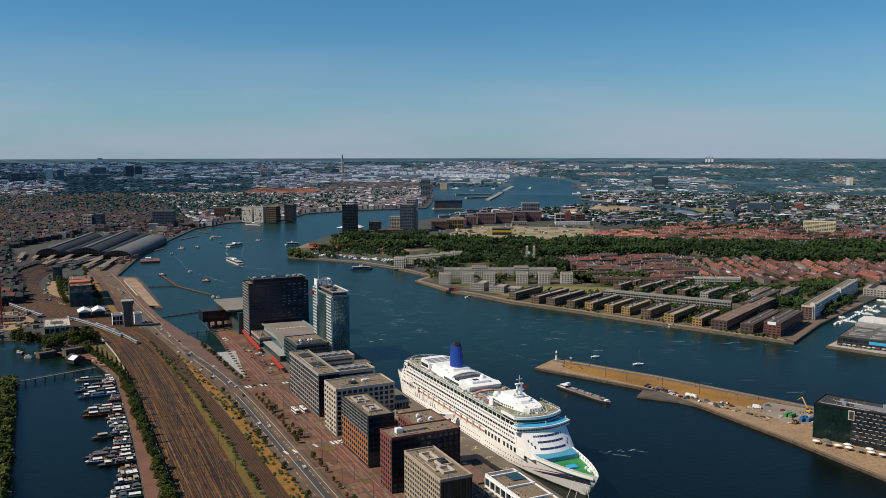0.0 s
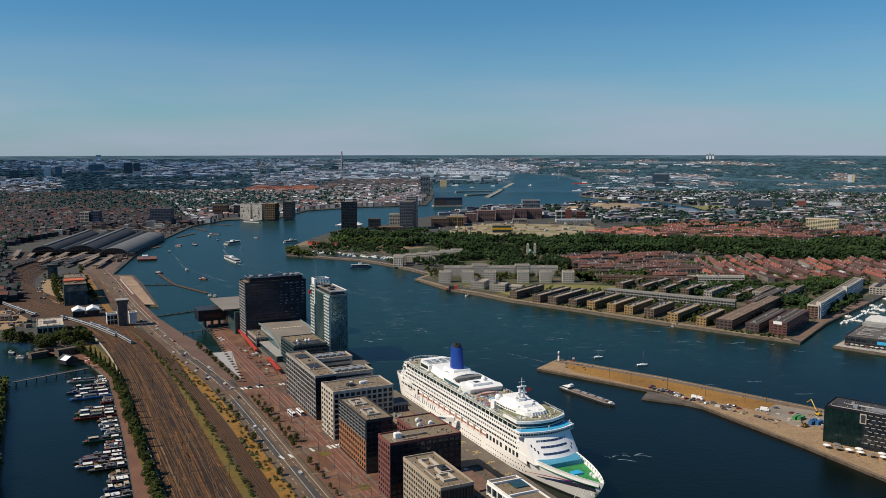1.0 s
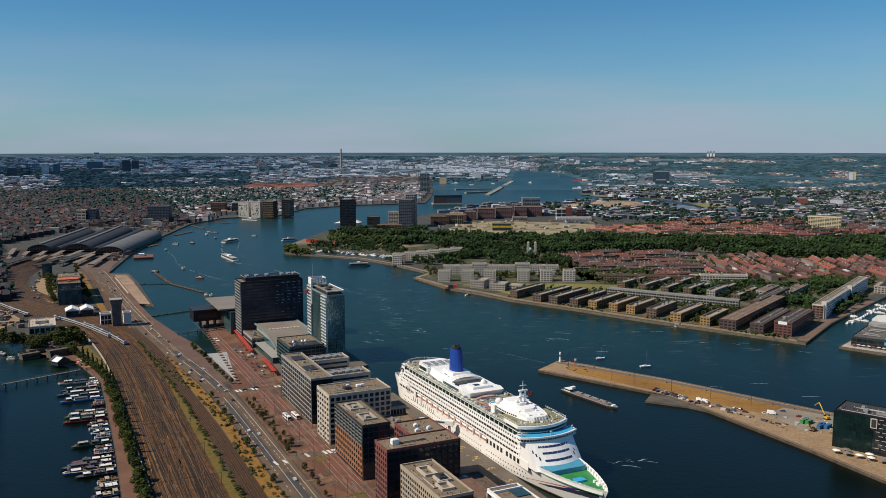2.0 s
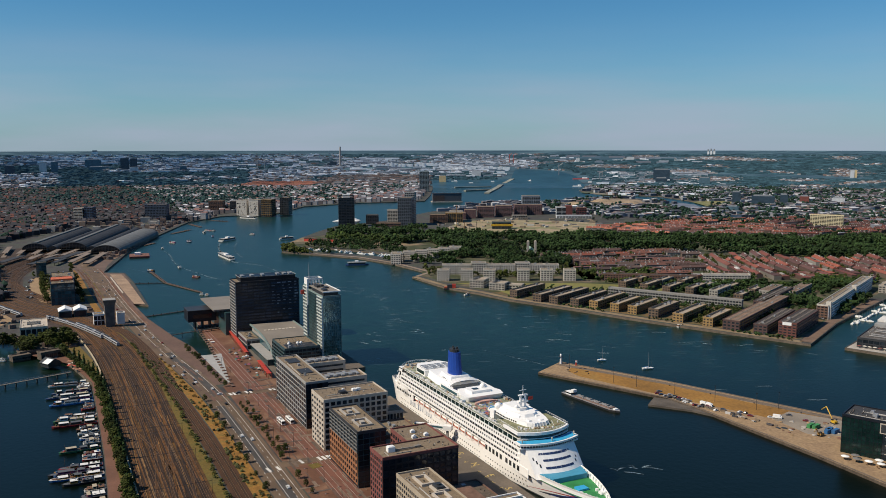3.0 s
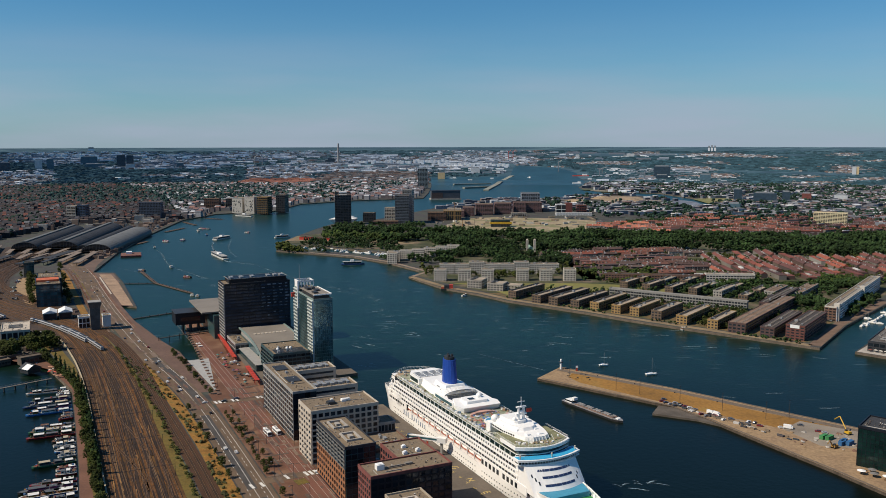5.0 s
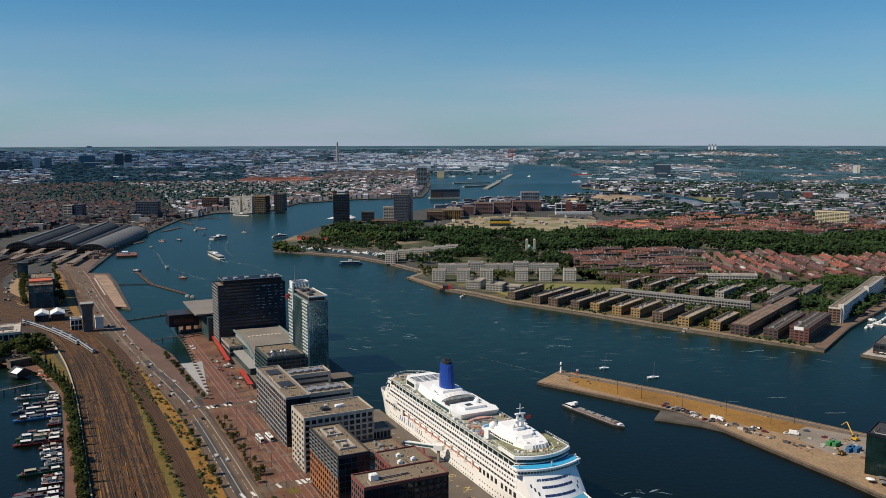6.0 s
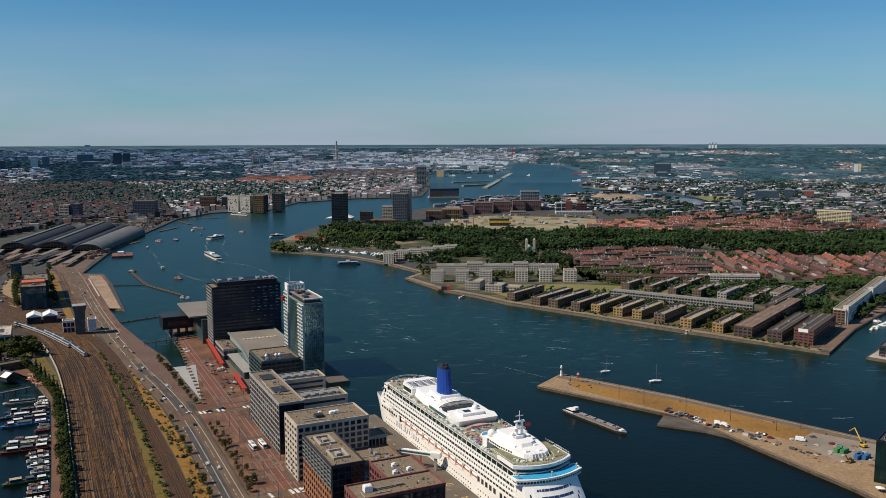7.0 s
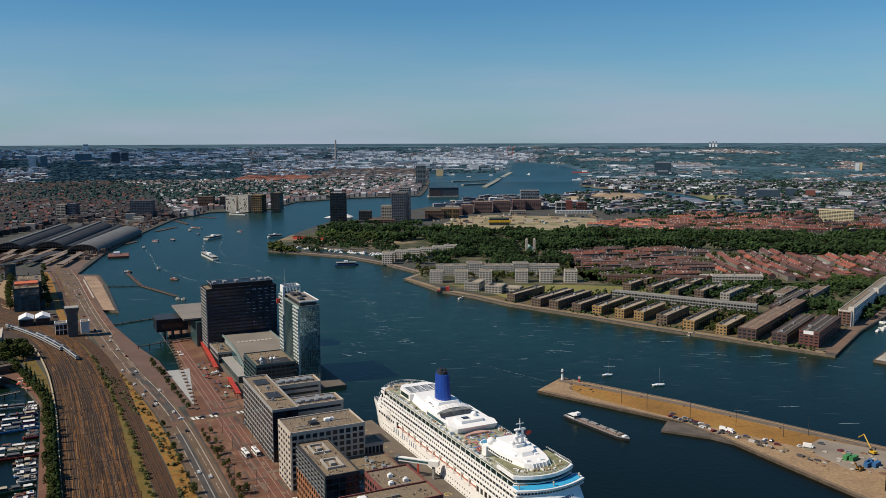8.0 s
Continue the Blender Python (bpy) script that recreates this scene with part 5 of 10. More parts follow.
gold.materials.append(mat("shrub_gold", (0.20, 0.12, 0.025), 0.9, vary=0.4, fine=1.0, island=0.4, rand=0.35))
for y in range(-60, 480, 7):
    x = -73.2 if y < 260 else -73.2 - (y - 260) * 0.045
    tagged(part("shrub", shrub, None, None, m=at_quay(x + rng.uniform(-1.2, 1.2), y + rng.uniform(-1, 1), LAND - 0.6, rng.uniform(0, 360)) @ Matrix.Scale(rng.uniform(0.5, 1.1), 4)), "dark green shrub between the tracks", "shrub", "track shrubs")
for y in range(-60, 430, 15):
    x = -54.5 if y < 240 else -54.5 - (y - 240) * 0.06
    tagged(part("shrub", gold, None, None, m=at_quay(x + rng.uniform(-2.2, 2.2), y + rng.uniform(-1.5, 1.5), LAND - 0.5, rng.uniform(0, 360)) @ Matrix.Scale(rng.uniform(0.5, 1.1), 4)), "golden brown shrub on the verge", "shrub", "verge shrubs")

lows = Geo()
for i in range(520):
    y = rng.uniform(-120, 440)
    bend = 0.0 if y < 220 else (y - 220) ** 1.3 * 0.022
    x = rng.choice((-59.0, -59.0, -58.2, -51.2, -55)) - bend + rng.uniform(-0.9, 0.9)
    if noise.noise((x / 9, y / 22, 1.0)) > -0.12:
        clump(lows, rng, *town(x, y), LAND + rng.uniform(0.2, 1.0), rng.uniform(0.5, 1.5), 0.8)
solid("low_shrubs", lows, mat("low_shrub_leaf", (0.050, 0.052, 0.012), 0.9, vary=0.4, fine=1.0, island=0.5), "low dark shrubs along the golden verge", "shrubs", "stuff")

# ---- vehicles ----
CARPAINT = palette("car_paint", [(0.55, 0.55, 0.55), (0.03, 0.03, 0.035), (0.10, 0.10, 0.11), (0.60, 0.60, 0.58), (0.05, 0.06, 0.09), (0.02, 0.02, 0.022), (0.30, 0.30, 0.31), (0.62, 0.62, 0.61), (0.16, 0.16, 0.17), (0.16, 0.02, 0.02)], rough=0.3, by="object", vary=0.03)
car_body = Geo().box(-0.88, 0.88, -1.6, -1.0, 0, 0.5).box(-0.88, 0.88, 1.0, 1.6, 0, 0.5).prism([(-0.85, -2.1), (0.85, -2.1), (0.9, 0), (0.85, 2.1), (-0.85, 2.1), (-0.9, 0)], 0.3, 0.95).prism([(-0.8, -1.7), (0.8, -1.7), (0.8, 1.1), (-0.8, 1.1)], 0.95, 1.5, top=[(-0.65, -1.3), (0.65, -1.3), (0.65, 0.5), (-0.65, 0.5)]).mesh("body")
car_body.materials.append(CARPAINT)
car_glass = Geo().prism([(-0.82, -1.6), (0.82, -1.6), (0.82, 1.0), (-0.82, 1.0)], 0.98, 1.4, top=[(-0.71, -1.35), (0.71, -1.35), (0.71, 0.62), (-0.71, 0.62)]).mesh("glazing")
car_glass.materials.append(GLASS)
wheel = Geo().cyl(0, 0, -0.1, 0.1, 0.32, n=8, m=pose(0, 0, 0, 0, 90, 0)).mesh("wheel")
wheel.materials.append(DARK)


def car(m, label, group):
    root = thing("car", m, label, "car", group)
    part("body", car_body, None, root)
    part("glazing", car_glass, None, root)


for off, ys in ((-6.6, (306, 338, 372, 420, 520)), (3.0, (238, 284, 500)), (6.4, (345, 560)), (-3.0, (160, 318, 600)), (2.0, (60, 150))):
    ln = offset(road_line, off)
    for y in ys:
        i = min(range(len(ln) - 1), key=lambda k: abs(ln[k][1] - y))
        turn = math.degrees(math.atan2(ln[i + 1][1] - ln[i][1], ln[i + 1][0] - ln[i][0])) - 90
        car(at_quay(ln[i][0], y, LAND + 0.12, turn), "car on the quay road", "cars on the road")
for x, y, a in ((-24, 263, 85), (-14, 266, 90), (-38, 266, 80), (4, 240, 4), (1, 236, 4), (-1, 96, 95), (3, 228, 5)):
    car(at_quay(x, y, LAND + 0.14, a), "car near the junction", "cars at the junction")


def bus(m):
    root = thing("bus", m, "white coach with dark windows on brick paving", "bus", "white coaches")
    part("body", Geo().box(-1.3, 1.3, -6, 6, 0.4, 3.1).prism([(-1.2, -5.8), (1.2, -5.8), (1.2, 5.8), (-1.2, 5.8)], 3.1, 3.3), WHITE, root)
    part("window_band", Geo().box(-1.34, 1.34, -5.4, 5.5, 1.5, 2.5), GLASS, root)
    part("windscreen", Geo().box(-1.2, 1.2, -6.05, -5.9, 1.2, 2.9), GLASS, root)
    part("roof_unit", Geo().box(-0.8, 0.8, -2, 1, 3.3, 3.6).box(-0.5, 0.5, 3, 4.5, 3.3, 3.5), STEEL, root)
    for x in (-1.25, 1.25):
        for y in (-3.8, 3.4):
            part("wheel", wheel, None, root, m=pose(x, y, 0.5) @ Matrix.Scale(1.55, 4))


bus(at_quay(-12, 176, LAND + 0.1, 3))
bus(at_quay(-5.5, 176, LAND + 0.1, 3))
# street lamps
lamp_me = Geo().cyl(0, 0, 0, 10, 0.14, 0.08, 5).box(-1.6, 0.1, -0.06, 0.06, 9.9, 10.05).mesh("pole")
lamp_me.materials.append(DARK)
head_me = Geo().box(-2.3, -1.4, -0.2, 0.2, 9.75, 9.98).mesh("lamp_head")
head_me.materials.append(STEEL)
for x, ys in ((-17, range(-40, 260, 33)), (-1, range(120, 260, 28)), (-26.5, range(20, 250, 40)), (-20, range(310, 420, 40))):
    for y in ys:
        root = thing("street_lamp", at_quay(x, y, LAND), "slim dark street lamp on the pavement", "lamp", "street lamps")
        part("pole", lamp_me, None, root)
        part("lamp_head", head_me, None, root)
# stalls and red frames by the terminal
for x, y in [(8.4 + 0.05 * (y - 296), y) for y in range(296, 345, 7)] + [(7.5 + 0.055 * (y - 380), y) for y in range(380, 512, 7)]:
    root = thing("red_portal", at_quay(x, y, LAND), "red steel portal of the terminal walkway", "portal", "red portals")
    part("frame", Geo().box(0, 0.4, 0, 0.4, 0, 4.6).box(3.1, 3.5, 0, 0.4, 0, 4.6).box(0, 3.5, 0, 6.6, 4.2, 4.7), RED, root)
STALL = palette("stall_cloth", [(0.45, 0.45, 0.44), (0.35, 0.05, 0.04), (0.05, 0.07, 0.16), (0.10, 0.09, 0.09), (0.06, 0.16, 0.14), (0.30, 0.08, 0.12), (0.04, 0.04, 0.04)], by="object")
stall_me = Geo().prism([(-1.8, -1.8), (1.8, -1.8), (1.8, 1.8), (-1.8, 1.8)], 2.3, 3.6, top=[(-0.2, -0.2), (0.2, -0.2), (0.2, 0.2), (-0.2, 0.2)]).mesh("canopy")
stall_me.materials.append(STALL)
legs_me = Geo().box(-1.64, 1.64, -1.64, 1.64, 2.3, 2.4).cyl(-1.6, -1.6, 0, 2.4, 0.06, n=4).cyl(1.6, -1.6, 0, 2.4, 0.06, n=4).cyl(1.6, 1.6, 0, 2.4, 0.06, n=4).cyl(-1.6, 1.6, 0, 2.4, 0.06, n=4).mesh("frame")
legs_me.materials.append(STEEL)
for i in range(28):
    root = thing("market_tent", at_quay(rng.uniform(-4, 10), rng.uniform(290, 420), LAND, rng.uniform(0, 90)) @ Matrix.Scale(rng.uniform(0.5, 0.9), 4), "small pointed market tent on brick paving", "tent", "market tents")
    part("canopy", stall_me, None, root)
    part("frame", legs_me, None, root)
bench_me = Geo().box(-1.4, 1.4, -1.4, 1.4, 0, 0.9).mesh("planter")
bench_me.materials.append(BROWNBRICK)
for i in range(24):
    tagged(part("planter", bench_me, None, None, m=at_quay(-9.5 - 0.055 * (540 - 285 - i * 10.6), 285 + i * 10.6, LAND + 0.05)), "dark brick planter along the promenade", "planter", "planters")
# gangway from the quay to the ship and fenders
gang = thing("gangway", at_quay(63, 107, LAND, -47), "white covered passenger gangway on a red stand", "gangway")
part("tunnel", Geo().box(0, 22, -1.1, 1.1, 8.6, 11).box(21, 27, -1.8, 1.8, 8.2, 11.4), WHITE, gang)
part("glazing", Geo().box(0.5, 21, -1.2, 1.2, 9.4, 10.5), BLUEGLASS, gang)
part("tower", Geo().box(23, 24.5, -0.8, 0.8, 0, 8.3), GREYFRAME, gang)
part("stand", Geo().box(13.5, 14.3, -0.7, 0.7, 0, 8.6).box(12.5, 15.3, -1.6, 1.6, 0, 0.8), RED, gang)
for y in range(-60, 200, 12):
    tagged(part("fender", Geo().cyl(0, 0, -2.0, 0.4, 0.9, n=8), DARK, None, m=at_quay(84.7, y, LAND - 1)), "black rubber fender on the quay edge", "fender", "quay fenders")
YELLOW = mat("yellow_marking", (0.46, 0.34, 0.11), 0.8, vary=0.2)
for y in range(-66, 196, 9):
    solid("quay_marking", Geo().box(-1.3, 1.3, -0.18, 0.18, 0, 0.02).box(-0.18, 0.18, 0.18, 2.0, 0, 0.02), YELLOW, "yellow painted quay marking", "marking", "structure", at_quay(73.5, y, LAND + 0.10))
for ch, y in (("G", 64), ("N", 43), ("E", 22), ("S", 0)):
    cu = bpy.data.curves.new("quay_letter", "FONT")
    cu.body, cu.size, cu.extrude = ch, 6.4, 0.01
    cu.materials.append(YELLOW)
    tagged(new("quay_letter", cu), "yellow painted letter on the quay", "marking", kind="structure").matrix_basis = at_quay(75, y + 5, LAND + 0.115, -90)

# ---- railway ----
BALLAST = mat("rust_ballast", (0.050, 0.0205, 0.0030), 0.95, vary=0.5, scale=0.11, fine=1.1, second=(0.082, 0.038, 0.0052), mixat=0.55, mask=0.7)
BED = mat("track_bed", (0.034, 0.0155, 0.0048), 0.95, vary=0.3, scale=0.08, fine=0.8)
BEDLIGHT = mat("track_bed_grey", (0.066, 0.029, 0.008), 0.95, vary=0.35, scale=0.06, fine=0.8)
BEDRUST = mat("track_bed_rust", (0.085, 0.034, 0.012), 0.95, vary=0.35, scale=0.06, fine=0.8)
RAIL = mat("rail_steel", (0.21, 0.115, 0.05), 0.5, metal=0.4, vary=0.25)
main_line = smooth_line([(-99, -300), (-99, 0), (-98.5, 200), (-98, 330), (-103, 460), (-118, 580), (-152, 680), (-196, 780), (-222, 890), (-222, 1010), (-200, 1130), (-160, 1250), (-115, 1370), (-92, 1450)])
sheet("yard_ground", [(-118, 560), (-96, 620), (-104, 700), (-130, 760), (-170, 830), (-186, 900), (-186, 1010), (-170, 1100), (-120, 1230), (-60, 1340), (-90, 1480), (-200, 1420), (-260, 1240), (-275, 1000), (-270, 850), (-240, 760), (-180, 650), (-140, 560)], LAND + 0.04, mat("yard_cinder", (0.044, 0.028, 0.020), 0.95, vary=0.35, scale=0.04, fine=0.5), "dark brown cinder ground of the rail yard", "ground")
sheet("car_park", [(-150, 760), (-164, 770), (-178, 900), (-176, 990), (-160, 1010), (-150, 900)], LAND + 0.09, SAND, "pale sandy parking ground", "ground")
CINDER = mat("dark_cinder_ballast", (0.040, 0.024, 0.017), 0.95, vary=0.5, scale=0.11, fine=1.1, second=(0.066, 0.040, 0.026), mixat=0.55, mask=0.7)
near_line, far_line = [p for p in main_line if p[1] < 560], [p for p in main_line if p[1] > 540]
solid("rail_yard", Geo().strip([town(*p) for p in near_line], 40, LAND + 0.12, 0.4), BALLAST, "rust-brown ballast rail yard", "ground", "structure")
solid("rail_yard", Geo().strip([town(*p) for p in far_line], 44, LAND + 0.116, 0.4), CINDER, "dark cinder rail yard by the station", "ground", "structure")
for k in range(9):
    off = -17.0 + 4.25 * k
    ln = offset(main_line, off)
    if k in (2, 5, 7):
        ln = [(x + 1.6 * math.sin(y / 90 + k), y) for x, y in ln]
    t = thing("railway_track", Matrix(), "rusty railway track on dark ballast", "track", "railway tracks", "structure")
    part("ballast", Geo().strip([town(*p) for p in ln], 2.5, LAND + 0.22, 0.2), (BED, BEDLIGHT, BED, BEDRUST)[k % 4], t)
    for d in (-0.75, 0.75):
        part("rail", Geo().strip([town(*p) for p in offset(ln, d)], 0.2, LAND + 0.42, 0.2), RAIL, t)
for k, off in enumerate((-24.5, -29.0, 24.0, 28.5, 33.0)):
    ln = [p for p in offset(main_line, off) if p[1] > 640]
    t = thing("railway_track", Matrix(), "rusty railway track on dark ballast", "track", "railway tracks", "structure")
    part("ballast", Geo().strip([town(*p) for p in ln], 2.5, LAND + 0.22, 0.2), BED, t)
    for d in (-0.75, 0.75):
        part("rail", Geo().strip([town(*p) for p in offset(ln, d)], 0.2, LAND + 0.42, 0.2), RAIL, t)
# crossing tracks and pale cable covers
for x0, y0, x1, y1 in ((-114, 20, -101, 170), (-101, 60, -88, 210), (-110, 230, -96, 110), (-93, 20, -84, 140), (-105, 300, -92, 180)):
    ln = [(x0 + (x1 - x0) * (3 * s * s - 2 * s ** 3), y0 + (y1 - y0) * s) for s in [i / 14 for i in range(15)]]
    t = thing("railway_track", Matrix(), "rusty crossover track on dark ballast", "track", "crossover tracks", "structure")
    part("ballast", Geo().strip([town(*p) for p in ln], 2.3, LAND + 0.24), BEDLIGHT, t)
    for d in (-0.75, 0.75):
        part("rail", Geo().strip([town(*p) for p in offset(ln, d)], 0.2, LAND + 0.44, 0.2), RAIL, t)
for x, y0, y1 in ((-110.5, 60, 200), (-93.5, 10, 70), (-88.5, 200, 320), (-102.5, 260, 400), (-106, 30, 150), (-90, 120, 260), (-113, 180, 330), (-100, -40, 60), (-85.5, 0, 90)):
    solid("cable_trough", Geo().strip([town(x + 0.6 * math.sin(y / 40), y) for y in range(y0, y1, 10)], 0.5, LAND + 0.3, 0.2), mat("trough", (0.15, 0.095, 0.05), 0.9, vary=0.2), "pale concrete cable trough beside the tracks", "trough", "structure")
second_line = smooth_line([(-64.5, -300), (-65, 40), (-65.5, 150), (-69, 277), (-70.5, 388), (-76.5, 480), (-88, 560), (-112, 660), (-150, 770), (-185, 890), (-200, 990), (-190, 1100)])
solid("rail_bed", Geo().strip([town(*p) for p in second_line], 11.0, LAND + 0.14, 0.4), mat("brown_bed", (0.056, 0.023, 0.007), 0.95, vary=0.25, scale=0.05, fine=0.6), "brown railway bed beside the road", "ground", "structure")
for off in (-2.1, 2.1):
    ln = offset(second_line, off)
    t = thing("railway_track", Matrix(), "rusty railway track on brown ballast", "track", "railway tracks", "structure")
    part("ballast", Geo().strip([town(*p) for p in ln], 2.4, LAND + 0.24, 0.1), BED, t)
    for d in (-0.75, 0.75):
        part("rail", Geo().strip([town(*p) for p in offset(ln, d)], 0.18, LAND + 0.42, 0.2), RAIL, t)
solid("track_wall", Geo().strip([town(*p) for p in offset(main_line, -20.4)[:70]], 0.9, LAND + 1.6, 2.0), mat("pale_wall", (0.40, 0.33, 0.22), 0.9, vary=0.15), "low pale wall beside the railway", "wall", "structure")
# gantries
for i, y in enumerate(range(-40, 520, 56)):
    k = min(range(len(main_line) - 1), key=lambda j: abs(main_line[j][1] - y))
    x = main_line[k][0]
    root = thing("catenary_gantry", at_quay(x, y, LAND), "dark steel gantry spanning the tracks", "gantry", "catenary gantries")
    part("post", Geo().box(-19.2, -19.0, -0.1, 0.1, 0, 8.2), DARK, root)
    part("post", Geo().box(19.0, 19.2, -0.1, 0.1, 0, 8.2), DARK, root)
    part("post", Geo().box(-0.2, 0.0, -0.1, 0.1, 0, 8.2), DARK, root)
    part("beam", Geo().box(-19.2, 19.2, -0.07, 0.07, 7.5, 7.65), DARK, root)
# worn strips of lighter and darker ballast between the rails, past counting
stripr = random.Random(23)
STRIPS = [mat("ballast_strip_" + nm, c, 0.95, vary=0.4, scale=0.15, fine=1.2) for nm, c in (("pale", (0.20, 0.105, 0.034)), ("dark", (0.018, 0.008, 0.003)), ("rust", (0.105, 0.040, 0.005)), ("grey", (0.095, 0.052, 0.019)), ("soot", (0.028, 0.014, 0.007)))]
streaks = [Geo() for _ in STRIPS]
for i in range(440):
    off = -17.5 + 35 * stripr.random()
    y0 = stripr.uniform(-120, 560)
    y1 = y0 + stripr.uniform(18, 150)
    drift, kind = stripr.uniform(-2.2, 2.2), stripr.choice((0, 1, 1, 1, 2, 2, 3, 4, 4))
    ln = [p for p in smooth_line(main_line, 5.0) if y0 < p[1] < y1]
    if len(ln) > 3:
        ln = [(x + drift * ((y - y0) / (y1 - y0)) ** 2 + 0.12 * math.sin(y / 19 + i), y) for x, y in offset(ln, off)]
        streaks[kind].strip([town(*p) for p in ln], stripr.uniform(0.25, 0.55) if kind in (0, 3) else stripr.uniform(0.4, 1.5), LAND + 0.2255 + 0.0004 * i)
for geo_, m_, nm in zip(streaks, STRIPS, ("pale", "dark", "rusty", "grey", "sooty")):
    solid("ballast_streaks", geo_, m_, "%s worn streaks of ballast along the rails" % nm, "ground", "stuff")
# trains
TRAINWHITE = mat("train_white", (0.33, 0.335, 0.345), 0.4, vary=0.06)


def train(line, n, label):
    pts = smooth_line(line, 3.0)
    lens = [0.0]
    for a, b in zip(pts, pts[1:]):
        lens.append(lens[-1] + math.dist(a, b))

    def place(s):
        k = max(i for i in range(len(pts)) if lens[i] <= s + 1e-6)
        k = min(k, len(pts) - 2)
        u = (s - lens[k]) / max(lens[k + 1] - lens[k], 1e-6)
        return Vector(pts[k]).lerp(Vector(pts[k + 1]), u)
    step = lens[-1] / n
    root = thing("train", Matrix(), label, "train", "parked trains")
    for i in range(n):
        a, c = place(i * step + 0.4), place((i + 1) * step - 0.4)
        mid, d = (a + c) / 2, (c - a)
        l = d.length / 2
        m = at_quay(mid.x, mid.y, LAND + 0.45, math.degrees(math.atan2(d.y, d.x)) - 90)
        w = part("carriage", Geo().prism([(-1.45, -l), (1.45, -l), (1.45, l), (-1.45, l)], 0.9, 3.4).prism([(-1.45, -l), (1.45, -l), (1.45, l), (-1.45, l)], 3.4, 4.2, top=[(-0.9, -l + 0.2), (0.9, -l + 0.2), (0.9, l - 0.2), (-0.9, l - 0.2)]), TRAINWHITE, root, m=m)
        part("window_band", Geo().box(-1.5, 1.5, -l + 1, l - 1, 2.1, 3.0), GLASS, w)
        part("roof_unit", Geo().box(-1.0, 1.0, -l * 0.85, l * 0.8, 4.0, 4.4), DARK, w)
        for s in (-1, 1):
            part("bogie", Geo().box(-1.2, 1.2, s * l * 0.7 - 1.5, s * l * 0.7 + 1.5, 0, 0.95), DARK, w)


train([(-224, 790), (-203, 730), (-185, 682)], 4, "white commuter train in a curve of the yard")
train([(-158, 655), (-145, 628), (-126.4, 579), (-108.4, 518.5)], 6, "grey-white commuter train in a curve of the yard")
train([(-128.8, 598.4), (-111.5, 542.6), (-96.5, 475.2)], 5, "white commuter train with dark windows on the yard")

# ---- station halls ----
STATIONGREY = mat("station_roof", (0.03, 0.032, 0.036), 0.75, metal=0.0, vary=0.2, scale=0.05, fine=0.3)
STATIONLIGHT = mat("station_roof_light", (0.12, 0.125, 0.125), 0.75, metal=0.0, vary=0.15, scale=0.05, fine=0.3)


STATIONDARK = mat("station_screen", (0.035, 0.037, 0.04), 0.7, vary=0.2)


def hall_roof(m, w, l, h, foot, material, label, strip=False):
    root = thing("station_hall", m, label, "station", "station halls")
    n, k = 14, 12
    arc = [(-w / 2 * math.cos(math.pi * i / n), foot + (h - foot) * math.sin(math.pi * i / n)) for i in range(n + 1)]
    for j in range(k):
        g = Geo()
        y0, y1 = l * j / k, l * (j + 1) / k - 0.6
        g.v = [(x, y, z) for y in (y0, y1) for x, z in arc] + [(x * 0.98, y, z - 0.8) for y in (y0, y1) for x, z in arc]
        q = n + 1
        g.f = [(i, i + 1, q + i + 1, q + i) for i in range(n)] + [(2 * q + i + 1, 2 * q + i, i, i + 1) for i in range(n)] + [(q + i, q + i + 1, 3 * q + i + 1, 3 * q + i) for i in range(n)]
        part("roof_bay", g, material, root)
    part("side_wall", Geo().box(-w / 2 + 0.5, -w / 2 + 1.2, 0, l, -1, foot + 2), DARK, root)
    part("side_wall", Geo().box(w / 2 - 1.2, w / 2 - 0.5, 0, l, -1, foot + 2), DARK, root)
    if strip:
        part("ridge_light", Geo().box(-3.5, 3.5, 2, l - 2, h - 0.2, h + 1.6), STATIONLIGHT, root)
    fan = Geo()
    for i in range(1, n):
        fan.box(arc[i][0] - 0.25, arc[i][0] + 0.25, 0, 0.4, foot, arc[i][1])
    fan.box(-w / 2, w / 2, 0, 0.5, foot - 0.4, foot + 0.6)
    part("gable_screen", fan, STATIONDARK, root)
    part("gable_glazing", Geo().prism([(x * 0.97, z) for x, z in arc[1:-1]], -0.9, -0.5, pose(0, 0, 0, 90)), GLASS, root)
    part("end_wall", Geo().box(-w / 2, w / 2, l - 0.6, l, -1, h * 0.6), GREYFRAME, root)


hall_roof(at(-614, 1592, LAND, 6), 53, 310, 17, 4, STATIONLIGHT, "wide grey arched bus station hall")
hall_roof(at(-688, 1626, LAND, 8), 52, 360, 18, 5, STATIONGREY, "dark arched railway hall with ridge light", True)
hall_roof(at(-755, 1616, LAND, 8), 46, 320, 17.5, 5, STATIONGREY, "dark arched railway hall with ridge light", True)
hall_roof(at(-650, 1618, LAND, 7), 20, 360, 12, 4, STATIONGREY, "low dark railway hall between two vaults")
hall_roof(at(-724, 1622, LAND, 8), 18, 350, 12, 4, STATIONGREY, "low dark railway hall between two vaults")
CANOPY = mat("canopy_roofing", (0.19, 0.15, 0.12), 0.85, vary=0.25)
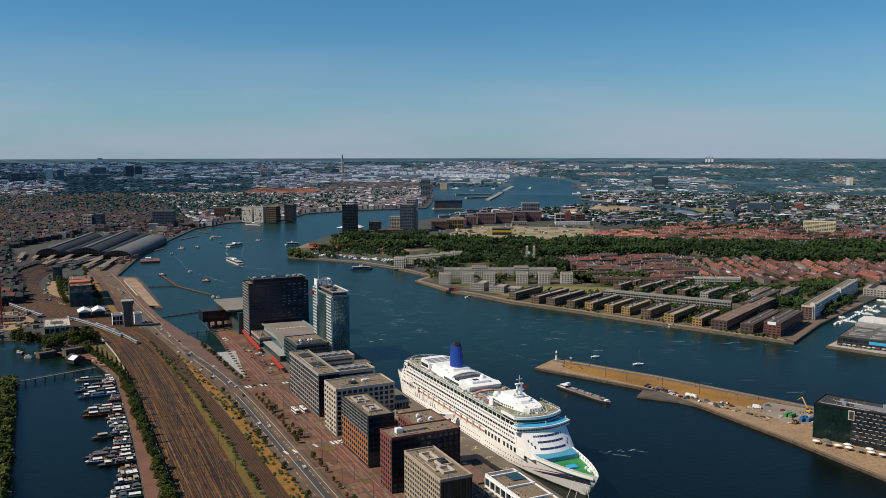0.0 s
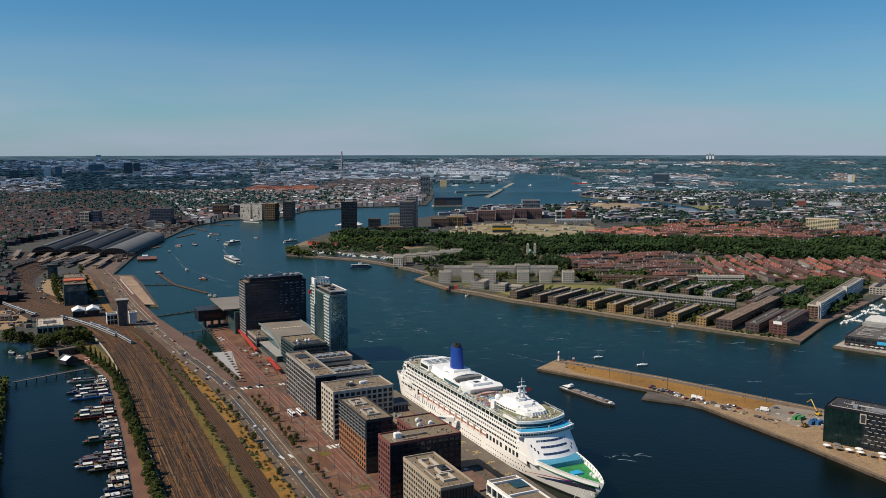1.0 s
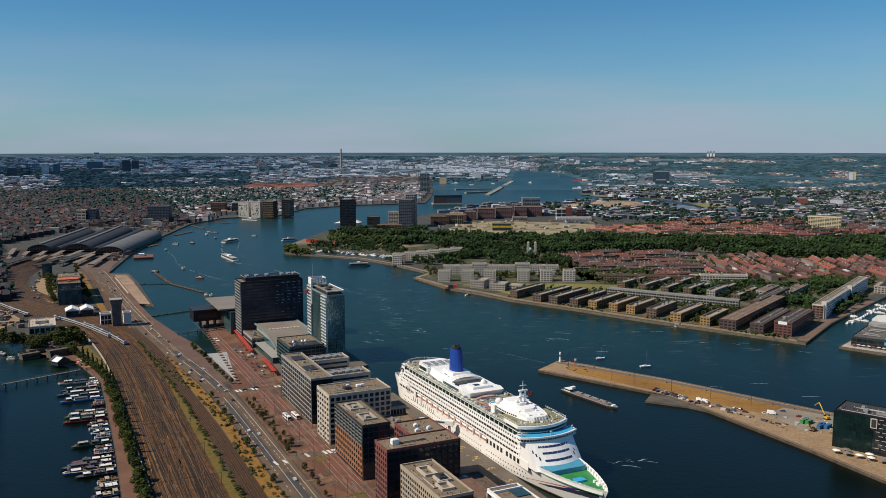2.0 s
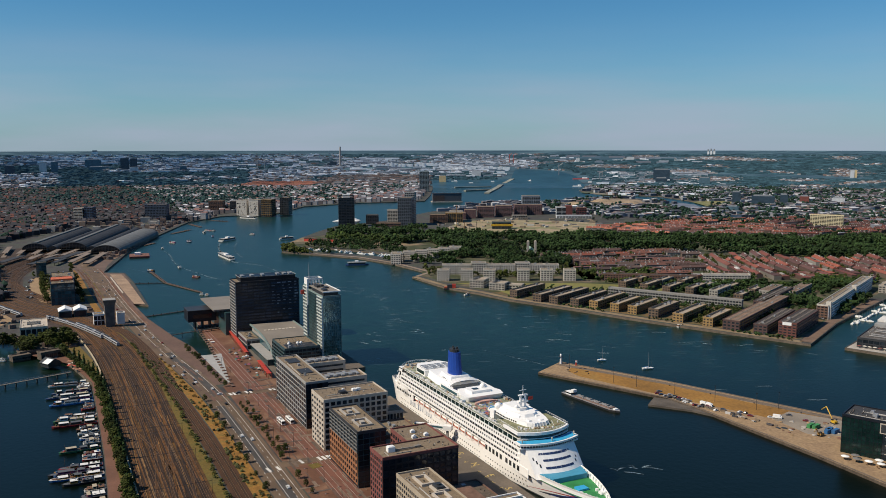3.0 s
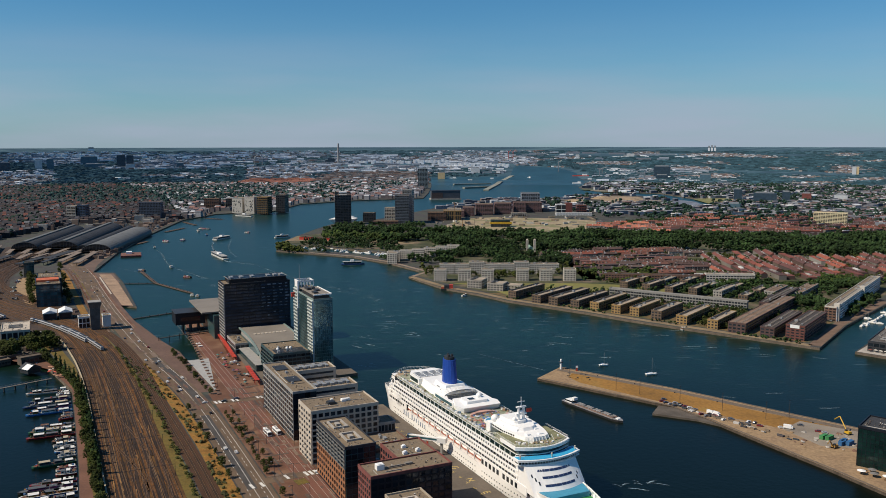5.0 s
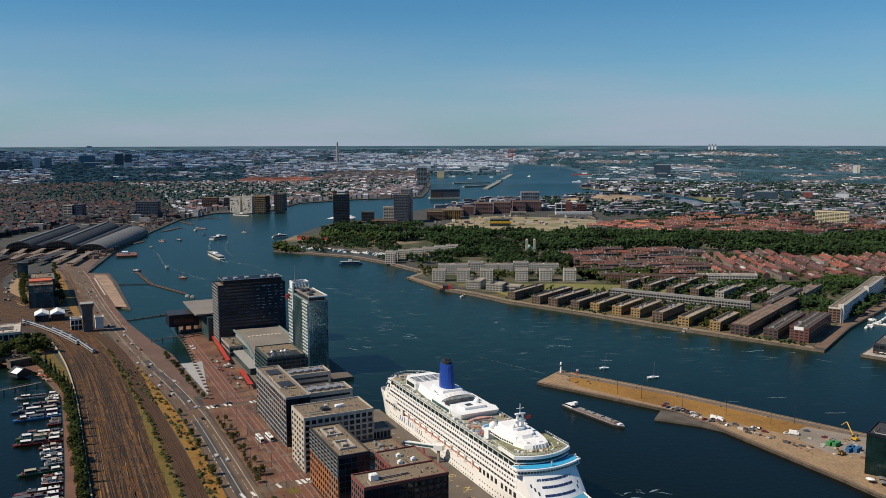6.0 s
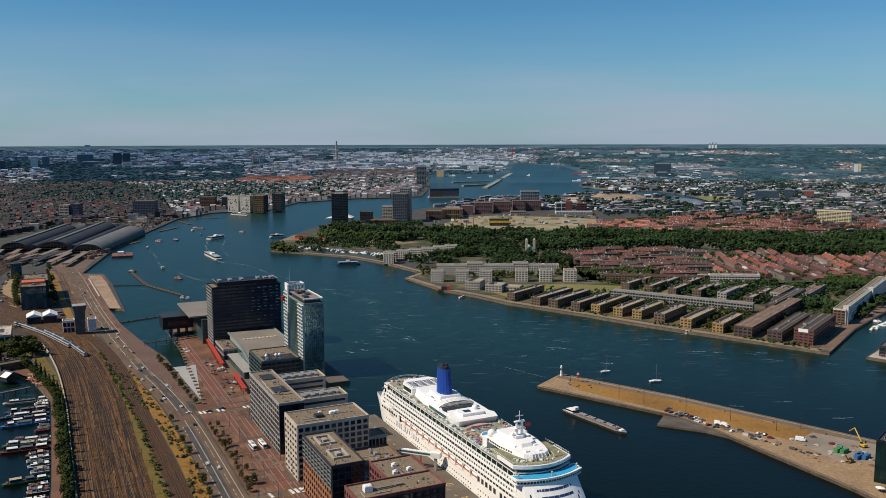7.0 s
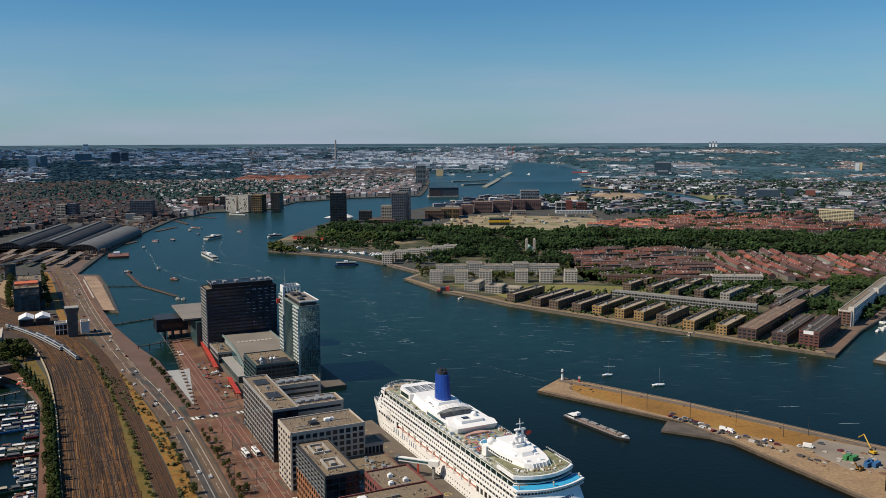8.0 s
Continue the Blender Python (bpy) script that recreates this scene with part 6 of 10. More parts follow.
for k in range(7):
    x = -640 - 27 * k
    plat = thing("platform", at(x, 1500 + 8 * k, LAND, 2 + 4 * k), "pale roofed railway platform", "platform", "platforms")
    part("deck", Geo().box(-4, 4, 0, 130, 0, 1.0), CANOPY, plat)
    part("canopy", Geo().box(-4.5, 4.5, 30, 135, 5, 5.5), CANOPY, plat)
    for y in (35, 60, 85, 110):
        part("post", Geo().box(-0.3, 0.3, y, y + 0.5, 1, 5), DARK, plat)
for ax, ay, bx, by, w, dark in ((-616, 1447, -633, 1565, 9, 0), (-583, 1433, -608, 1575, 10, 0), (-699, 1477, -712, 1552, 8, 0), (-681, 1491, -681, 1551, 7, 0), (-655, 1490, -655, 1588, 15, 1), (-671, 1422, -668, 1505, 12, 1), (-730, 1440, -735, 1530, 12, 1), (-640, 1440, -646, 1500, 8, 1)):
    b = thing("platform_canopy", at(ax, ay, LAND, math.degrees(math.atan2(by - ay, bx - ax)) - 90), "%s platform canopy before the station halls" % ("long dark flat" if dark else "pale slanting"), "canopy", "platform canopies")
    l = math.hypot(bx - ax, by - ay)
    part("roof", Geo().box(-w / 2, w / 2, 0, l, 5.2, 6.0), STATIONGREY if dark else CANOPY, b)
    part("fascia", Geo().box(-w / 2 - 0.15, w / 2 + 0.15, -0.2, 0.1, 4.6, 6.1), DARK, b)
    for k in range(4):
        part("post", Geo().box(-0.3, 0.3, 4 + k * (l - 8) / 3, 4.6 + k * (l - 8) / 3, -0.2, 5.2), DARK, b)
# buildings beside the yard
b = block("office_building", at_quay(-152, 742), 27, 60, 27, "dark glass office with orange roof", DARK, TEAL, sides=(("S", 7, 6, dict(pier=0.3, band=0.6, glass=BLUEGLASS)), ("E", 10, 6, dict(pier=0.6, band=1.4))), units=6, seed=21)
part("roof_plate", Geo().box(1, 26, 24, 44, 27, 29.5), mat("orange_roof", (0.5, 0.12, 0.05), 0.7), b)
block("office_building", at_quay(-150, 806), 28, 60, 24, "dark flat-roofed station office", DARK, DARK, units=5, seed=22, sides=(("E", 8, 5, {}),))
TOWERCON = mat("tower_concrete", (0.12, 0.105, 0.092), 0.9, vary=0.3, scale=0.15, fine=1.0)
b = thing("signal_tower", at_quay(-96, 582), "dark concrete control tower with flaring head", "tower")
part("shaft", Geo().prism([(-4.5, -4.5), (4.5, -4.5), (4.5, 4.5), (-4.5, 4.5)], -0.5, 24, top=[(-5.2, -5.2), (5.2, -5.2), (5.2, 5.2), (-5.2, 5.2)]), TOWERCON, b)
part("head", Geo().prism([(-5.2, -5.2), (5.2, -5.2), (5.2, 5.2), (-5.2, 5.2)], 24, 30, top=[(-7, -7), (7, -7), (7, 7), (-7, 7)]), TOWERCON, b)
part("rim", Geo().box(-6.4, 6.4, -6.4, 6.4, 30, 30.5), GREYFRAME, b)
block("white_shed", at_quay(-112, 592, LAND), 11, 12, 12, "plain white panel shed", WHITE, sides=(("S", 3, 2, {}),))
block("white_shed", at_quay(-88, 590, LAND), 8, 10, 12, "plain white panel shed", WHITE)
for x in (-146, -130):
    b = thing("boat_shed", at_quay(x, 652), "dark shed with pitched white roof", "shed", "white-roofed sheds")
    part("wall", Geo().box(0, 14, 0, 22, -1, 8), TEAL, b)
    part("roof", Geo().gable(-0.6, 14.6, -0.6, 22.6, 8, 11.5), WHITE, b)
    part("glazed_front", Geo().box(1, 13, -0.2, 0.05, 1, 7), GLASS, b)
b = block("square_hall", at_quay(-184, 534), 25, 46, 15, "square pale hall with an open roof well", PALESTONE, BROWNBRICK, roof=PALESTONE, sides=(("S", 5, 2, dict(pier=1.0, band=1.4)), ("E", 5, 2, dict(pier=1.0, band=1.4))))
# thin dark sheet on the closed roof stands for the shaded well
part("roof_well", Geo().box(6, 19, 16, 34, 15.02, 15.1), DARK, b)
for y in (19, 24, 29):
    part("roof_beam", Geo().box(6, 19, y, y + 0.8, 15.1, 15.7), PALESTONE, b)
b = thing("red_mast_crane", at_quay(-236, 652), "tall red lattice building mast", "crane")
for dx in (0, 7):
    for dy in (0, 7):
        part("post", Geo().box(dx, dx + 1.4, dy, dy + 1.4, -1, 84), RED, b)
for z in range(2, 84, 6):
    part("brace", Geo().box(0, 8.4, 0, 0.8, z, z + 1).box(7.6, 8.4, 0.8, 8.4, z, z + 1), RED, b)
rngb = random.Random(31)
for i in range(9):
    block("low_house", at_quay(rngb.uniform(-290, -215), 580 + i * 13, LAND, rngb.uniform(-20, 20)), rngb.uniform(14, 26), rngb.uniform(9, 14), rngb.uniform(6, 12), "low mixed-use house by the canal", rngb.choice((BROWNBRICK, PALESTONE, CONCRETE)), units=2, seed=40 + i, group="canal yard houses", far=True, sides=(("S", 5, 2, {}),))
# tram square by the station
sheet("station_square", [(-92, 905), (-60, 905), (-44, 898), (-46, 988), (-74, 1006), (-62, 1090), (-46, 1165), (-112, 1180), (-118, 1000)], LAND + 0.05, mat("square_paving", (0.125, 0.082, 0.062), 0.9, vary=0.15, scale=0.04, fine=0.5), "pale red paved station square", "pavement")

# landing huts, kiosks and boats' gear along the quay behind the station
qr = random.Random(55)
QUAYMIX = palette("quay_hut_colours", [(0.12, 0.08, 0.065), (0.20, 0.145, 0.11), (0.08, 0.07, 0.07), (0.17, 0.12, 0.095), (0.32, 0.30, 0.27), (0.14, 0.09, 0.07)], vary=0.2)
huts, path = Geo(), [(-572, 1520), (-574, 1546), (-588, 1640), (-630, 1888), (-662, 2239), (-626, 2418)]
line = smooth_line(path, 6.0)
inner = offset(line, -16)
for (x, y), (u, v) in zip(line, inner):
    for _ in range(3):
        t = qr.uniform(0.1, 2.4)
        px_, py_ = x + (u - x) * t, y + (v - y) * t
        s = qr.uniform(1.0, 4.5)
        huts.box(-s, s, -s * qr.uniform(0.3, 0.8), s * 0.5, -0.2, qr.uniform(2, 7), at(px_, py_, LAND, qr.uniform(0, 40)))
solid("quay_huts", huts, QUAYMIX, "low huts and kiosks crowded along the station quay", "huts", "stuff")
solid("quay_pavement", Geo().strip(offset(line, -14), 26, LAND + 0.04, 0.3), mat("quay_brick", (0.20, 0.13, 0.09)), "red-brown brick quay behind the station", "pavement", "structure")
mix = Geo()
for i in range(170):
    x, y = qr.uniform(-900, -560), qr.uniform(1980, 2420)
    if not inside(SOUTH_SHORE + SOUTH_REST, x - 20, y) or not inside(SOUTH_SHORE + SOUTH_REST, x + 40, y):
        continue
    s = qr.uniform(4, 12)
    mix.box(-s, s, -s * 0.5, s * 0.5, -0.2, qr.uniform(5, 16), at(x, y, LAND, qr.choice((6, 14, 96))))
solid("station_side_blocks", mix, QUAYMIX, "low brown blocks beyond the station halls", "buildings", "stuff")
yard = Geo()
for i in range(260):
    x, y = qr.uniform(-300, -110), qr.uniform(480, 820)
    s = qr.uniform(1, 4.5)
    p = town(x, y)
    if inside(CANAL, *p) or min(math.hypot(x - a, y - c) for a, c in main_line) < 27 or min(math.hypot(x - a, y - c) for a, c in second_line) < 9:
        continue
    yard.box(-s, s, -s * 0.4, s * 0.5, -0.2, qr.uniform(1.2, 4.5), at_quay(x, y, LAND, qr.uniform(0, 90)))
solid("yard_clutter", yard, QUAYMIX, "sheds, stacks and containers on the canal yard", "materials", "stuff")

# verges, tram tracks and lanes along the road beside the bay
outer = [p for p in road_line if 560 < p[1] < 1060]
solid("verge", Geo().strip([town(*p) for p in offset(outer, -27)], 8, LAND + 0.07, 0.3), SHRUBGRASS, "golden dry grass verge by the station road", "verge", "structure")
for off in (-14.5, -18.5):
    t = thing("railway_track", Matrix(), "tram track on brown bed beside the road", "track", "tram tracks", "structure")
    part("ballast", Geo().strip([town(*p) for p in offset(outer, off)], 2.6, LAND + 0.11, 0.2), BEDRUST, t)
    for d in (-0.7, 0.7):
        part("rail", Geo().strip([town(*p) for p in offset(outer, off + d)], 0.18, LAND + 0.2, 0.1), RAIL, t)
solid("verge", Geo().strip([town(*p) for p in offset(outer, -10.8)], 1.8, LAND + 0.13, 0.3), GREENVERGE, "thin grass strip between road and tram", "verge", "structure")
solid("footpath", Geo().strip([town(*p) for p in offset(outer, 12)], 3.5, LAND + 0.12, 0.3), PAVING, "red brick footpath beside the bay road", "pavement", "structure")
cr = random.Random(17)
for i in range(7):
    k = cr.randrange(2, len(outer) - 2)
    off = cr.choice((-5.5, -2.5, 2.0, 5.0))
    p, q = offset(outer, off)[k], offset(outer, off)[k + 1]
    car(at_quay(p[0], p[1], LAND + 0.12, math.degrees(math.atan2(q[1] - p[1], q[0] - p[0])) - 90), "car on the bay road", "cars on the road")
for off in (10.2,):
    solid("kerb", Geo().strip([town(*p) for p in offset(outer, off)], 0.4, LAND + 0.2, 0.3), PALESTONE, "pale stone kerb beside the bay road", "kerb", "structure")
sheet("pier_square", [(-66, 985), (-50, 979), (-47, 905), (-46, 704), (-58, 712), (-62, 840)], LAND + 0.10, mat("square_slabs", (0.30, 0.205, 0.135), 0.9, vary=0.25, scale=0.05, fine=0.4), "pale tan paved pier square", "pavement")

solid("square_kerb", Geo().strip([(-500, 1320), (-428, 1178)], 1.6, LAND + 0.7, 0.8), PALESTONE, "long pale stone bench wall on the pier square", "kerb", "structure")
# patches of repair, darker lanes and pale wear in the streets and squares, past counting
PATCHES = palette("street_patches", [(0.085, 0.062, 0.046), (0.165, 0.112, 0.078), (0.13, 0.068, 0.045), (0.18, 0.128, 0.090), (0.075, 0.060, 0.050), (0.14, 0.10, 0.072), (0.10, 0.058, 0.042)], vary=0.3)
wr = random.Random(88)
wear = Geo()
for i in range(170):
    y = wr.uniform(250, 1120)
    k = min(range(len(road_line) - 1), key=lambda q: abs(road_line[q][1] - y))
    (ax, ay), (bx, by) = road_line[k], road_line[k + 1]
    u = wr.uniform(-16, 11) if y > 560 else wr.uniform(-8, 9)
    px_, py_ = offset(road_line, u)[k]
    w, l = wr.uniform(0.5, 2.6), wr.uniform(4, 26)
    wear.box(-w / 2, w / 2, -l / 2, l / 2, -0.1, 0.0, at_quay(px_, py_, LAND + 0.156 + 0.0003 * i, math.degrees(math.atan2(by - ay, bx - ax)) - 90))
for i in range(260):
    x, y = wr.uniform(-27, 8), wr.uniform(-60, 300)
    if -21 < x < -20:
        continue
    w, l = wr.uniform(0.4, 2.2), wr.uniform(2, 18)
    wear.box(-w / 2, w / 2, -l / 2, l / 2, -0.03, 0.0, at_quay(x, y, LAND + 0.152 + 0.0002 * i, wr.choice((0, 0, 0, 90))))
solid("street_wear", wear, PATCHES, "worn and mended patches in the paving", "pavement", "stuff")
# queue of cars on the road, cars in the car park, trees beside it
qr2 = random.Random(91)
for off, ys in ((-4.2, (311, 349)), (-1.0, (402,)), (3.4, (412, 540)), (6.2, (470,))):
    for y in ys:
        k = min(range(len(road_line) - 1), key=lambda q: abs(road_line[q][1] - y))
        (ax, ay), (bx, by) = road_line[k], road_line[k + 1]
        x = offset(road_line, off)[k][0]
        car(at_quay(x, y + qr2.uniform(-2, 2), LAND + 0.17, math.degrees(math.atan2(by - ay, bx - ax)) - 90), "car waiting on the quay road", "cars on the road")
for i in range(16):
    v = qr2.uniform(0, 1)
    car(at_quay(-166 - 14 * math.sin(3.0 * v) + qr2.uniform(-3, 3), 790 + 220 * v, LAND + 0.1, qr2.choice((70, 80, 160))), "car in the sandy car park", "parked cars")
for i in range(13):
    v = i / 12
    tree(at_quay(-157 - 6 * v + qr2.uniform(-2, 2), 760 + 280 * v, LAND, qr2.uniform(0, 360)), qr2.choice((1, 2, 2)), "tree beside the sandy car park", "car park trees", qr2.uniform(0.9, 1.2))
    tree(at_quay(-116 - 3 * v + qr2.uniform(-2, 2), 740 + 350 * v, LAND, qr2.uniform(0, 360)), qr2.choice((1, 2, 2)), "dark tree behind the station offices", "office trees", qr2.uniform(0.8, 1.1))
block("office_building", at_quay(-168, 1000), 14, 12, 22, "slim blue-grey glass stair block", TEAL, TEAL, sides=(("S", 4, 6, dict(pier=0.3, band=0.6, glass=BLUEGLASS)),))
# the building site by the red mast
sheet("building_site", [(-236, 628), (-231, 740), (-214, 745), (-192, 664), (-216, 612)], LAND + 0.07, SAND, "pale sandy building site", "ground")
rubble = Geo()
for i in range(90):
    x, y, q = qr2.uniform(-234, -198), qr2.uniform(618, 735), qr2.uniform(0.5, 2.6)
    if x > -192 - (740 - y) * 0.3:
        continue
    rubble.box(-q, q, -q * 0.5, q * 0.5, -0.1, qr2.uniform(0.4, 2.6), at_quay(x, y, LAND + 0.05, qr2.uniform(0, 90)))
solid("site_materials", rubble, QUAYMIX, "stacks of boards and rubble on the building site", "materials", "stuff")
for i in range(26):
    x, y = qr2.choice(((-179, 486), (-174, 507), (-146, 524), (-141, 505), (-163, 512), (-153, 498), (-209, 548), (-203, 536)))
    tree(at_quay(x + qr2.uniform(-6, 6), y + qr2.uniform(-6, 6), LAND, qr2.uniform(0, 360)), qr2.choice((2, 3, 3)), "broad dark tree by the canal houses", "canal corner trees", qr2.uniform(0.9, 1.25))

# ---- canal side with moored boats ----
sheet("canal_path", [(-137.6, -200), (-126.5, -200), (-126, 200), (-123, 330), (-127, 400), (-138, 440), (-150, 480), (-175, 500), (-178, 480), (-152, 440), (-142.6, 424), (-128.2, 349), (-129.4, 256), (-131.2, 168), (-135.6, 58)], LAND + 0.08, mat("path_brick", (0.145, 0.068, 0.042), 0.9, vary=0.18, scale=0.08, fine=0.8), "red brick path along the canal", "pavement")
sheet("hedge_ground", [(-126.4, -200), (-120, -200), (-118.8, 200), (-118, 330), (-123, 430), (-137, 540), (-150, 540), (-132, 430), (-123, 330), (-126, 200)], LAND + 0.05, GREENVERGE, "grassy strip under the trees", "verge")
rng = random.Random(51)
for y in range(-70, 470, 8):
    x = -123.4 if y < 330 else -123.4 - (y - 330) ** 1.25 * 0.05
    for _ in range(1):
        tree(at_quay(x - 0.6 + rng.uniform(-2.0, 1.4), y + rng.uniform(-3, 3), LAND, rng.uniform(0, 360)), rng.choice((0, 1, 1, 2, 2)), "leafy tree between canal path and railway", "canal trees", rng.uniform(0.65, 1.0))
hedge = Geo()
for i in range(1500):
    y = rng.uniform(-120, 500)
    x = -120.8 if y < 330 else -120.8 - (y - 330) ** 1.25 * 0.05
    h = 4.5 + 2.0 * noise.noise((y / 14, 3.0, 0))
    w = rng.uniform(-3.4, 0.4)
    clump(hedge, rng, *town(x + w, y), LAND + rng.uniform(0.3, 1.0) * h, rng.uniform(0.8, 1.7), 0.9)
for y in range(150, 440, 17):
    x = -120.4 if y < 330 else -120.4 - (y - 330) ** 1.25 * 0.05
    top = rng.uniform(9, 13)
    for k in range(26):
        q = k / 25
        clump(hedge, rng, *town(x + rng.uniform(-0.6, 0.6), y + rng.uniform(-0.6, 0.6)), LAND + 1 + q * top, 1.5 * (1.05 - q * 0.8) * rng.uniform(0.7, 1.2), 1.3)
solid("hedge", hedge, LEAFDARK, "dense dark green hedge with slim taller trees beside the railway", "hedge", "stuff")
for i in range(26):
    s = i / 25
    x, y = -352 + (-205 + 352) * s, 700 + (395 - 700) * s
    for _ in range(1):
        tree(at(x - 13 + rng.uniform(-9, 4), y + rng.uniform(-4, 4), LAND, rng.uniform(0, 360)), rng.choice((1, 2, 2, 3)), "broad tree on the far canal bank", "bank trees", rng.uniform(0.8, 1.1))
for i in range(24):
    x, y = rng.choice(((-165, 520), (-175, 525), (-195, 525), (-150, 515), (-150, 545), (-165, 545)))
    tree(at_quay(x + rng.uniform(-10, 10), y + rng.uniform(-9, 9), LAND, rng.uniform(0, 360)), rng.choice((1, 2, 2, 3)), "broad tree by the canal houses", "canal corner trees", rng.uniform(0.85, 1.25))

bank = Geo()
for i in range(2600):
    s = rng.uniform(0, 1)
    x, y = -374 + 146 * s, 730 - 310 * s
    w = rng.uniform(0, 15)
    h = (7.5 + 2.5 * noise.noise((x / 16, y / 16, 0))) * rng.uniform(0.25, 1.0)
    clump(bank, rng, x - w, y - w * 0.4, LAND + h, rng.uniform(0.8, 1.9), 0.9)
solid("bank_trees", bank, mat("leaf_lime", (0.052, 0.062, 0.010), 0.85, vary=0.4, scale=0.05, fine=0.8, island=0.5, spec=0.2), "continuous row of yellow-green trees along the canal bank", "trees", "stuff")

HULLS = [mat("hull_" + n, c, 0.5, vary=0.15) for n, c in (("navy", (0.02, 0.05, 0.14)), ("black", (0.02, 0.02, 0.022)), ("white", (0.55, 0.55, 0.52)), ("blue", (0.03, 0.16, 0.42)), ("green", (0.02, 0.10, 0.055)), ("maroon", (0.22, 0.02, 0.025)))]
CABINS = [mat("cabin_" + n, c, 0.6, vary=0.15) for n, c in (("cream", (0.40, 0.34, 0.24)), ("grey", (0.09, 0.095, 0.10)), ("wood", (0.14, 0.07, 0.035)), ("white", (0.66, 0.66, 0.63)), ("orange", (0.42, 0.17, 0.02)), ("pink", (0.40, 0.07, 0.16)))]

GEAR = palette("deck_gear_colours", [(0.45, 0.44, 0.42), (0.03, 0.03, 0.035), (0.30, 0.06, 0.05), (0.05, 0.08, 0.03), (0.06, 0.14, 0.30), (0.16, 0.09, 0.05), (0.55, 0.55, 0.53), (0.40, 0.20, 0.06), (0.02, 0.02, 0.022)], vary=0.15)


def hull_outline(l, w, blunt=0.25):
    return [(-w * 0.42, 0), (w * 0.42, 0), (w / 2, l * 0.12), (w / 2, l * (1 - blunt)), (w * 0.3, l * 0.95), (0, l), (-w * 0.3, l * 0.95), (-w / 2, l * (1 - blunt)), (-w / 2, l * 0.12)]


def barge(m, l, w, hull, cabin, label, group, name="houseboat", seed=0):
    """A moored boat along +y with its bow at the far end."""
    r = random.Random(seed)
    root = thing(name, m, label, "boat", group)
    base, low = hull_outline(l, w), [(x * 0.8, 0.4 + y * 0.97) for x, y in hull_outline(l, w)]
    part("hull", Geo().prism(low, -0.5, 1.1, top=base), hull, root)
    part("gunwale", Geo().prism([(x * 1.03, y * 1.004) for x, y in base], 1.1, 1.32), CABINS[3] if r.random() < 0.2 else hull, root)
    part("deck", Geo().prism([(x * 0.9, 0.3 + y * 0.96) for x, y in base], 1.32, 1.38), CABINS[r.choice((1, 2))], root)
    y = l * 0.08
    while y < l * 0.78:
        cl = r.uniform(0.12, 0.3) * l
        ch = r.uniform(0.7, 2.0)
        cm = r.choice((cabin, cabin, CABINS[r.randrange(len(CABINS))]))
        cb = part("cabin", Geo().box(-w * 0.36, w * 0.36, y, min(y + cl, l * 0.84), 1.38, 1.38 + ch), cm, root)
        part("window_strip", Geo().box(-w * 0.36 - 0.04, w * 0.36 + 0.04, y + 0.5, min(y + cl, l * 0.84) - 0.5, 1.38 + ch * 0.4, 1.38 + ch * 0.75), GLASS, cb)
        part("cabin_roof", Geo().box(-w * 0.39, w * 0.39, y - 0.15, min(y + cl, l * 0.84) + 0.15, 1.38 + ch, 1.5 + ch), CABINS[r.choice((0, 1, 1, 2, 3, 3, 3))], cb)
        y += cl + r.uniform(0.04, 0.1) * l
    gear = Geo()
    for _ in range(int(l * 0.8)):
        q = r.uniform(0.2, 0.7)
        gear.box(-q, q, -q * 0.6, q * 0.6, 0, r.uniform(0.3, 1.1), pose(r.uniform(-0.34, 0.34) * w, r.uniform(0.08, 0.9) * l, r.choice((1.36, 1.36, 2.6)), 0, 0, r.uniform(0, 90)))
    tagged(part("deck_gear", gear, GEAR, root), "boxes, plants and gear of many colours", kind="stuff")
    if r.random() < 0.6:
        part("mast", Geo().cyl(0, l * 0.85, 1.3, r.uniform(4, 8), 0.09, n=5), CABINS[2], root)
    return root


for k, (y, l, w, h, c) in enumerate(((356, 32, 5.0, 2, 3), (347, 10, 6, 2, 4), (340, 9, 6, 2, 3), (332, 30, 4.8, 0, 2), (320, 34, 5, 0, 0), (309, 28, 4.8, 3, 1), (300, 32, 5.2, 3, 3), (288, 8, 5, 2, 3), (280, 10, 5, 5, 3), (262, 26, 4.6, 2, 1), (254, 30, 5, 4, 3), (242, 31, 5, 5, 2), (229, 15, 6, 1, 0), (220, 14, 5, 2, 3), (209, 13, 6, 3, 1), (199, 11, 6, 2, 3), (186, 26, 4.6, 4, 1), (174, 12, 5, 2, 2), (165, 12, 5, 5, 3), (152, 26, 5.0, 5, 2), (144, 32, 5, 1, 5), (136, 31, 5.2, 3, 4), (126, 24, 4.8, 1, 2), (112, 12, 6, 2, 0), (102, 14, 7, 1, 1), (90, 16, 6, 0, 0), (78, 18, 6, 2, 2), (64, 22, 5, 4, 3), (50, 16, 6, 1, 1))):
    edge = -128.6 - max(0, 250 - y) * 0.03
    barge(at_quay(edge - 1.5, y, 0, 90 + (k * 37 % 9 - 4)), l, w, HULLS[h], CABINS[c], "%s houseboat moored at the canal path" % ("long low" if l > 22 else "short stubby"), "houseboats", seed=k)
for k, (x, y, a) in enumerate(((-222, 118, 80), (-214, 112, 60), (-226, 104, 85), (-196, 470, 60), (-188, 478, 50), (-150, 452, 70), (-205, 492, 40))):
    barge(at_quay(x, y, 0, a), 9, 3.2, HULLS[2 if k % 2 else 0], CABINS[3], "small pleasure boat on the canal", "small boats", "small_boat", seed=90 + k)
bridge = thing("footbridge", at_quay(-214, 364), "narrow grey wooden footbridge on posts", "bridge")
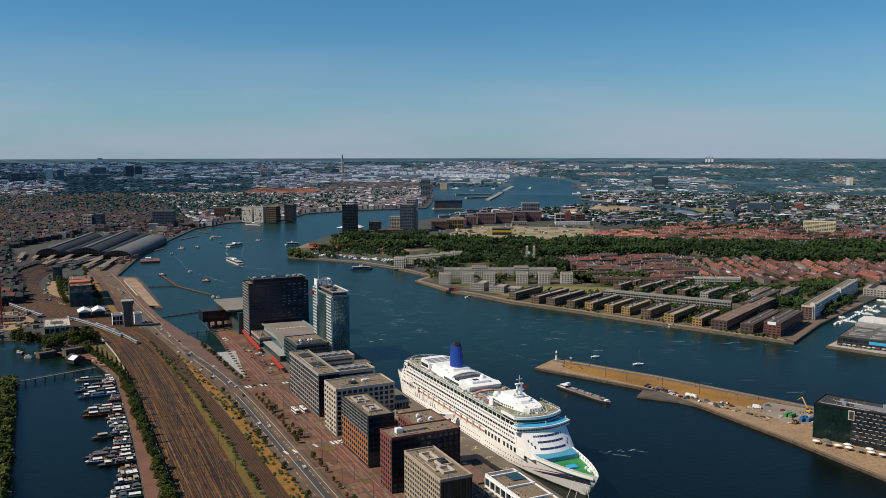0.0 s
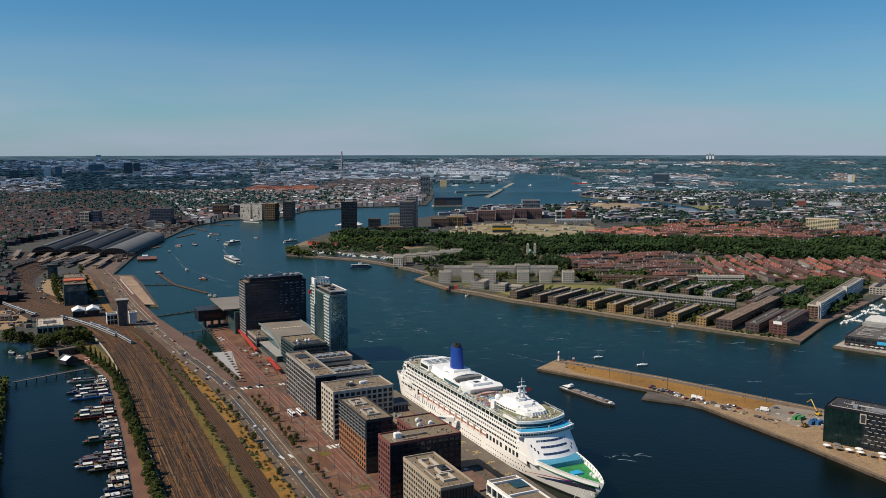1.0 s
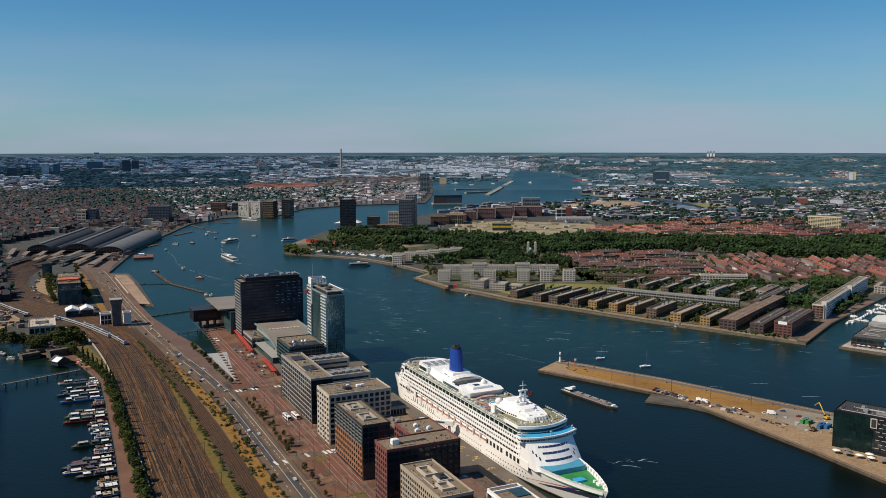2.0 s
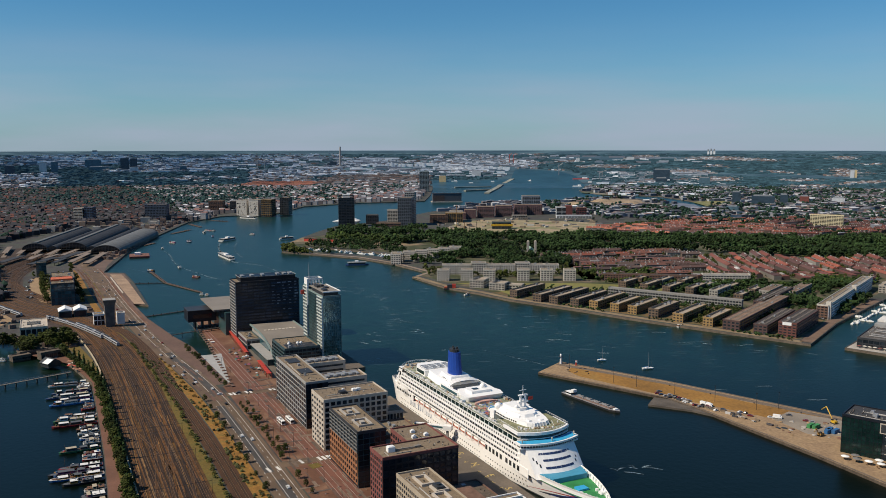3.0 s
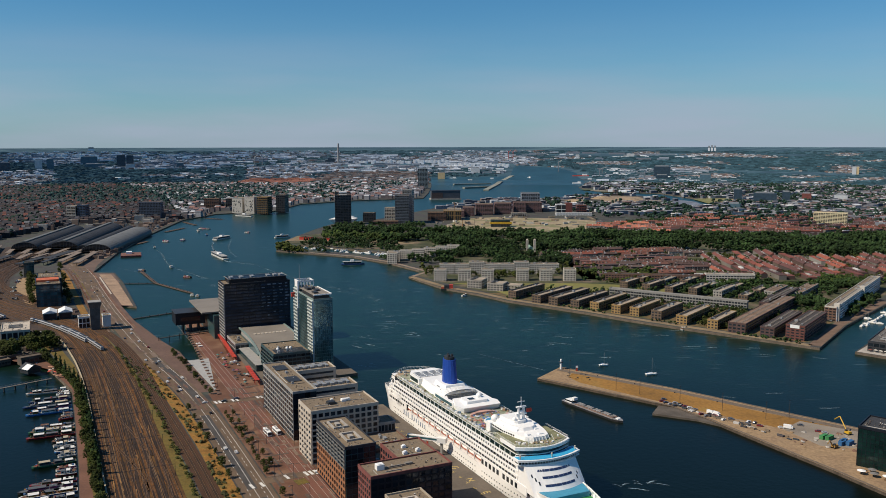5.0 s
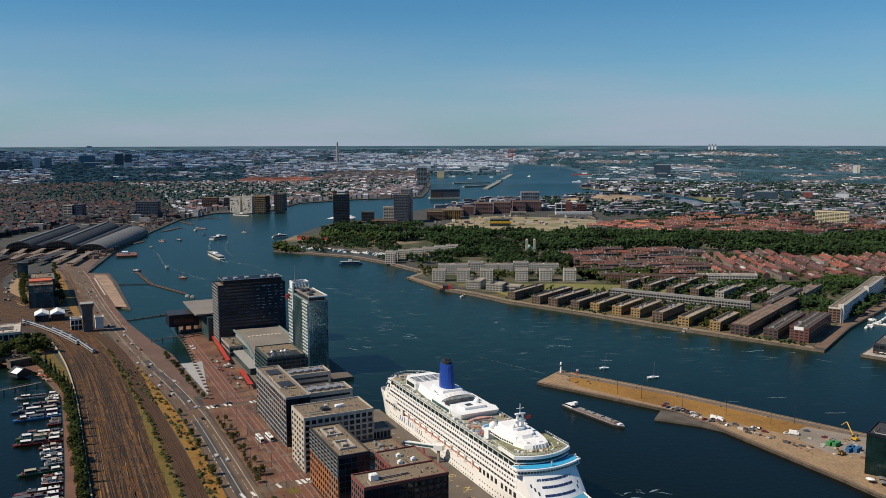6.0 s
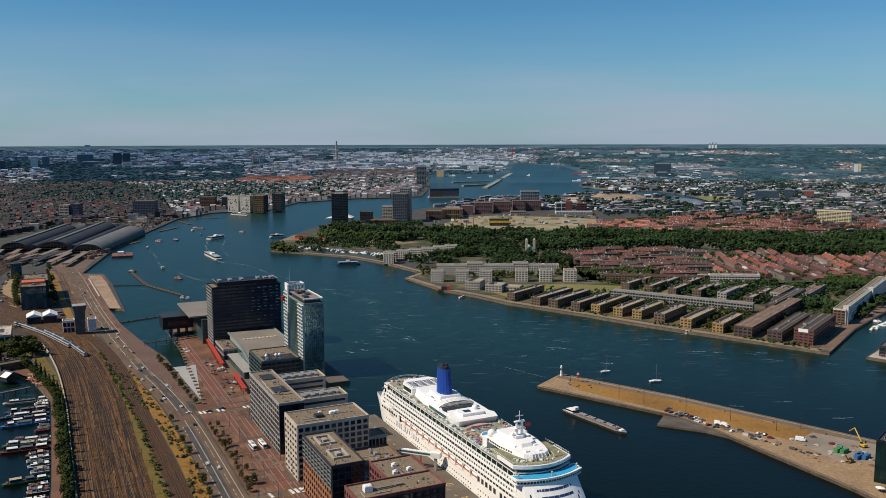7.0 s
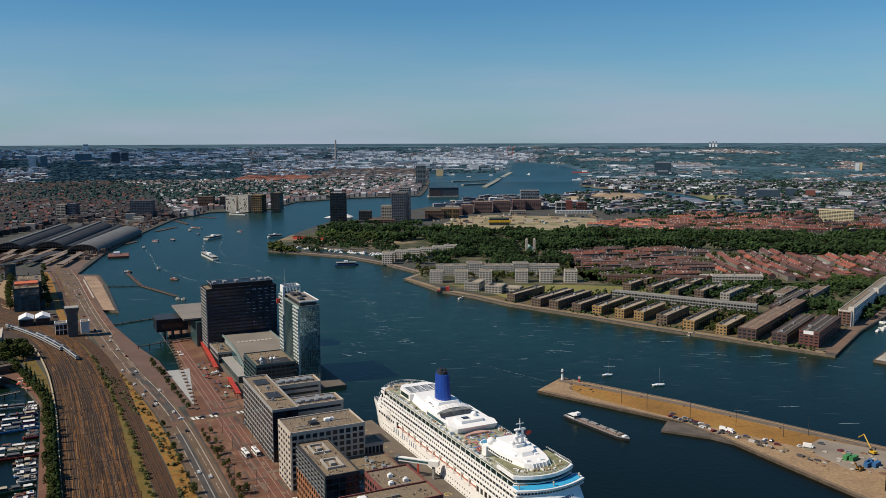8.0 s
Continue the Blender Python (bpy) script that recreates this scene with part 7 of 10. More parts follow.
blen, bturn = 76.0, math.degrees(math.atan2(26, 71))
bm_ = pose(0, 0, 0, 0, 0, bturn)
part("deck", Geo().box(0, blen, -1.0, 1.0, 0.6, 0.85, bm_), mat("weathered_deck", (0.16, 0.14, 0.12), 0.9, vary=0.2), bridge)
for sgn in (-1, 1):
    part("rail", Geo().box(0, blen, sgn * 1.35 - 0.06, sgn * 1.35 + 0.06, 1.75, 1.9, bm_), STEEL, bridge)
for i in range(9):
    part("post", Geo().box(4 + i * 8.5, 4.6 + i * 8.5, -1.2, 1.2, -3.5, 0.6, bm_), DARK, bridge)
TIMBER = mat("dark_timber", (0.10, 0.078, 0.058), 0.9, vary=0.3)
for k, (x, y, w, d, h) in enumerate(((-166, 452, 22, 10, 6), (-184, 474, 20, 8, 5), (-190, 462, 16, 9, 4))):
    b = block("boathouse", at_quay(x, y, LAND if k == 0 else 1.2, 20), w, d, h, "low dark timber boathouse with flat roof", TIMBER, TIMBER, roof=mat("dark_roofing", (0.11, 0.105, 0.10)), sides=(("S", 6, 1, dict(band=1.6)),), group="boathouses")
b = thing("pavilion", at_quay(-158, 424, LAND, 32), "pavilion with folded black and white roof", "pavilion")
part("wall", Geo().box(-6, 6, -5, 7, -0.3, 3.5), DARK, b)
part("roof", Geo().gable(-7, 7, -6, 8, 3.5, 7.5), DARK, b)
part("roof_flap", Geo().add([(-7.1, -6, 3.7), (-1.5, -6, 6.9), (-1.5, 3, 6.9), (-7.1, 3, 3.7)], [(0, 1, 2, 3)]), WHITE, b)
para = Geo().cyl(0, 0, 0, 2.4, 0.05, n=4).prism([(1.6 * math.cos(a), 1.6 * math.sin(a)) for a in [i * 0.785 for i in range(8)]], 2.2, 2.8, top=[(0.1 * math.cos(a), 0.1 * math.sin(a)) for a in [i * 0.785 for i in range(8)]]).mesh("parasol")
para.materials.append(palette("parasol_cloth", [(0.5, 0.08, 0.05), (0.6, 0.58, 0.5), (0.4, 0.2, 0.12)], by="object"))
for i in range(16):
    tagged(part("parasol", para, None, None, m=at_quay(rng.uniform(-146, -132), rng.uniform(392, 428), LAND + 0.05)), "small parasol on the canal terrace", "parasol", "terrace parasols")

# ---- jetties in the bay ----
WOOD = mat("jetty_wood", (0.16, 0.125, 0.095), 0.9, vary=0.25)


DARKWOOD = mat("tarred_wood", (0.035, 0.032, 0.03), 0.9, vary=0.3)
JETTYWOOD = mat("weathered_jetty_boards", (0.085, 0.055, 0.04), 0.9, vary=0.35, scale=0.2)


def jetty(points, width, label, z=0.9, deck=None):
    root = thing("jetty", Matrix(), label, "jetty", "bay jetties")
    part("deck", Geo().strip(points, width, z, 0.5), deck or WOOD, root)
    for (ax, ay), (bx, by) in zip(points, points[1:]):
        n = max(2, int(math.dist((ax, ay), (bx, by)) / 10))
        for i in range(n):
            part("post", Geo().cyl(ax + (bx - ax) * i / n, ay + (by - ay) * i / n, -2, z + 1.4, 0.35, n=5), DARK, root)


jetty([(-462, 1388), (-403, 1278), (-330, 1200)], 5, "long bent wooden jetty in the bay", deck=JETTYWOOD)
jetty([(-452, 1273), (-403, 1278)], 3, "short wooden jetty in the bay", deck=DARKWOOD)
jetty([(-348, 1032), (-304, 1076)], 3.0, "narrow dark jetty off the quay", deck=DARKWOOD)
jetty([(-280, 917), (-231, 963)], 2.6, "long dark footbridge to the concert hall", 5.0, DARKWOOD)
for k, (x, y, a, l, w, c) in enumerate(((-546, 1784, 60, 18, 5, 2), (-368, 1330, 70, 14, 5, 5), (-521, 1808, 30, 16, 5, 2), (-541, 1687, 20, 14, 5, 2), (-428, 1429, 25, 18, 5, 2), (-459, 1395, 70, 14, 5, 0), (-529, 2029, 60, 36, 8, 2), (-320, 1180, 80, 6, 3, 2), (-312, 1176, 80, 6, 3, 2), (-230, 890, 25, 22, 5, 2), (-300, 1060, 70, 9, 3, 2), (-520, 1800, 40, 18, 5, 0), (-500, 1900, 20, 20, 5, 3), (-540, 1980, 30, 16, 5, 2), (-420, 1950, 65, 14, 4, 2))):
    barge(at(x, y, 0, a), l, w, HULLS[c], CABINS[3 if c != 5 else 4], "small boat under way in the bay", "bay boats", "tour_boat", seed=120 + k)


FERRYROOF = mat("ferry_roof", (0.33, 0.33, 0.32), 0.7, vary=0.15)


def ferry(m, l, w, label, hull=2):
    root = thing("ferry", m, label, "ferry", "river ferries")
    part("hull", Geo().prism(hull_outline(l, w, 0.15), -0.5, 2.2), HULLS[hull], root)
    c = part("cabin", Geo().box(-w * 0.45, w * 0.45, l * 0.1, l * 0.85, 2.2, 5.0), CABINS[1], root)
    part("window_strip", Geo().box(-w * 0.46, w * 0.46, l * 0.12, l * 0.83, 3.0, 4.2), GLASS, c)
    part("roof", Geo().box(-w * 0.48, w * 0.48, l * 0.06, l * 0.9, 5.0, 5.4), FERRYROOF, root)
    part("bridge", Geo().box(-w * 0.25, w * 0.25, l * 0.4, l * 0.55, 5.4, 8), WHITE, root)


ferry(at(-365, 1524, 0, 29), 92, 11, "long white river ferry")
ferry(at(-462, 1815, 0, -22), 52, 13, "grey flat-roofed river ferry")
ferry(at(-345, 1850, 0, -60), 34, 8, "white moored river cruiser")
ferry(at(-160, 1462, 0, -80), 38, 9, "dark blue and white moored yacht", 0)
ferry(at(-505, 2360, 0, 60), 60, 9, "white moored river cruiser")
pontoon = thing("pontoon", at(-548, 1580, 0, 20), "rust-red steel landing pontoon by the station", "pontoon")
part("hull", Geo().box(-17, 17, -26, 26, -0.6, 2.2), mat("rust_red_steel", (0.20, 0.055, 0.038), 0.7, vary=0.3, scale=0.2), pontoon)
part("deck", Geo().box(-16.2, 16.2, -25, 25, 2.2, 2.35), mat("rust_deck", (0.16, 0.075, 0.055), 0.85, vary=0.35, scale=0.2), pontoon)
part("cabin", Geo().box(-8, 2, 6, 18, 2.3, 6), WHITE, pontoon)
part("rail", Geo().box(-16.8, 16.8, -25.9, -25.6, 2.2, 3.3), RED, pontoon)
for ax, ay, bx, by in ((-612, 1968, -596, 2058), (-642, 2205, -588, 2122), (-598, 1738, -590, 1786), (-614, 2305, -560, 2275)):
    jetty([(ax, ay), (bx, by)], 9, "broad grey landing stage by the station", 1.2, JETTYWOOD)
# low foam crests trailing behind the ferries
WAKE = mat("wake_foam", (0.19, 0.26, 0.29), 0.6, vary=0.8, scale=0.3, fine=1.5)
def foam(g, pts, width, rng):
    """A broken, tapering line of foam along the points."""
    n = len(pts)
    w = [width * (0.25 + math.sin(math.pi * (0.06 + 0.88 * k / (n - 1)))) * rng.uniform(0.4, 1.2) for k in range(n)]
    left = [offset(pts, -w[k])[k] for k in range(n)]
    right = [offset(pts, w[k])[k] for k in range(n)]
    g.add([(*q, 0.05) for q in left] + [(*q, 0.05) for q in right], [(k, n + k, n + k + 1, k + 1) for k in range(n - 1)])


wrng = random.Random(8)
wakes, crests = Geo(), Geo()
for pts, wide in (([(-455, 1781), (-432, 1691), (-396, 1587), (-361, 1509), (-332, 1486), (-302, 1463)], 1.6), ([(-302, 1463), (-248, 1376), (-213, 1329)], 0.6), ([(-429, 1823), (-402, 1690), (-373, 1602), (-356, 1563)], 0.7), ([(-528, 1658), (-495, 1589), (-465, 1512), (-432, 1442)], 0.9), ([(-428, 1436), (-394, 1391), (-360, 1343), (-329, 1310)], 0.8), ([(-519, 1436), (-488, 1405), (-459, 1380)], 0.5), ([(40, 872), (70, 840), (97, 812)], 0.25)):
    for k in range(3):
        foam(wakes, [(x + wrng.uniform(-0.5, 0.5) * wide * 2, y + wrng.uniform(-0.8, 0.8) * wide * 2) for x, y in smooth_line(pts, 9)], wide * (0.8 if k == 0 else 0.35), wrng)
solid("wakes", wakes, WAKE, "thin pale foaming wakes behind the boats", "wake", "stuff")
for x, y in [(-121, 1202), (-102, 1174), (-86, 1146), (-70, 1084), (-66, 1057), (-74, 942), (-79, 908), (-70, 831), (-47, 1006), (-29, 957), (-132, 1232), (-56, 990), (118, 564), (112, 560)]:
    for k in range(4):
        ox, oy, a = x + wrng.uniform(-9, 9), y + wrng.uniform(-9, 9), wrng.uniform(-0.9, 0.5)
        l = wrng.uniform(4, 15)
        foam(crests, [(ox + l * q * math.cos(a), oy + l * q * math.sin(a) + 0.5 * math.sin(5 * q + x)) for q in [n_ / 8 for n_ in range(9)]], wrng.uniform(0.2, 0.55), wrng)
for i in range(420):
    x, y = wrng.uniform(-330, 420), wrng.uniform(700, 1420)
    if any(inside(p, x, y) for p in (NORTH_SHORE + NORTH_REST, PIER)) or inside(SOUTH_SHORE + SOUTH_REST, x, y) or y > 1290 - x * 1.05 or y < 830 - x * 0.55:
        continue
    if noise.noise((x / 70, y / 70, 4.0)) < 0.12:
        continue
    l, a = wrng.uniform(5, 20), wrng.uniform(-0.6, 0.2)
    for k in range(wrng.choice((1, 1, 2))):
        ox, oy = wrng.uniform(-6, 6), wrng.uniform(-3, 3)
        pts = [(x + ox + l * q * math.cos(a), y + oy + l * q * math.sin(a) + 0.6 * math.sin(5 * q + x) + 0.2 * math.sin(17 * q + y)) for q in [n_ / 8 for n_ in range(9)]]
        foam(crests, pts, wrng.uniform(0.2, 0.6), wrng)
solid("wave_crests", crests, WAKE, "short pale broken wave crests on the river", "waves", "stuff")

# ---- long pier across the basin ----
pr = random.Random(70)
solid("lawn", Geo().prism([(113, 784), (119, 799), (127, 798), (184, 748), (239, 692), (286, 652), (262, 640), (243, 652), (197, 692), (138, 749), (120, 767)], 1.9, 2.06), mat("pier_grass", (0.27, 0.136, 0.026), 0.95, vary=0.28, scale=0.02, fine=0.4, second=(0.17, 0.135, 0.04), mixat=0.62), "dry golden grass strip on the pier", "lawn", "structure")
solid("gravel_yard", Geo().prism([(243, 651), (262, 668), (300, 640), (292, 610), (255, 618)], 1.9, 2.09), mat("grey_gravel", (0.23, 0.195, 0.155), 0.95, vary=0.2, scale=0.05), "grey gravel building yard", "ground", "structure")
solid("jetty_ground", Geo().prism([(161, 688), (170, 706), (186, 699), (201, 670), (205, 660), (191, 673)], -2, 1.5), mat("grey_setts", (0.09, 0.075, 0.06), 0.95, vary=0.3, scale=0.1), "low grey stone landing beside the pier", "ground", "structure")
APRON = mat("worn_stone_apron", (0.185, 0.140, 0.100), 0.95, vary=0.4, scale=0.12, fine=1.0, second=(0.10, 0.078, 0.058), mixat=0.5)
solid("pier_edge", Geo().strip([(90, 779), (180, 703.5), (201, 668.5), (219, 630.5), (245, 577.5), (275, 507)], 1.6, 2.25, 0.5), APRON, "worn stone coping of the pier", "kerb", "structure")
solid("pier_edge", Geo().strip([(110, 815), (192, 751), (332, 619), (420, 530)], 1.6, 2.25, 0.5), APRON, "worn stone coping of the pier", "kerb", "structure")
solid("pier_path", Geo().strip([(107, 808), (190, 744), (325, 618)], 6.5, 2.07), APRON, "worn stone path along the pier", "pavement", "structure")
for x, y in ((146, 747), (162, 733), (188, 712), (214, 692), (239, 672), (257, 675), (115, 790)):
    root = thing("flood_mast", at(x, y, 2.0), "tall thin dark lamp mast", "mast", "pier masts")
    part("pole", Geo().cyl(0, 0, 0, 13, 0.2, 0.12, 5), DARK, root)
    part("lamp_head", Geo().box(-0.6, 0.6, -0.2, 0.2, 12.8, 13.2), DARK, root)
for i in range(9):
    s = i / 8
    tagged(part("bollard", Geo().cyl(0, 0, 0, 0.8, 0.35, 0.45, 8), DARK, None, m=at(112 + 210 * s, 811 - 196 * s, 2.0)), "black iron mooring bollard", "bollard", "bollards")
ln = smooth_line([(172, 716), (186, 694), (200, 675), (214, 664), (232, 654), (250, 650)], 4)
for i, (x, y) in enumerate(ln[:-1]):
    for k in (0, 1):
        if pr.random() < 0.62:
            ox, oy = offset(ln, -1.5 - 5 * k)[i]
            a = math.degrees(math.atan2(ln[i + 1][1] - y, ln[i + 1][0] - x)) - 90
            car(at(ox, oy, 2.05, a + pr.choice((0, 60, 75))), "car parked on the sandy pier", "cars on the pier")


def van(m):
    root = thing("van", m, "white box van parked on the pier", "van", "vans")
    part("body", Geo().box(-1.1, 1.1, -2.2, 3.0, 0.5, 2.8).prism([(-1, -3.2), (1, -3.2), (1, -2.2), (-1, -2.2)], 0.5, 2.0), WHITE, root)
    part("windscreen", Geo().box(-0.9, 0.9, -3.25, -2.6, 1.3, 1.9), GLASS, root)
    for x in (-1, 1):
        for y in (-2.2, 2):
            part("wheel", wheel, None, root, m=pose(x, y, 0.4) @ Matrix.Scale(1.2, 4))


van(at(203, 684, 2.05, 35))
van(at(206, 681, 2.05, 35))
van(at(247, 652, 2.05, 60))
b = thing("beacon", at(110, 809, 2.0), "white harbour beacon with gallery", "beacon")
part("shaft", Geo().cyl(0, 0, 0, 6.5, 1.0, 0.8, 10), WHITE, b)
part("gallery", Geo().cyl(0, 0, 6.5, 7.0, 2.2, n=10), DARK, b)
part("lantern", Geo().cyl(0, 0, 7.0, 8.6, 0.9, n=8).dome(0, 0, 8.5, 0.9, 8, 4), WHITE, b)
b = thing("red_marker", at(123, 803, 2.0), "red mooring marker with white panel", "marker")
part("post", Geo().box(-0.6, 0.6, -0.6, 0.6, 0, 4.5), RED, b)
part("panel", Geo().box(-1, 1, -0.7, -0.6, 3, 4.6), WHITE, b)
for i in range(10):
    tagged(part("bench", Geo().box(-1.2, 1.2, -0.3, 0.3, 0.3, 0.5).box(-1.0, -0.8, -0.25, 0.25, 0, 0.3).box(0.8, 1.0, -0.25, 0.25, 0, 0.3), DARK, None, m=at(pr.uniform(102, 130), pr.uniform(774, 800), 2.05, pr.uniform(0, 180))), "low dark bench on the pier", "bench", "pier benches")

# dark glass office on the pier
DEEPGLASS = mat("deep_green_glass", (0.006, 0.02, 0.018), 0.12, vary=0.4, scale=0.1, rand=0.25, spec=0.3)
gm = at(262, 584, 2.0, -40)
b = block("glass_office", gm, 82, 26, 25, "black glass office with scattered pale sills", BLACKPANEL, BLACKPANEL, roof=mat("slate_roofing", (0.035, 0.037, 0.042), 0.9, vary=0.25), units=5, seed=77, sides=(("W", 6, 8, dict(pier=0.2, band=0.3, glass=DEEPGLASS, wall=BLACKPANEL)), ("S", 1, 1, dict(pier=0.1, band=0.1, proud=0.1, wall=BLACKPANEL))))
facade(b, pose(0, -0.12, 0), 24, 24, 10, 9, BLACKPANEL, DEEPGLASS, 0.15, 0.12, 0.25, name="green_curtain_wall")
sill = Geo().box(-1.25, 1.25, -0.3, 0, 0, 0.28).mesh("sill")
sill.materials.append(PALESTONE)
for r in range(8):
    for c in range(14):
        part("window", pane_mesh(2.6, 1.9, GLASS), GLASS, b, m=pose(27 + c * 4.0 + (2.0 if r % 2 else 0), -0.16, 3.2 + r * 2.75))
        part("sill", sill, None, b, m=pose(27 + c * 4.0 + (2.0 if r % 2 else 0), -0.1, 4.4 + r * 2.75))
part("sign_panel", Geo().box(22.5, 26.5, -0.6, -0.1, 17.5, 24.2), PALESTONE, b)
part("sign_inside", Geo().box(23.1, 25.9, -0.75, -0.55, 18.2, 23.5), DARK, b)
part("roof_pipes", Geo().box(24, 60, 7, 8, 25, 26.4).box(28, 64, 12, 12.8, 25, 26.2).box(40, 78, 17, 19, 25, 27.2), STEEL, b)
para_big = Geo().prism([(3.0 * math.cos(i * 0.5236), 3.0 * math.sin(i * 0.5236)) for i in range(12)], 2.7, 3.5, top=[(0.2 * math.cos(i * 0.5236), 0.2 * math.sin(i * 0.5236)) for i in range(12)]).mesh("canopy")
para_big.materials.append(WHITE)
para_dark = para_big.copy()
para_dark.materials.clear()
para_dark.materials.append(mat("grey_parasol_cloth", (0.16, 0.155, 0.15), 0.85, vary=0.1))
pole_big = Geo().cyl(0, 0, 0, 2.9, 0.07, n=5).mesh("pole")
pole_big.materials.append(DARK)
for k in range(11):
    for j, (dx, dy) in enumerate(((0, 0), (4.5, 6.0))):
        p = gm @ Vector((6 + k * 7.0 + dx, -13 + dy, 0))
        if j == 1 and k % 2:
            continue
        root = thing("parasol", at(p.x, p.y, 2.0), "large round %s terrace parasol" % ("grey" if (k + j) % 3 == 1 else "white"), "parasol", "terrace parasols")
        part("canopy", para_dark if (k + j) % 3 == 1 else para_big, None, root, m=Matrix.Scale(0.85, 4))
        part("pole", pole_big, None, root)
tbl = Geo().cyl(0, 0, 0, 0.7, 0.08, n=4).cyl(0, 0, 0.7, 0.76, 0.6, n=8).mesh("terrace_table")
tbl.materials.append(mat("terrace_wood", (0.24, 0.13, 0.06), 0.8, vary=0.2))
for i in range(50):
    p = gm @ Vector((pr.uniform(2, 80), pr.uniform(-17, -4), 0))
    tagged(part("terrace_table", tbl, None, None, m=at(p.x, p.y, 2.0)), "round wooden terrace table", "table", "terrace tables")
# building yard
def container(m, material, label):
    root = thing("container", m, label, "container", "site containers")
    part("box", Geo().box(-1.25, 1.25, -3.5, 3.5, 0.1, 2.7), material, root)
    for i in range(11):
        part("rib", Geo().box(-1.31, 1.31, -3.3 + i * 0.65, -3.05 + i * 0.65, 0.2, 2.6), material, root)


GREENC, BLUEC = mat("container_green", (0.05, 0.22, 0.07), 0.6), mat("container_blue", (0.03, 0.12, 0.28), 0.6)
for x, y, mm, l in ((263, 632, GREENC, "green"), (266, 630, GREENC, "green"), (272, 623, BLUEC, "blue"), (275, 620, BLUEC, "blue"), (270, 620, BLUEC, "blue")):
    container(at(x, y, 2.05, -52), mm, "%s steel site container on gravel" % l)
YELLOWP = mat("machine_yellow", (0.55, 0.33, 0.02), 0.5)


def digger(m, material, arm, label):
    root = thing("excavator", m, label, "excavator", "machines")
    part("track", Geo().box(-1.6, -0.9, -2.1, 2.1, 0, 0.9), DARK, root)
    part("track", Geo().box(0.9, 1.6, -2.1, 2.1, 0, 0.9), DARK, root)
    part("body", Geo().box(-1.4, 1.4, -2.2, 1.6, 0.9, 2.3), material, root)
    part("cab", Geo().box(-1.3, 0, 0.2, 1.6, 2.3, 3.3), GLASS, root)
    part("boom", Geo().bar((0.5, 1.5, 2), (0.5, 1.5 + arm * 0.6, 2 + arm * 0.75), 0.45, 4), material, root)
    part("stick", Geo().bar((0.5, 1.5 + arm * 0.6, 2 + arm * 0.75), (0.5, 1.5 + arm, 1.2 + arm * 0.5), 0.35, 4), material, root)


digger(at(283, 640, 2.05, 20), YELLOWP, 11, "yellow crane excavator in the building yard")
digger(at(262, 614, 2.05, 120), mat("machine_ochre", (0.30, 0.17, 0.04), 0.6), 5, "ochre excavator in the building yard")
for i in range(26):
    x, y = 250 + pr.uniform(-12, 34), 622 + pr.uniform(-14, 22)
    g = Geo()
    clump(g, pr, 0, 0, 0.2, pr.uniform(0.8, 2.2), 0.45)
    tagged(part("rubble_heap", g, pr.choice((SAND, CONCRETE, BROWNBRICK)), None, m=at(x, y, 2.05)), "heap of rubble in the building yard", "heap", "rubble heaps")
for x, y, c in ((258, 658, 1), (265, 645, 1), (268, 642, 4)):
    car(at(x, y, 2.1, 60), "dark car parked in the gravel yard", "yard cars")

# boats in the basin
cargo = thing("cargo_barge", at(101, 722, 0, 180 + 34), "long low motor barge with white wheelhouse", "boat")
part("hull", Geo().prism(hull_outline(62, 7.5, 0.12), -0.8, 1.4), HULLS[1], cargo)
part("gunwale", Geo().prism([(x * 1.02, y) for x, y in hull_outline(62, 7.5, 0.12)], 1.4, 1.7), mat("barge_grey", (0.22, 0.22, 0.23), 0.6, vary=0.2), cargo)
part("hatch_cover", Geo().box(-2.8, 2.8, 14, 54, 1.6, 2.3), mat("hatch_brown", (0.20, 0.13, 0.10), 0.8, vary=0.2), cargo)
for i in range(9):
    part("hatch_rib", Geo().box(-2.9, 2.9, 15 + i * 4.6, 15.4 + i * 4.6, 2.3, 2.5), STEEL, cargo)
w = part("deckhouse", Geo().box(-2.6, 2.6, 3.5, 10.5, 1.6, 3.6), WHITE, cargo)
part("window_strip", Geo().box(-2.85, 2.85, 3.2, 11.4, 2.5, 3.4), GLASS, w)
part("wheelhouse", Geo().box(-1.9, 1.9, 9.5, 12.5, 4.0, 6.0), WHITE, cargo)
part("bow_house", Geo().box(-1.6, 1.6, 56, 58.5, 1.6, 2.4), WHITE, cargo)
for x in (-1.6, -0.5, 0.7, 1.7):
    part("deck_pipe", Geo().bar((x, 15, 2.75), (x, 53, 2.75), 0.14), STEEL, cargo)
for y in (22, 31, 40, 49):
    part("hatch_box", Geo().box(-1.2, 1.2, y, y + 1.6, 2.3, 3.1), DARK, cargo)


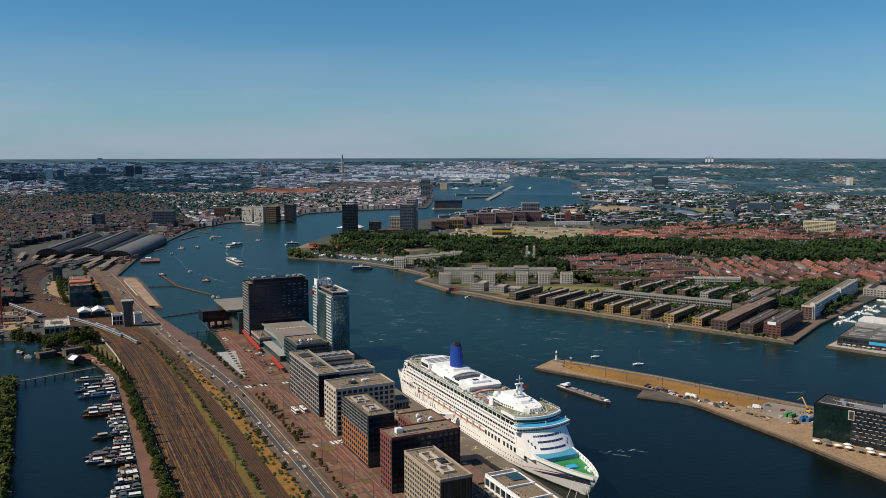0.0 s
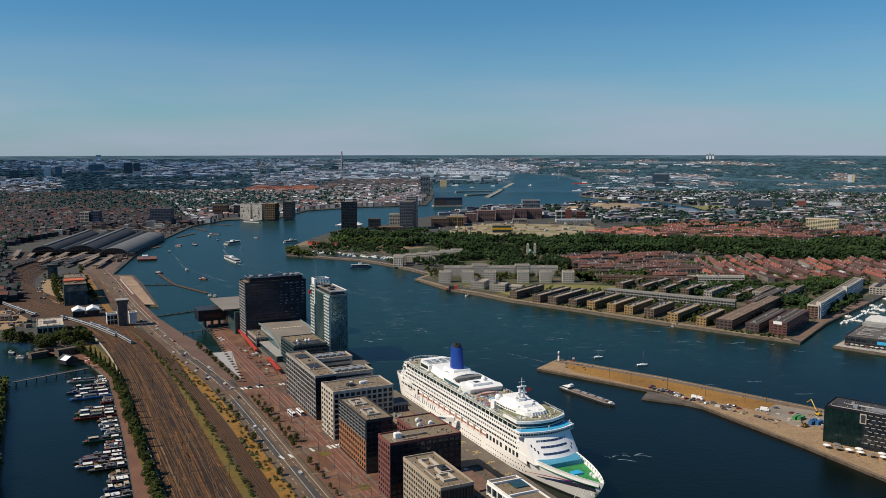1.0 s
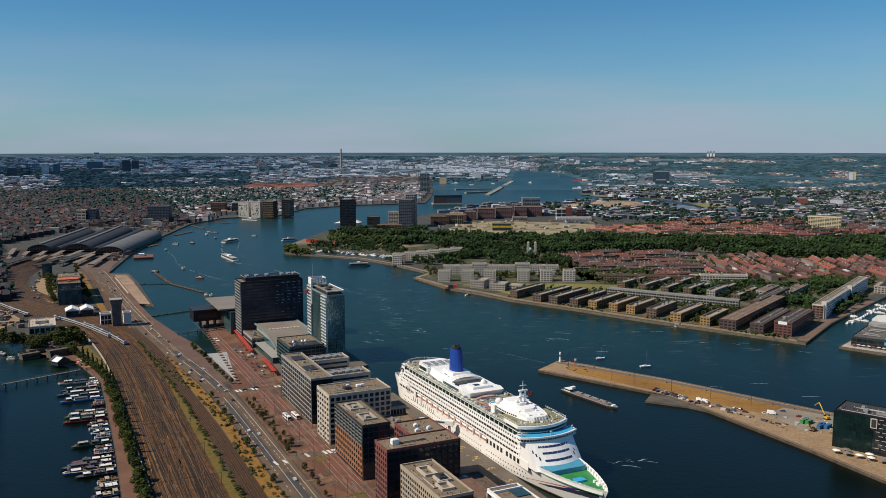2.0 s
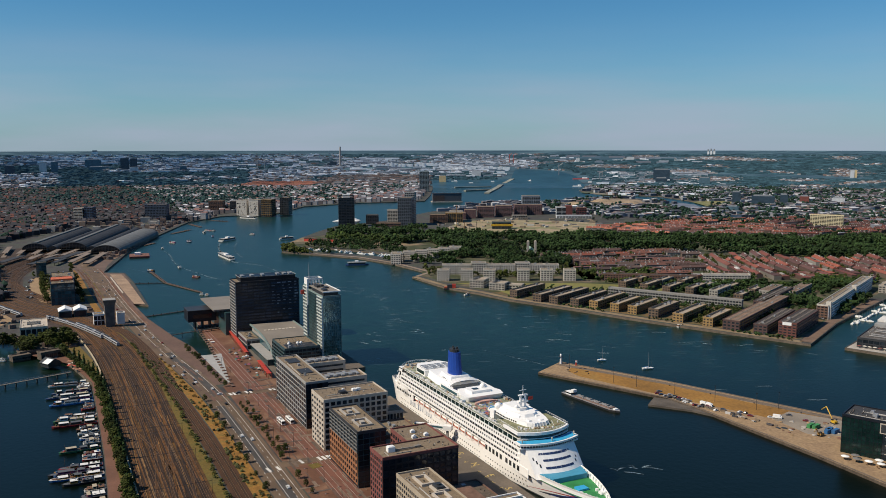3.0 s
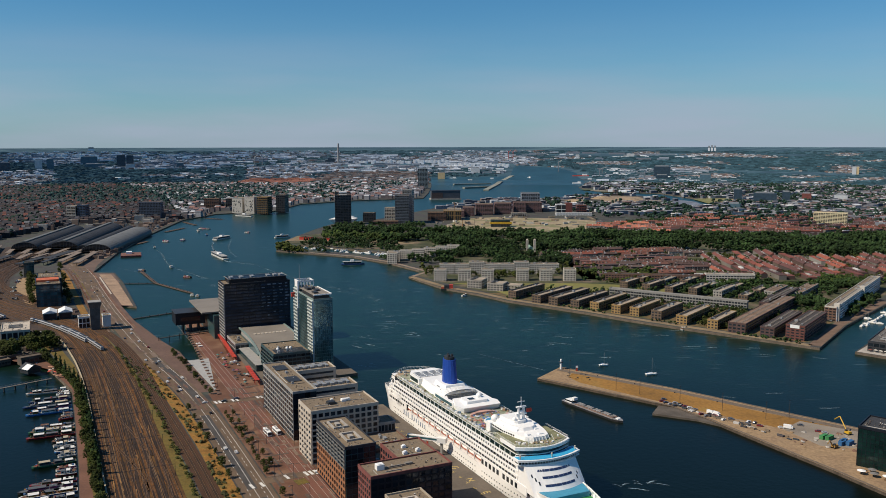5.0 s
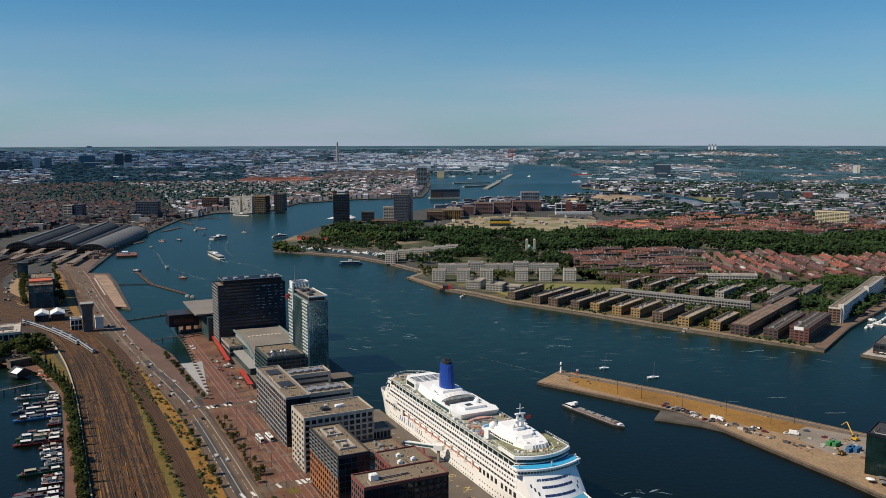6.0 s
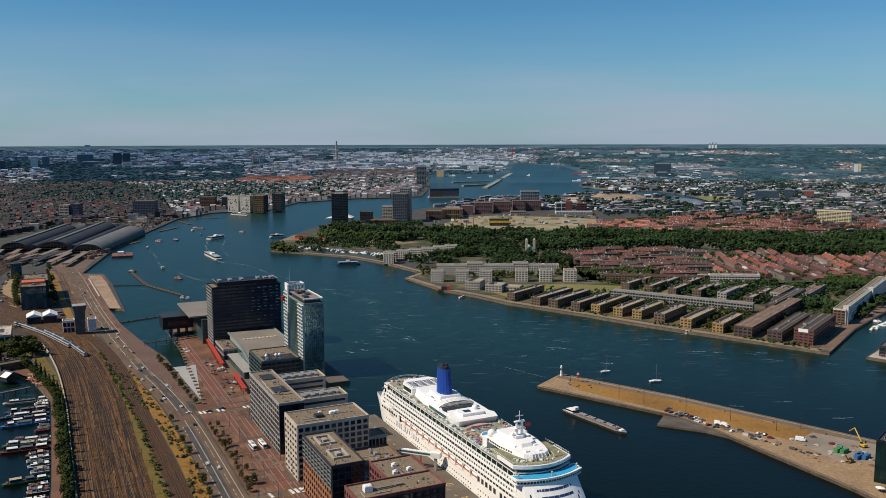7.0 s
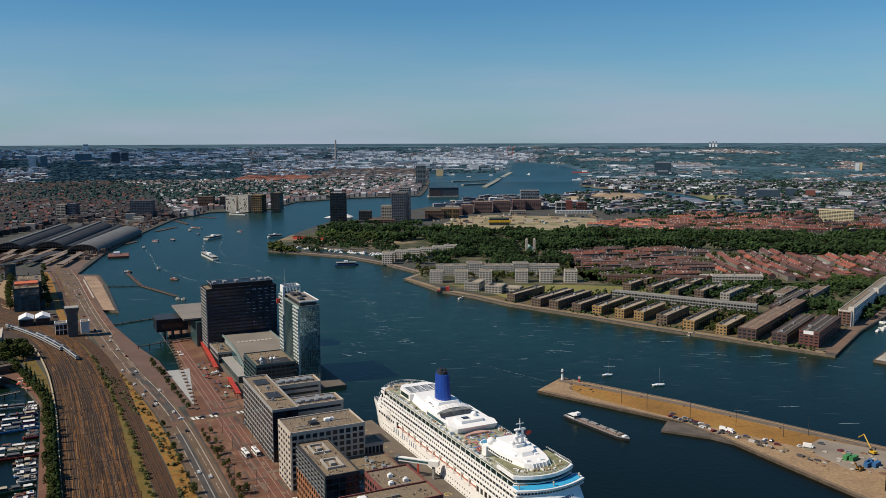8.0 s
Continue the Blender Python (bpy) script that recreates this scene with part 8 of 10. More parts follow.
def sailboat(x, y, a, l, label):
    root = thing("sailboat", at(x, y, 0, a), label, "boat", "sailing boats")
    part("hull", Geo().prism([(px * 0.7, 0.5 + py * 0.92) for px, py in hull_outline(l, l * 0.3)], -0.4, 1.1, top=hull_outline(l, l * 0.3)), WHITE, root)
    part("cabin", Geo().box(-l * 0.08, l * 0.08, l * 0.3, l * 0.62, 1.1, 1.7), WHITE, root)
    part("mast", Geo().cyl(0, l * 0.55, 1.1, l * 1.35, 0.11, n=5), STEEL, root)
    part("boom", Geo().bar((0, l * 0.55, 2.1), (0, l * 0.12, 2.2), 0.16, 5), HULLS[3], root)
    part("forestay", Geo().bar((0, l * 0.98, 1.2), (0, l * 0.55, l * 1.33), 0.05, 4), STEEL, root)


sailboat(147, 827, -75, 9, "small white sailing boat at anchor")
sailboat(182, 797, -75, 11, "white sailing boat with bare mast")
barge(at(31, 1172, 0, -50), 9, 3.4, HULLS[2], CABINS[3], "small white motor boat", "small boats", "small_boat", seed=200)
barge(at(262, 972, 0, -50), 9, 3.4, HULLS[2], CABINS[3], "small white motor boat", "small boats", "small_boat", seed=201)

# trailers, crates and pallets along the inner quay
gear = Geo()
for i in range(70):
    u = pr.uniform(0, 1) ** 1.6
    x, y = 180 + 62 * u + pr.uniform(-1, 4), 703 - 76 * u + pr.uniform(-1, 4)
    if not inside(PIER, x - 2, y - 2):
        continue
    s = pr.uniform(0.35, 1.2)
    gear.box(-s * 1.8, s * 1.8, -s * 0.6, s * 0.6, 0, s * pr.uniform(0.6, 1.3), at(x, y, 2.02, -52 + pr.uniform(-15, 15)))
solid("quay_gear", gear, palette("quay_gear_colours", [(0.04, 0.04, 0.045), (0.12, 0.10, 0.08), (0.45, 0.44, 0.42), (0.07, 0.06, 0.06), (0.20, 0.15, 0.10), (0.03, 0.04, 0.05)], vary=0.2), "dark trailers, crates and pallets on the quay", "materials", "stuff")

# ---- north bank ----
GARDEN = mat("garden_ground", (0.045, 0.055, 0.018), 0.95, vary=0.4, scale=0.03, fine=0.3, second=(0.10, 0.075, 0.05), mixat=0.56)
solid("gardens", Geo().prism([(70, 1185), (160, 1100), (270, 1000), (370, 905), (440, 990), (600, 1190), (640, 1290), (470, 1270), (330, 1330), (205, 1500), (60, 1480), (-30, 1420), (-30, 1330), (20, 1250)], 2.2, LAND + 0.03), GARDEN, "green gardens and paths among the flats", "garden", "structure")
RIDGEGREY = mat("ridge_grey", (0.19, 0.165, 0.145), 0.9, vary=0.3)
FLATPALE = mat("pale_roofing", (0.30, 0.25, 0.19), 0.95, vary=0.3, scale=0.06, fine=0.5)
OCHREDIM = mat("dark_ochre_brick", (0.20, 0.125, 0.05), 0.9, vary=0.25)


def bar_block(x, y, w, l, h, wall, label, turn=-37, cols=None, group="terrace blocks", end=None, name="apartment_block", roof=None):
    end = end or wall
    root = block(name, at(x, y, LAND, turn), w, l, h, label, end, wall, roof=roof or FLATPALE, parapet=0.4, far=True, group=group, units=2, seed=int(x) + 7,
                 sides=(("S", max(3, int(w / 4)), max(2, int(h / 3)), dict(pier=1.6, band=1.5, proud=0.2, wall=end)), ("W", max(4, int(l / 6)), max(2, int(h / 3)), dict(pier=1.8, band=1.3, proud=0.2, wall=wall)), ("E", max(4, int(l / 6)), max(2, int(h / 3)), dict(pier=1.8, band=1.3, proud=0.2, wall=wall))))
    notch = Geo() if roof else Geo().box(w * 0.3, w * 0.34, 2, l - 2, h, h + 0.5)
    for k in range(int(l / 5)):
        if roof:
            notch.box(w * 0.3, w * 0.4, 2 + k * 5, 3.2 + k * 5, h, h + 1.1)
            notch.box(w * 0.68, w * 0.76, 4 + k * 5, 5 + k * 5, h, h + 0.9)
        else:
            notch.box(w * 0.2, w * 0.42, 2 + k * 5, 4.2 + k * 5, h, h + 1.5)
    tagged(part("roof_ridge", notch, RIDGEGREY if roof else DARK, root), "ribbed ridge along the flat roof", kind="stuff")
    return root



GREYBROWN = mat("grey_brown_brick", (0.13, 0.090, 0.062), 0.9, vary=0.2)
PURPLE = mat("purple_brick", (0.085, 0.05, 0.045), 0.9, vary=0.2)
BANDPALE = mat("band_render", (0.30, 0.28, 0.25), 0.85, vary=0.15)
PALEROW = mat("pale_render", (0.52, 0.48, 0.42), 0.85, vary=0.12)
for k, (x, y, w, l, wall) in enumerate(((90, 1147, 11, 72, GREYBROWN), (117, 1118, 12, 82, GREYBROWN), (136, 1103, 12, 84, GREYBROWN), (160, 1084, 11, 80, GREYBROWN), (181, 1070, 11, 78, OCHREDIM), (203, 1053, 11, 60, OCHREDIM), (221, 1038, 11, 60, OCHREDIM), (241, 1020, 12, 64, GREYBROWN), (262, 993, 12, 72, OCHREDIM), (289, 970, 11, 62, OCHREDIM))):
    bar_block(x, y, w, l, 10, wall, "%s brick terrace block with flat roof" % ("ochre" if wall == OCHREDIM else "grey-brown"), end=OCHRE if wall == OCHREDIM else GREYBROWN)
TANFLAT = mat("tan_flat_roofing", (0.19, 0.125, 0.085), 0.95, vary=0.35, scale=0.06, fine=0.5)
bar_block(305, 952, 18, 190, 11, PURPLE, "long brown brick terrace block with flat roof", roof=TANFLAT)
DARKFLAT = mat("dark_flat_roofing", (0.050, 0.043, 0.040), 0.95, vary=0.3, scale=0.06, fine=0.5)
bar_block(332, 934, 14, 105, 10, PURPLE, "purple-brown brick block with flat roof", roof=DARKFLAT)
b = bar_block(353, 921, 18, 90, 15, PURPLE, "tall dark brick block with red gable", end=mat("red_gable", (0.13, 0.05, 0.04), 0.9, vary=0.2), roof=DARKFLAT)
part("sign_board", Geo().box(4, 13, -0.55, -0.35, 12.2, 15.5), WHITE, b)
bar_block(378, 1062, 12, 130, 11, PURPLE, "long brown brick terrace block with flat roof", roof=DARKFLAT)
for x, y, l in ((417, 1149, 60), (447, 1140, 85)):
    bar_block(x, y, 13, l, 9, BANDPALE, "banded pale and brown flat among dark trees", group="garden flats", roof=TANFLAT)
# white slab by the marina
b = block("apartment_block", at(432, 1010, LAND, -36.5), 12, 262, 16, "long white apartment slab on columns", PALEROW, DARK, roof=ROOFGREY, sides=(("E", 40, 5, dict(pier=0.6, band=1.2, proud=0.6, wall=WHITE)), ("S", 3, 5, dict(wall=BROWNBRICK, pier=1.2, band=1.4)), ("W", 40, 5, dict(pier=0.4, band=0.8, wall=BANDPALE))), units=8, seed=5, far=True)
slots = Geo().box(5.6, 6.2, 4, 256, 16, 16.6)
for k in range(31):
    slots.box(7.5, 11.6, 5 + k * 8.2, 8.6 + k * 8.2, 16, 16.75)
tagged(part("roof_ridge", slots, BANDPALE, b), "ribbed pale edge of the slab roof", kind="stuff")
for y in (0, 140):
    part("stair_tower", Geo().box(9, 14.5, y + 2, y + 7, -1, 20), PALEROW, b)
bar_block(590, 1180, 30, 40, 10, CONCRETE, "grey flat-roofed hall by the marina", group="halls")
GALLERY = mat("gallery_grey", (0.23, 0.225, 0.21), 0.8, vary=0.2)
solid("block_gardens", Geo().prism([(66, 1182), (100, 1144), (262, 996), (366, 905), (436, 1000), (330, 1100), (170, 1212)], 2.2, LAND + 0.045), mat("block_yards", (0.17, 0.105, 0.042), 0.95, vary=0.35, scale=0.05, fine=0.4, second=(0.045, 0.052, 0.018), mixat=0.5), "ochre yards and green gardens between terrace blocks", "ground", "structure")
# raised gallery block across the rows
b = block("gallery_block", at(221, 1158, LAND, -33.7), 172, 7, 11, "thin raised grey gallery block on columns", GALLERY, GALLERY, roof=GALLERY, sides=(("S", 48, 3, dict(pier=0.6, band=1.3)),), units=0, far=True)
rn = random.Random(80)
for row, (yy, n) in enumerate(((40, 7), (92, 6))):
    for k in range(n):
        s = (k - 3.0) * 32
        x, y = 300 + s * 0.80 + yy * 0.602, 1130 - s * 0.602 + yy * 0.80
        if x > 420 - row * 5 and y < 1130:
            continue
        bar_block(x, y, 11, rn.uniform(34, 52), rn.uniform(8, 11), rn.choice((BANDPALE, GREYBROWN, GREYBROWN)), "low mixed brick flat by the gardens", group="garden flats", turn=-37)
block("apartment_block", at(374, 1250, LAND, -5), 66, 12, 14, "white balconied flats behind the gardens", PALEROW, GLASS, roof=FLATPALE, far=True, sides=(("S", 16, 4, dict(pier=0.8, band=1.5)),), units=3, seed=31)
block("apartment_block", at(236, 1284, LAND, -9.6), 136, 11, 10, "long brown brick row behind the gardens", BROWNBRICK, BROWNBRICK, roof=DARKFLAT, far=True, sides=(("S", 34, 3, dict(pier=1.6, band=1.5)),), units=5, seed=32)
# white blocks by the river bend
for x in (-6, 29, 62, 112, 146, 180):
    block("apartment_block", at(x, 1282, LAND, -4), 17, 15, 16.5, "small white apartment cube with dark windows", PALEROW, GLASS, group="white cubes", parapet=0.5, far=True, sides=(("S", 4, 5, dict(pier=1.6, band=1.5)), ("W", 3, 5, dict(pier=1.8, band=1.5)), ("E", 3, 5, dict(pier=1.8, band=1.5))), units=1, seed=int(x) + 50)
for k in range(8):
    block("apartment_block", at(2 + k * 22.5, 1345, LAND, 0), 21.5, 13, 15 + 3 * (k % 3 == 2), "white terraced apartment row", PALEROW, GLASS, group="white rows", parapet=0.5, far=True, sides=(("S", 6, 5, dict(pier=1.4, band=1.4)),), units=2, seed=k)
for k in range(6):
    block("apartment_block", at(-86 + k * 20, 1484 + k * 17, LAND, -6), 21, 13, 16, "white terraced apartment row", PALEROW, GLASS, group="white rows", parapet=0.5, far=True, sides=(("S", 6, 5, dict(pier=1.4, band=1.4)), ("W", 3, 5, dict(pier=1.4, band=1.4))), units=2, seed=k + 20)
block("apartment_block", at(-84, 1458, LAND, -6), 16, 14, 17, "small white apartment cube with dark windows", PALEROW, GLASS, group="white cubes", sides=(("S", 4, 5, dict(pier=1.4, band=1.4)),))
for k, (x, y, w, l, h) in enumerate(((40, 1225, 20, 26, 11), (66, 1205, 22, 20, 10), (82, 1212, 30, 14, 7))):
    bar_block(x, y, w, l, h, CONCRETE, "grey flat-roofed hall by the river", turn=-20, group="halls")
b = thing("red_boat_house", at(14, 1222, LAND - 1) @ Matrix.Scale(0.7, 4), "dark boat house with a red cube", "house")
part("hull", Geo().box(-14, 14, -5, 5, -2.2, 1.2), DARK, b)
part("red_cube", Geo().box(2, 9, -4, 4, 1.2, 9), RED, b)
part("black_house", Geo().box(-8, 2, -4, 4, 1.2, 8), DARK, b)
part("orange_boat", Geo().box(-14, -8, -3, 3, 1.2, 4), BOATORANGE, b)
solid("lawn", Geo().prism([(60, 1240), (95, 1160), (180, 1190), (300, 1180), (320, 1230), (200, 1262), (20, 1262)], 2.3, LAND + 0.05), mat("field_grass", (0.16, 0.15, 0.04), 0.95, vary=0.25, scale=0.02), "yellow-green grass field by the flats", "lawn", "structure")
solid("river_bank", Geo().strip([(-40, 1322), (13, 1229), (56, 1187), (93, 1138), (135, 1101), (180, 1062), (221, 1021), (260, 987), (367, 893)], 9, LAND + 0.06, 0.3), mat("bank_sand", (0.21, 0.155, 0.09), 0.95, vary=0.25, scale=0.05), "sandy river bank path", "pavement", "structure")
solid("river_bank", Geo().strip([(370, 892), (438, 988), (556, 1122)], 12, LAND + 0.06, 0.3), mat("marina_paving", (0.15, 0.098, 0.068), 0.95, vary=0.3, scale=0.08), "paved marina quay", "pavement", "structure")
# marina
def yacht(x, y, a, s):
    root = thing("yacht", at(x, y, 0, a), "small white yacht moored in the marina", "boat", "marina yachts")
    part("hull", yacht_me[0], None, root, m=Matrix.Scale(s, 4))
    part("cabin", yacht_me[1], None, root, m=Matrix.Scale(s, 4))
    part("mast", yacht_me[2], None, root, m=Matrix.Scale(s, 4))


yacht_me = [Geo().prism(hull_outline(10, 3.2), -0.4, 1.2).mesh("hull"), Geo().box(-1, 1, 2.5, 6.5, 1.2, 2.3).mesh("cabin"), Geo().cyl(0, 5.6, 1, 12, 0.09, n=4).mesh("mast")]
for me, mm in zip(yacht_me, (WHITE, CABINS[3], STEEL)):
    me.materials.append(mm)
for i in range(34):
    s = rn.uniform(0.12, 1)
    yacht(462 + 190 * s + rn.uniform(-12, 24), 978 + 215 * s + rn.uniform(-10, 10), rn.uniform(20, 60), rn.uniform(0.55, 1.0))
for k in range(16):
    s = k / 15
    yacht(462 + 108 * s + rn.uniform(-2, 2), 985 + 122 * s + rn.uniform(-3, 3), rn.uniform(-50, -38), rn.uniform(0.7, 1.0))
for k in range(28):
    s = rn.uniform(0, 1)
    yacht(-258 + 178 * s, 1676 - 112 * s + rn.uniform(-4, 30), rn.choice((-32, 148, -32, 60)), rn.uniform(0.8, 1.3))
ROOFSTRIP = mat("roof_light_strip", (0.30, 0.29, 0.28), 0.6, vary=0.3)
HALLROOF = mat("dull_hall_roof", (0.10, 0.092, 0.085), 0.85, vary=0.35, scale=0.1, fine=0.6)
b = block("boat_hall", at(412, 872, LAND, -38.5), 120, 112, 9, "dark boat hall with grey and white roof bays", DARK, DARK, roof=HALLROOF, sides=(("S", 24, 2, dict(wall=DARK)), ("W", 18, 2, dict(wall=DARK))))
for k in range(8):
    y0 = 3 + k * 8
    part("roof_bay", Geo().gable(2, 118, y0, y0 + 7.4, 9, 10.8), HALLROOF, b)
    for q in range(5):
        if (k + q) % 3:
            part("roof_light", Geo().box(8 + q * 22, 20 + q * 22 + (k % 2) * 4, y0 + 0.8, y0 + 2.2, 9.9, 10.75), ROOFSTRIP, b)
part("roof_step", Geo().box(1, 119, 68, 82, 9, 12), mat("pale_grey_roof", (0.26, 0.26, 0.25), 0.8, vary=0.25, scale=0.1), b)
part("white_roof", Geo().box(1, 119, 82, 110, 9, 14), mat("white_roof", (0.62, 0.60, 0.56), 0.8, vary=0.15), b)
part("blue_band", Geo().box(30, 52, -0.5, -0.36, 4.5, 7.5), CYAN, b)
for k in range(20):
    part("terrace_awning", Geo().prism([(-1.9, -1.4), (1.9, -1.4), (1.9, 1.4), (-1.9, 1.4)], 2.2, 2.9, top=[(-0.3, -0.2), (0.3, -0.2), (0.3, 0.2), (-0.3, 0.2)]).cyl(0, 0, -0.1, 2.3, 0.08, n=5), PALEROW if k % 4 else REDBRICK, b, m=pose(3 + k * 4.6, -4.2 + 0.8 * (k % 2), 0))
solid("terrace", Geo().prism([(400, 868), (439, 831), (560, 740), (600, 800), (460, 935)], 2.2, LAND + 0.05), CONCRETE, "grey concrete quay in front of the boat hall", "pavement", "structure")

# ---- towers and large buildings further along the river ----
def tower(name, x, y, w, d, h, wall, label, turn=0, cols=6, rows=18, irregular=False, **kw):
    if irregular:
        root = block(name, at(x, y, LAND, turn), w, d, h, label, wall, wall, far=True, units=2, **kw)
        r = random.Random(int(w * h))
        for k in range(38):
            u, z, s = r.uniform(1, w - 4), 3 + 3.6 * r.randrange(int((h - 8) / 3.6)), r.uniform(1.2, 2.6)
            part("window", Geo().box(u, u + s, -0.06, 0.3, z, z + r.choice((1.6, 1.6, 3.4))), GLASS, root)
        return root
    return block(name, at(x, y, LAND, turn), w, d, h, label, wall, BLACKPANEL, far=True, sides=(("S", cols, rows, dict(pier=0.7, band=1.2, proud=0.3)), ("W", cols, rows, dict(pier=0.7, band=1.2, proud=0.3)), ("E", cols, rows, dict(pier=0.7, band=1.2, proud=0.3))), **kw)


CHARCOAL = mat("charcoal_panel", (0.035, 0.037, 0.042), 0.5, vary=0.2)
b = tower("tower_block", -250, 2112, 38, 34, 70, CHARCOAL, "dark square office tower with white roof pavilion", turn=8)
part("roof_frame", Geo().box(0, 38, 0, 1, 74, 76).box(0, 38, 33, 34, 74, 76).box(0, 1, 0, 34, 74, 76).box(37, 38, 0, 34, 74, 76), CHARCOAL, b)
for x in (1, 36):
    for y in (1, 32):
        part("roof_post", Geo().box(x, x + 1, y, y + 1, 70, 75), CHARCOAL, b)
part("roof_pavilion", Geo().box(10, 28, 8, 26, 70, 78).cyl(19, 17, 78, 86, 0.4, n=5), WHITE, b)
b = thing("film_museum", at(-240, 2185, LAND, 20) @ Matrix.Scale(0.85, 4), "low white angular building by the water", "building")
part("wall", Geo().prism([(-30, -8), (24, -18), (40, 6), (10, 26), (-20, 18)], -1, 9, top=[(-45, -6), (30, -22), (46, 8), (10, 30), (-24, 20)]), WHITE, b)
part("roof", Geo().prism([(-45, -6), (30, -22), (46, 8), (10, 30), (-24, 20)], 9, 17, top=[(-10, 0), (14, -6), (26, 6), (6, 16), (-6, 10)]), WHITE, b)
tower("tower_block", -108, 2140, 34, 30, 68, mat("slate_panel", (0.075, 0.09, 0.115), 0.5, vary=0.15), "grey-blue ribbed office tower", turn=-10, cols=7)
tower("tower_block", -92, 2172, 24, 24, 80, STEEL, "slim grey office tower", turn=-10, cols=5)
tower("tower_block", -94, 3640, 40, 30, 84, mat("pale_blue_glass", (0.24, 0.30, 0.33), 0.4, vary=0.15), "tall grey tower by the river", rows=16)
RIVERBRICK = mat("river_brick", (0.20, 0.115, 0.115), 0.9, vary=0.2)
for k, (x, y, w, d, h) in enumerate(((20, 2310, 44, 30, 22), (62, 2340, 30, 34, 28), (98, 2370, 46, 36, 34), (150, 2405, 46, 36, 34), (205, 2440, 34, 30, 34), (242, 2465, 44, 34, 32))):
    tower("brick_block", x, y, w, d, h - 5, RIVERBRICK, "long purple-brown brick block by the river", cols=8, rows=8, group="river blocks")
tower("glass_cube", 255, 2735, 56, 40, 36, mat("pale_grey_panel", (0.27, 0.30, 0.34), 0.5, vary=0.1), "pale grey glass office cube", cols=8, rows=8)
b = tower("tower_block", 318, 2400, 30, 20, 26, WHITE, "white-walled office with red brick end", cols=2, rows=2)
part("red_end", Geo().box(26, 44, -0.5, 20, -1, 30), REDBRICK, b)
tower("low_hall", 312, 2350, 95, 14, 7, WHITE, "long white low works hall", cols=12, rows=2)
tower("brick_block", 375, 2400, 26, 20, 24, REDBRICK, "red brick office block by the river", cols=4, rows=5)
tower("apartment_block", 905, 2130, 74, 16, 27, mat("cream_render", (0.64, 0.56, 0.36), 0.85, vary=0.1), "cream apartment slab with balconies", turn=-30, cols=14, rows=8)
tower("drum_hall", 10, 2220, 44, 40, 24, OCHRE, "ochre brick hall with tall windows", cols=9, rows=2)
b = tower("training_centre", 120, 2050, 44, 20, 16, TEAL, "blue-grey hall with yellow band", cols=6, rows=3)
part("yellow_band", Geo().box(-3, 48, -1, -0.4, 7, 12), YELLOWP, b)
SANDHEAP = mat("stored_sand", (0.34, 0.25, 0.16), 0.95, vary=0.4, scale=0.02, fine=0.15, second=(0.12, 0.10, 0.075), mixat=0.55)
solid("sand_field", Geo().prism([(-10, 2010), (120, 1960), (238, 1950), (340, 1990), (400, 2200), (320, 2260), (150, 2310), (60, 2260)], 2.2, LAND + 0.06), mat("pale_sand", (0.36, 0.28, 0.18), 0.95, vary=0.35, scale=0.02, fine=0.15, second=(0.13, 0.13, 0.06), mixat=0.52), "pale sandy building land", "ground", "structure")
b = thing("twin_tower_church", at(153, 1558, LAND), "church with two slim pale towers", "church")
for x in (0, 13):
    part("tower", Geo().box(x, x + 4, 0, 4, -1, 27).prism([(x, 0), (x + 4, 0), (x + 4, 4), (x, 4)], 27, 29, top=[(x + 1.8, 1.8), (x + 2.2, 1.8), (x + 2.2, 2.2), (x + 1.8, 2.2)]), PALESTONE, b)
part("nave", Geo().box(3, 14, 2, 34, -1, 10).gable(2, 15, 2, 34, 10, 15), mat("copper_green", (0.20, 0.30, 0.22), 0.7), b)
CRANEOCHRE = mat("crane_ochre", (0.32, 0.17, 0.06), 0.6, vary=0.2)
for k, (x, y, h) in enumerate(((34, 1975, 62), (52, 1985, 22), (80, 1998, 24), (66, 2031, 16))):
    root = thing("tower_crane", at(x, y, LAND, 40 * k), "slim ochre and dark building mast on sandy land", "crane", "building cranes")
    part("mast", Geo().box(-0.5, 0.5, -0.5, 0.5, 0, h), CRANEOCHRE if k < 2 else DARK, root)
    part("jib", Geo().box(-4, 5 if k else 9, -0.3, 0.3, h, h + 0.6), CRANEOCHRE, root)
    part("counterweight", Geo().box(-4, -2.5, -0.7, 0.7, h - 1.5, h), CONCRETE, root)
solid("sand_field", Geo().prism([(443, 3014), (488, 2794), (439, 2680), (405, 2797)], 2.2, LAND + 0.07), SANDHEAP, "sandy storage ground by the inlet", "ground", "structure")
solid("sand_field", Geo().prism([(557, 3120), (640, 3190), (705, 3120), (715, 2784), (579, 2637), (522, 2752)], 2.2, LAND + 0.08), SANDHEAP, "sandy storage ground by the inlet", "ground", "structure")
for k, (x, y, rx, ry, h) in enumerate(((560, 3010, 46, 30, 9), (640, 2920, 40, 26, 7), (445, 2850, 34, 60, 10), (600, 2800, 36, 22, 6))):
    heap = Geo().prism([(rx * math.cos(a / 7 * math.pi), ry * math.sin(a / 7 * math.pi)) for a in range(14)], -0.3, h, top=[(rx * (0.3 + 0.1 * math.sin(a * 2.1 + k)) * math.cos(a / 7 * math.pi), ry * 0.3 * math.sin(a / 7 * math.pi)) for a in range(14)])
    tagged(part("stored_sand", heap, SANDHEAP, None, m=at(x, y, LAND + 0.08, 20 * k)), "pale heap of stored sand by the inlet", "heap", "sand heaps")
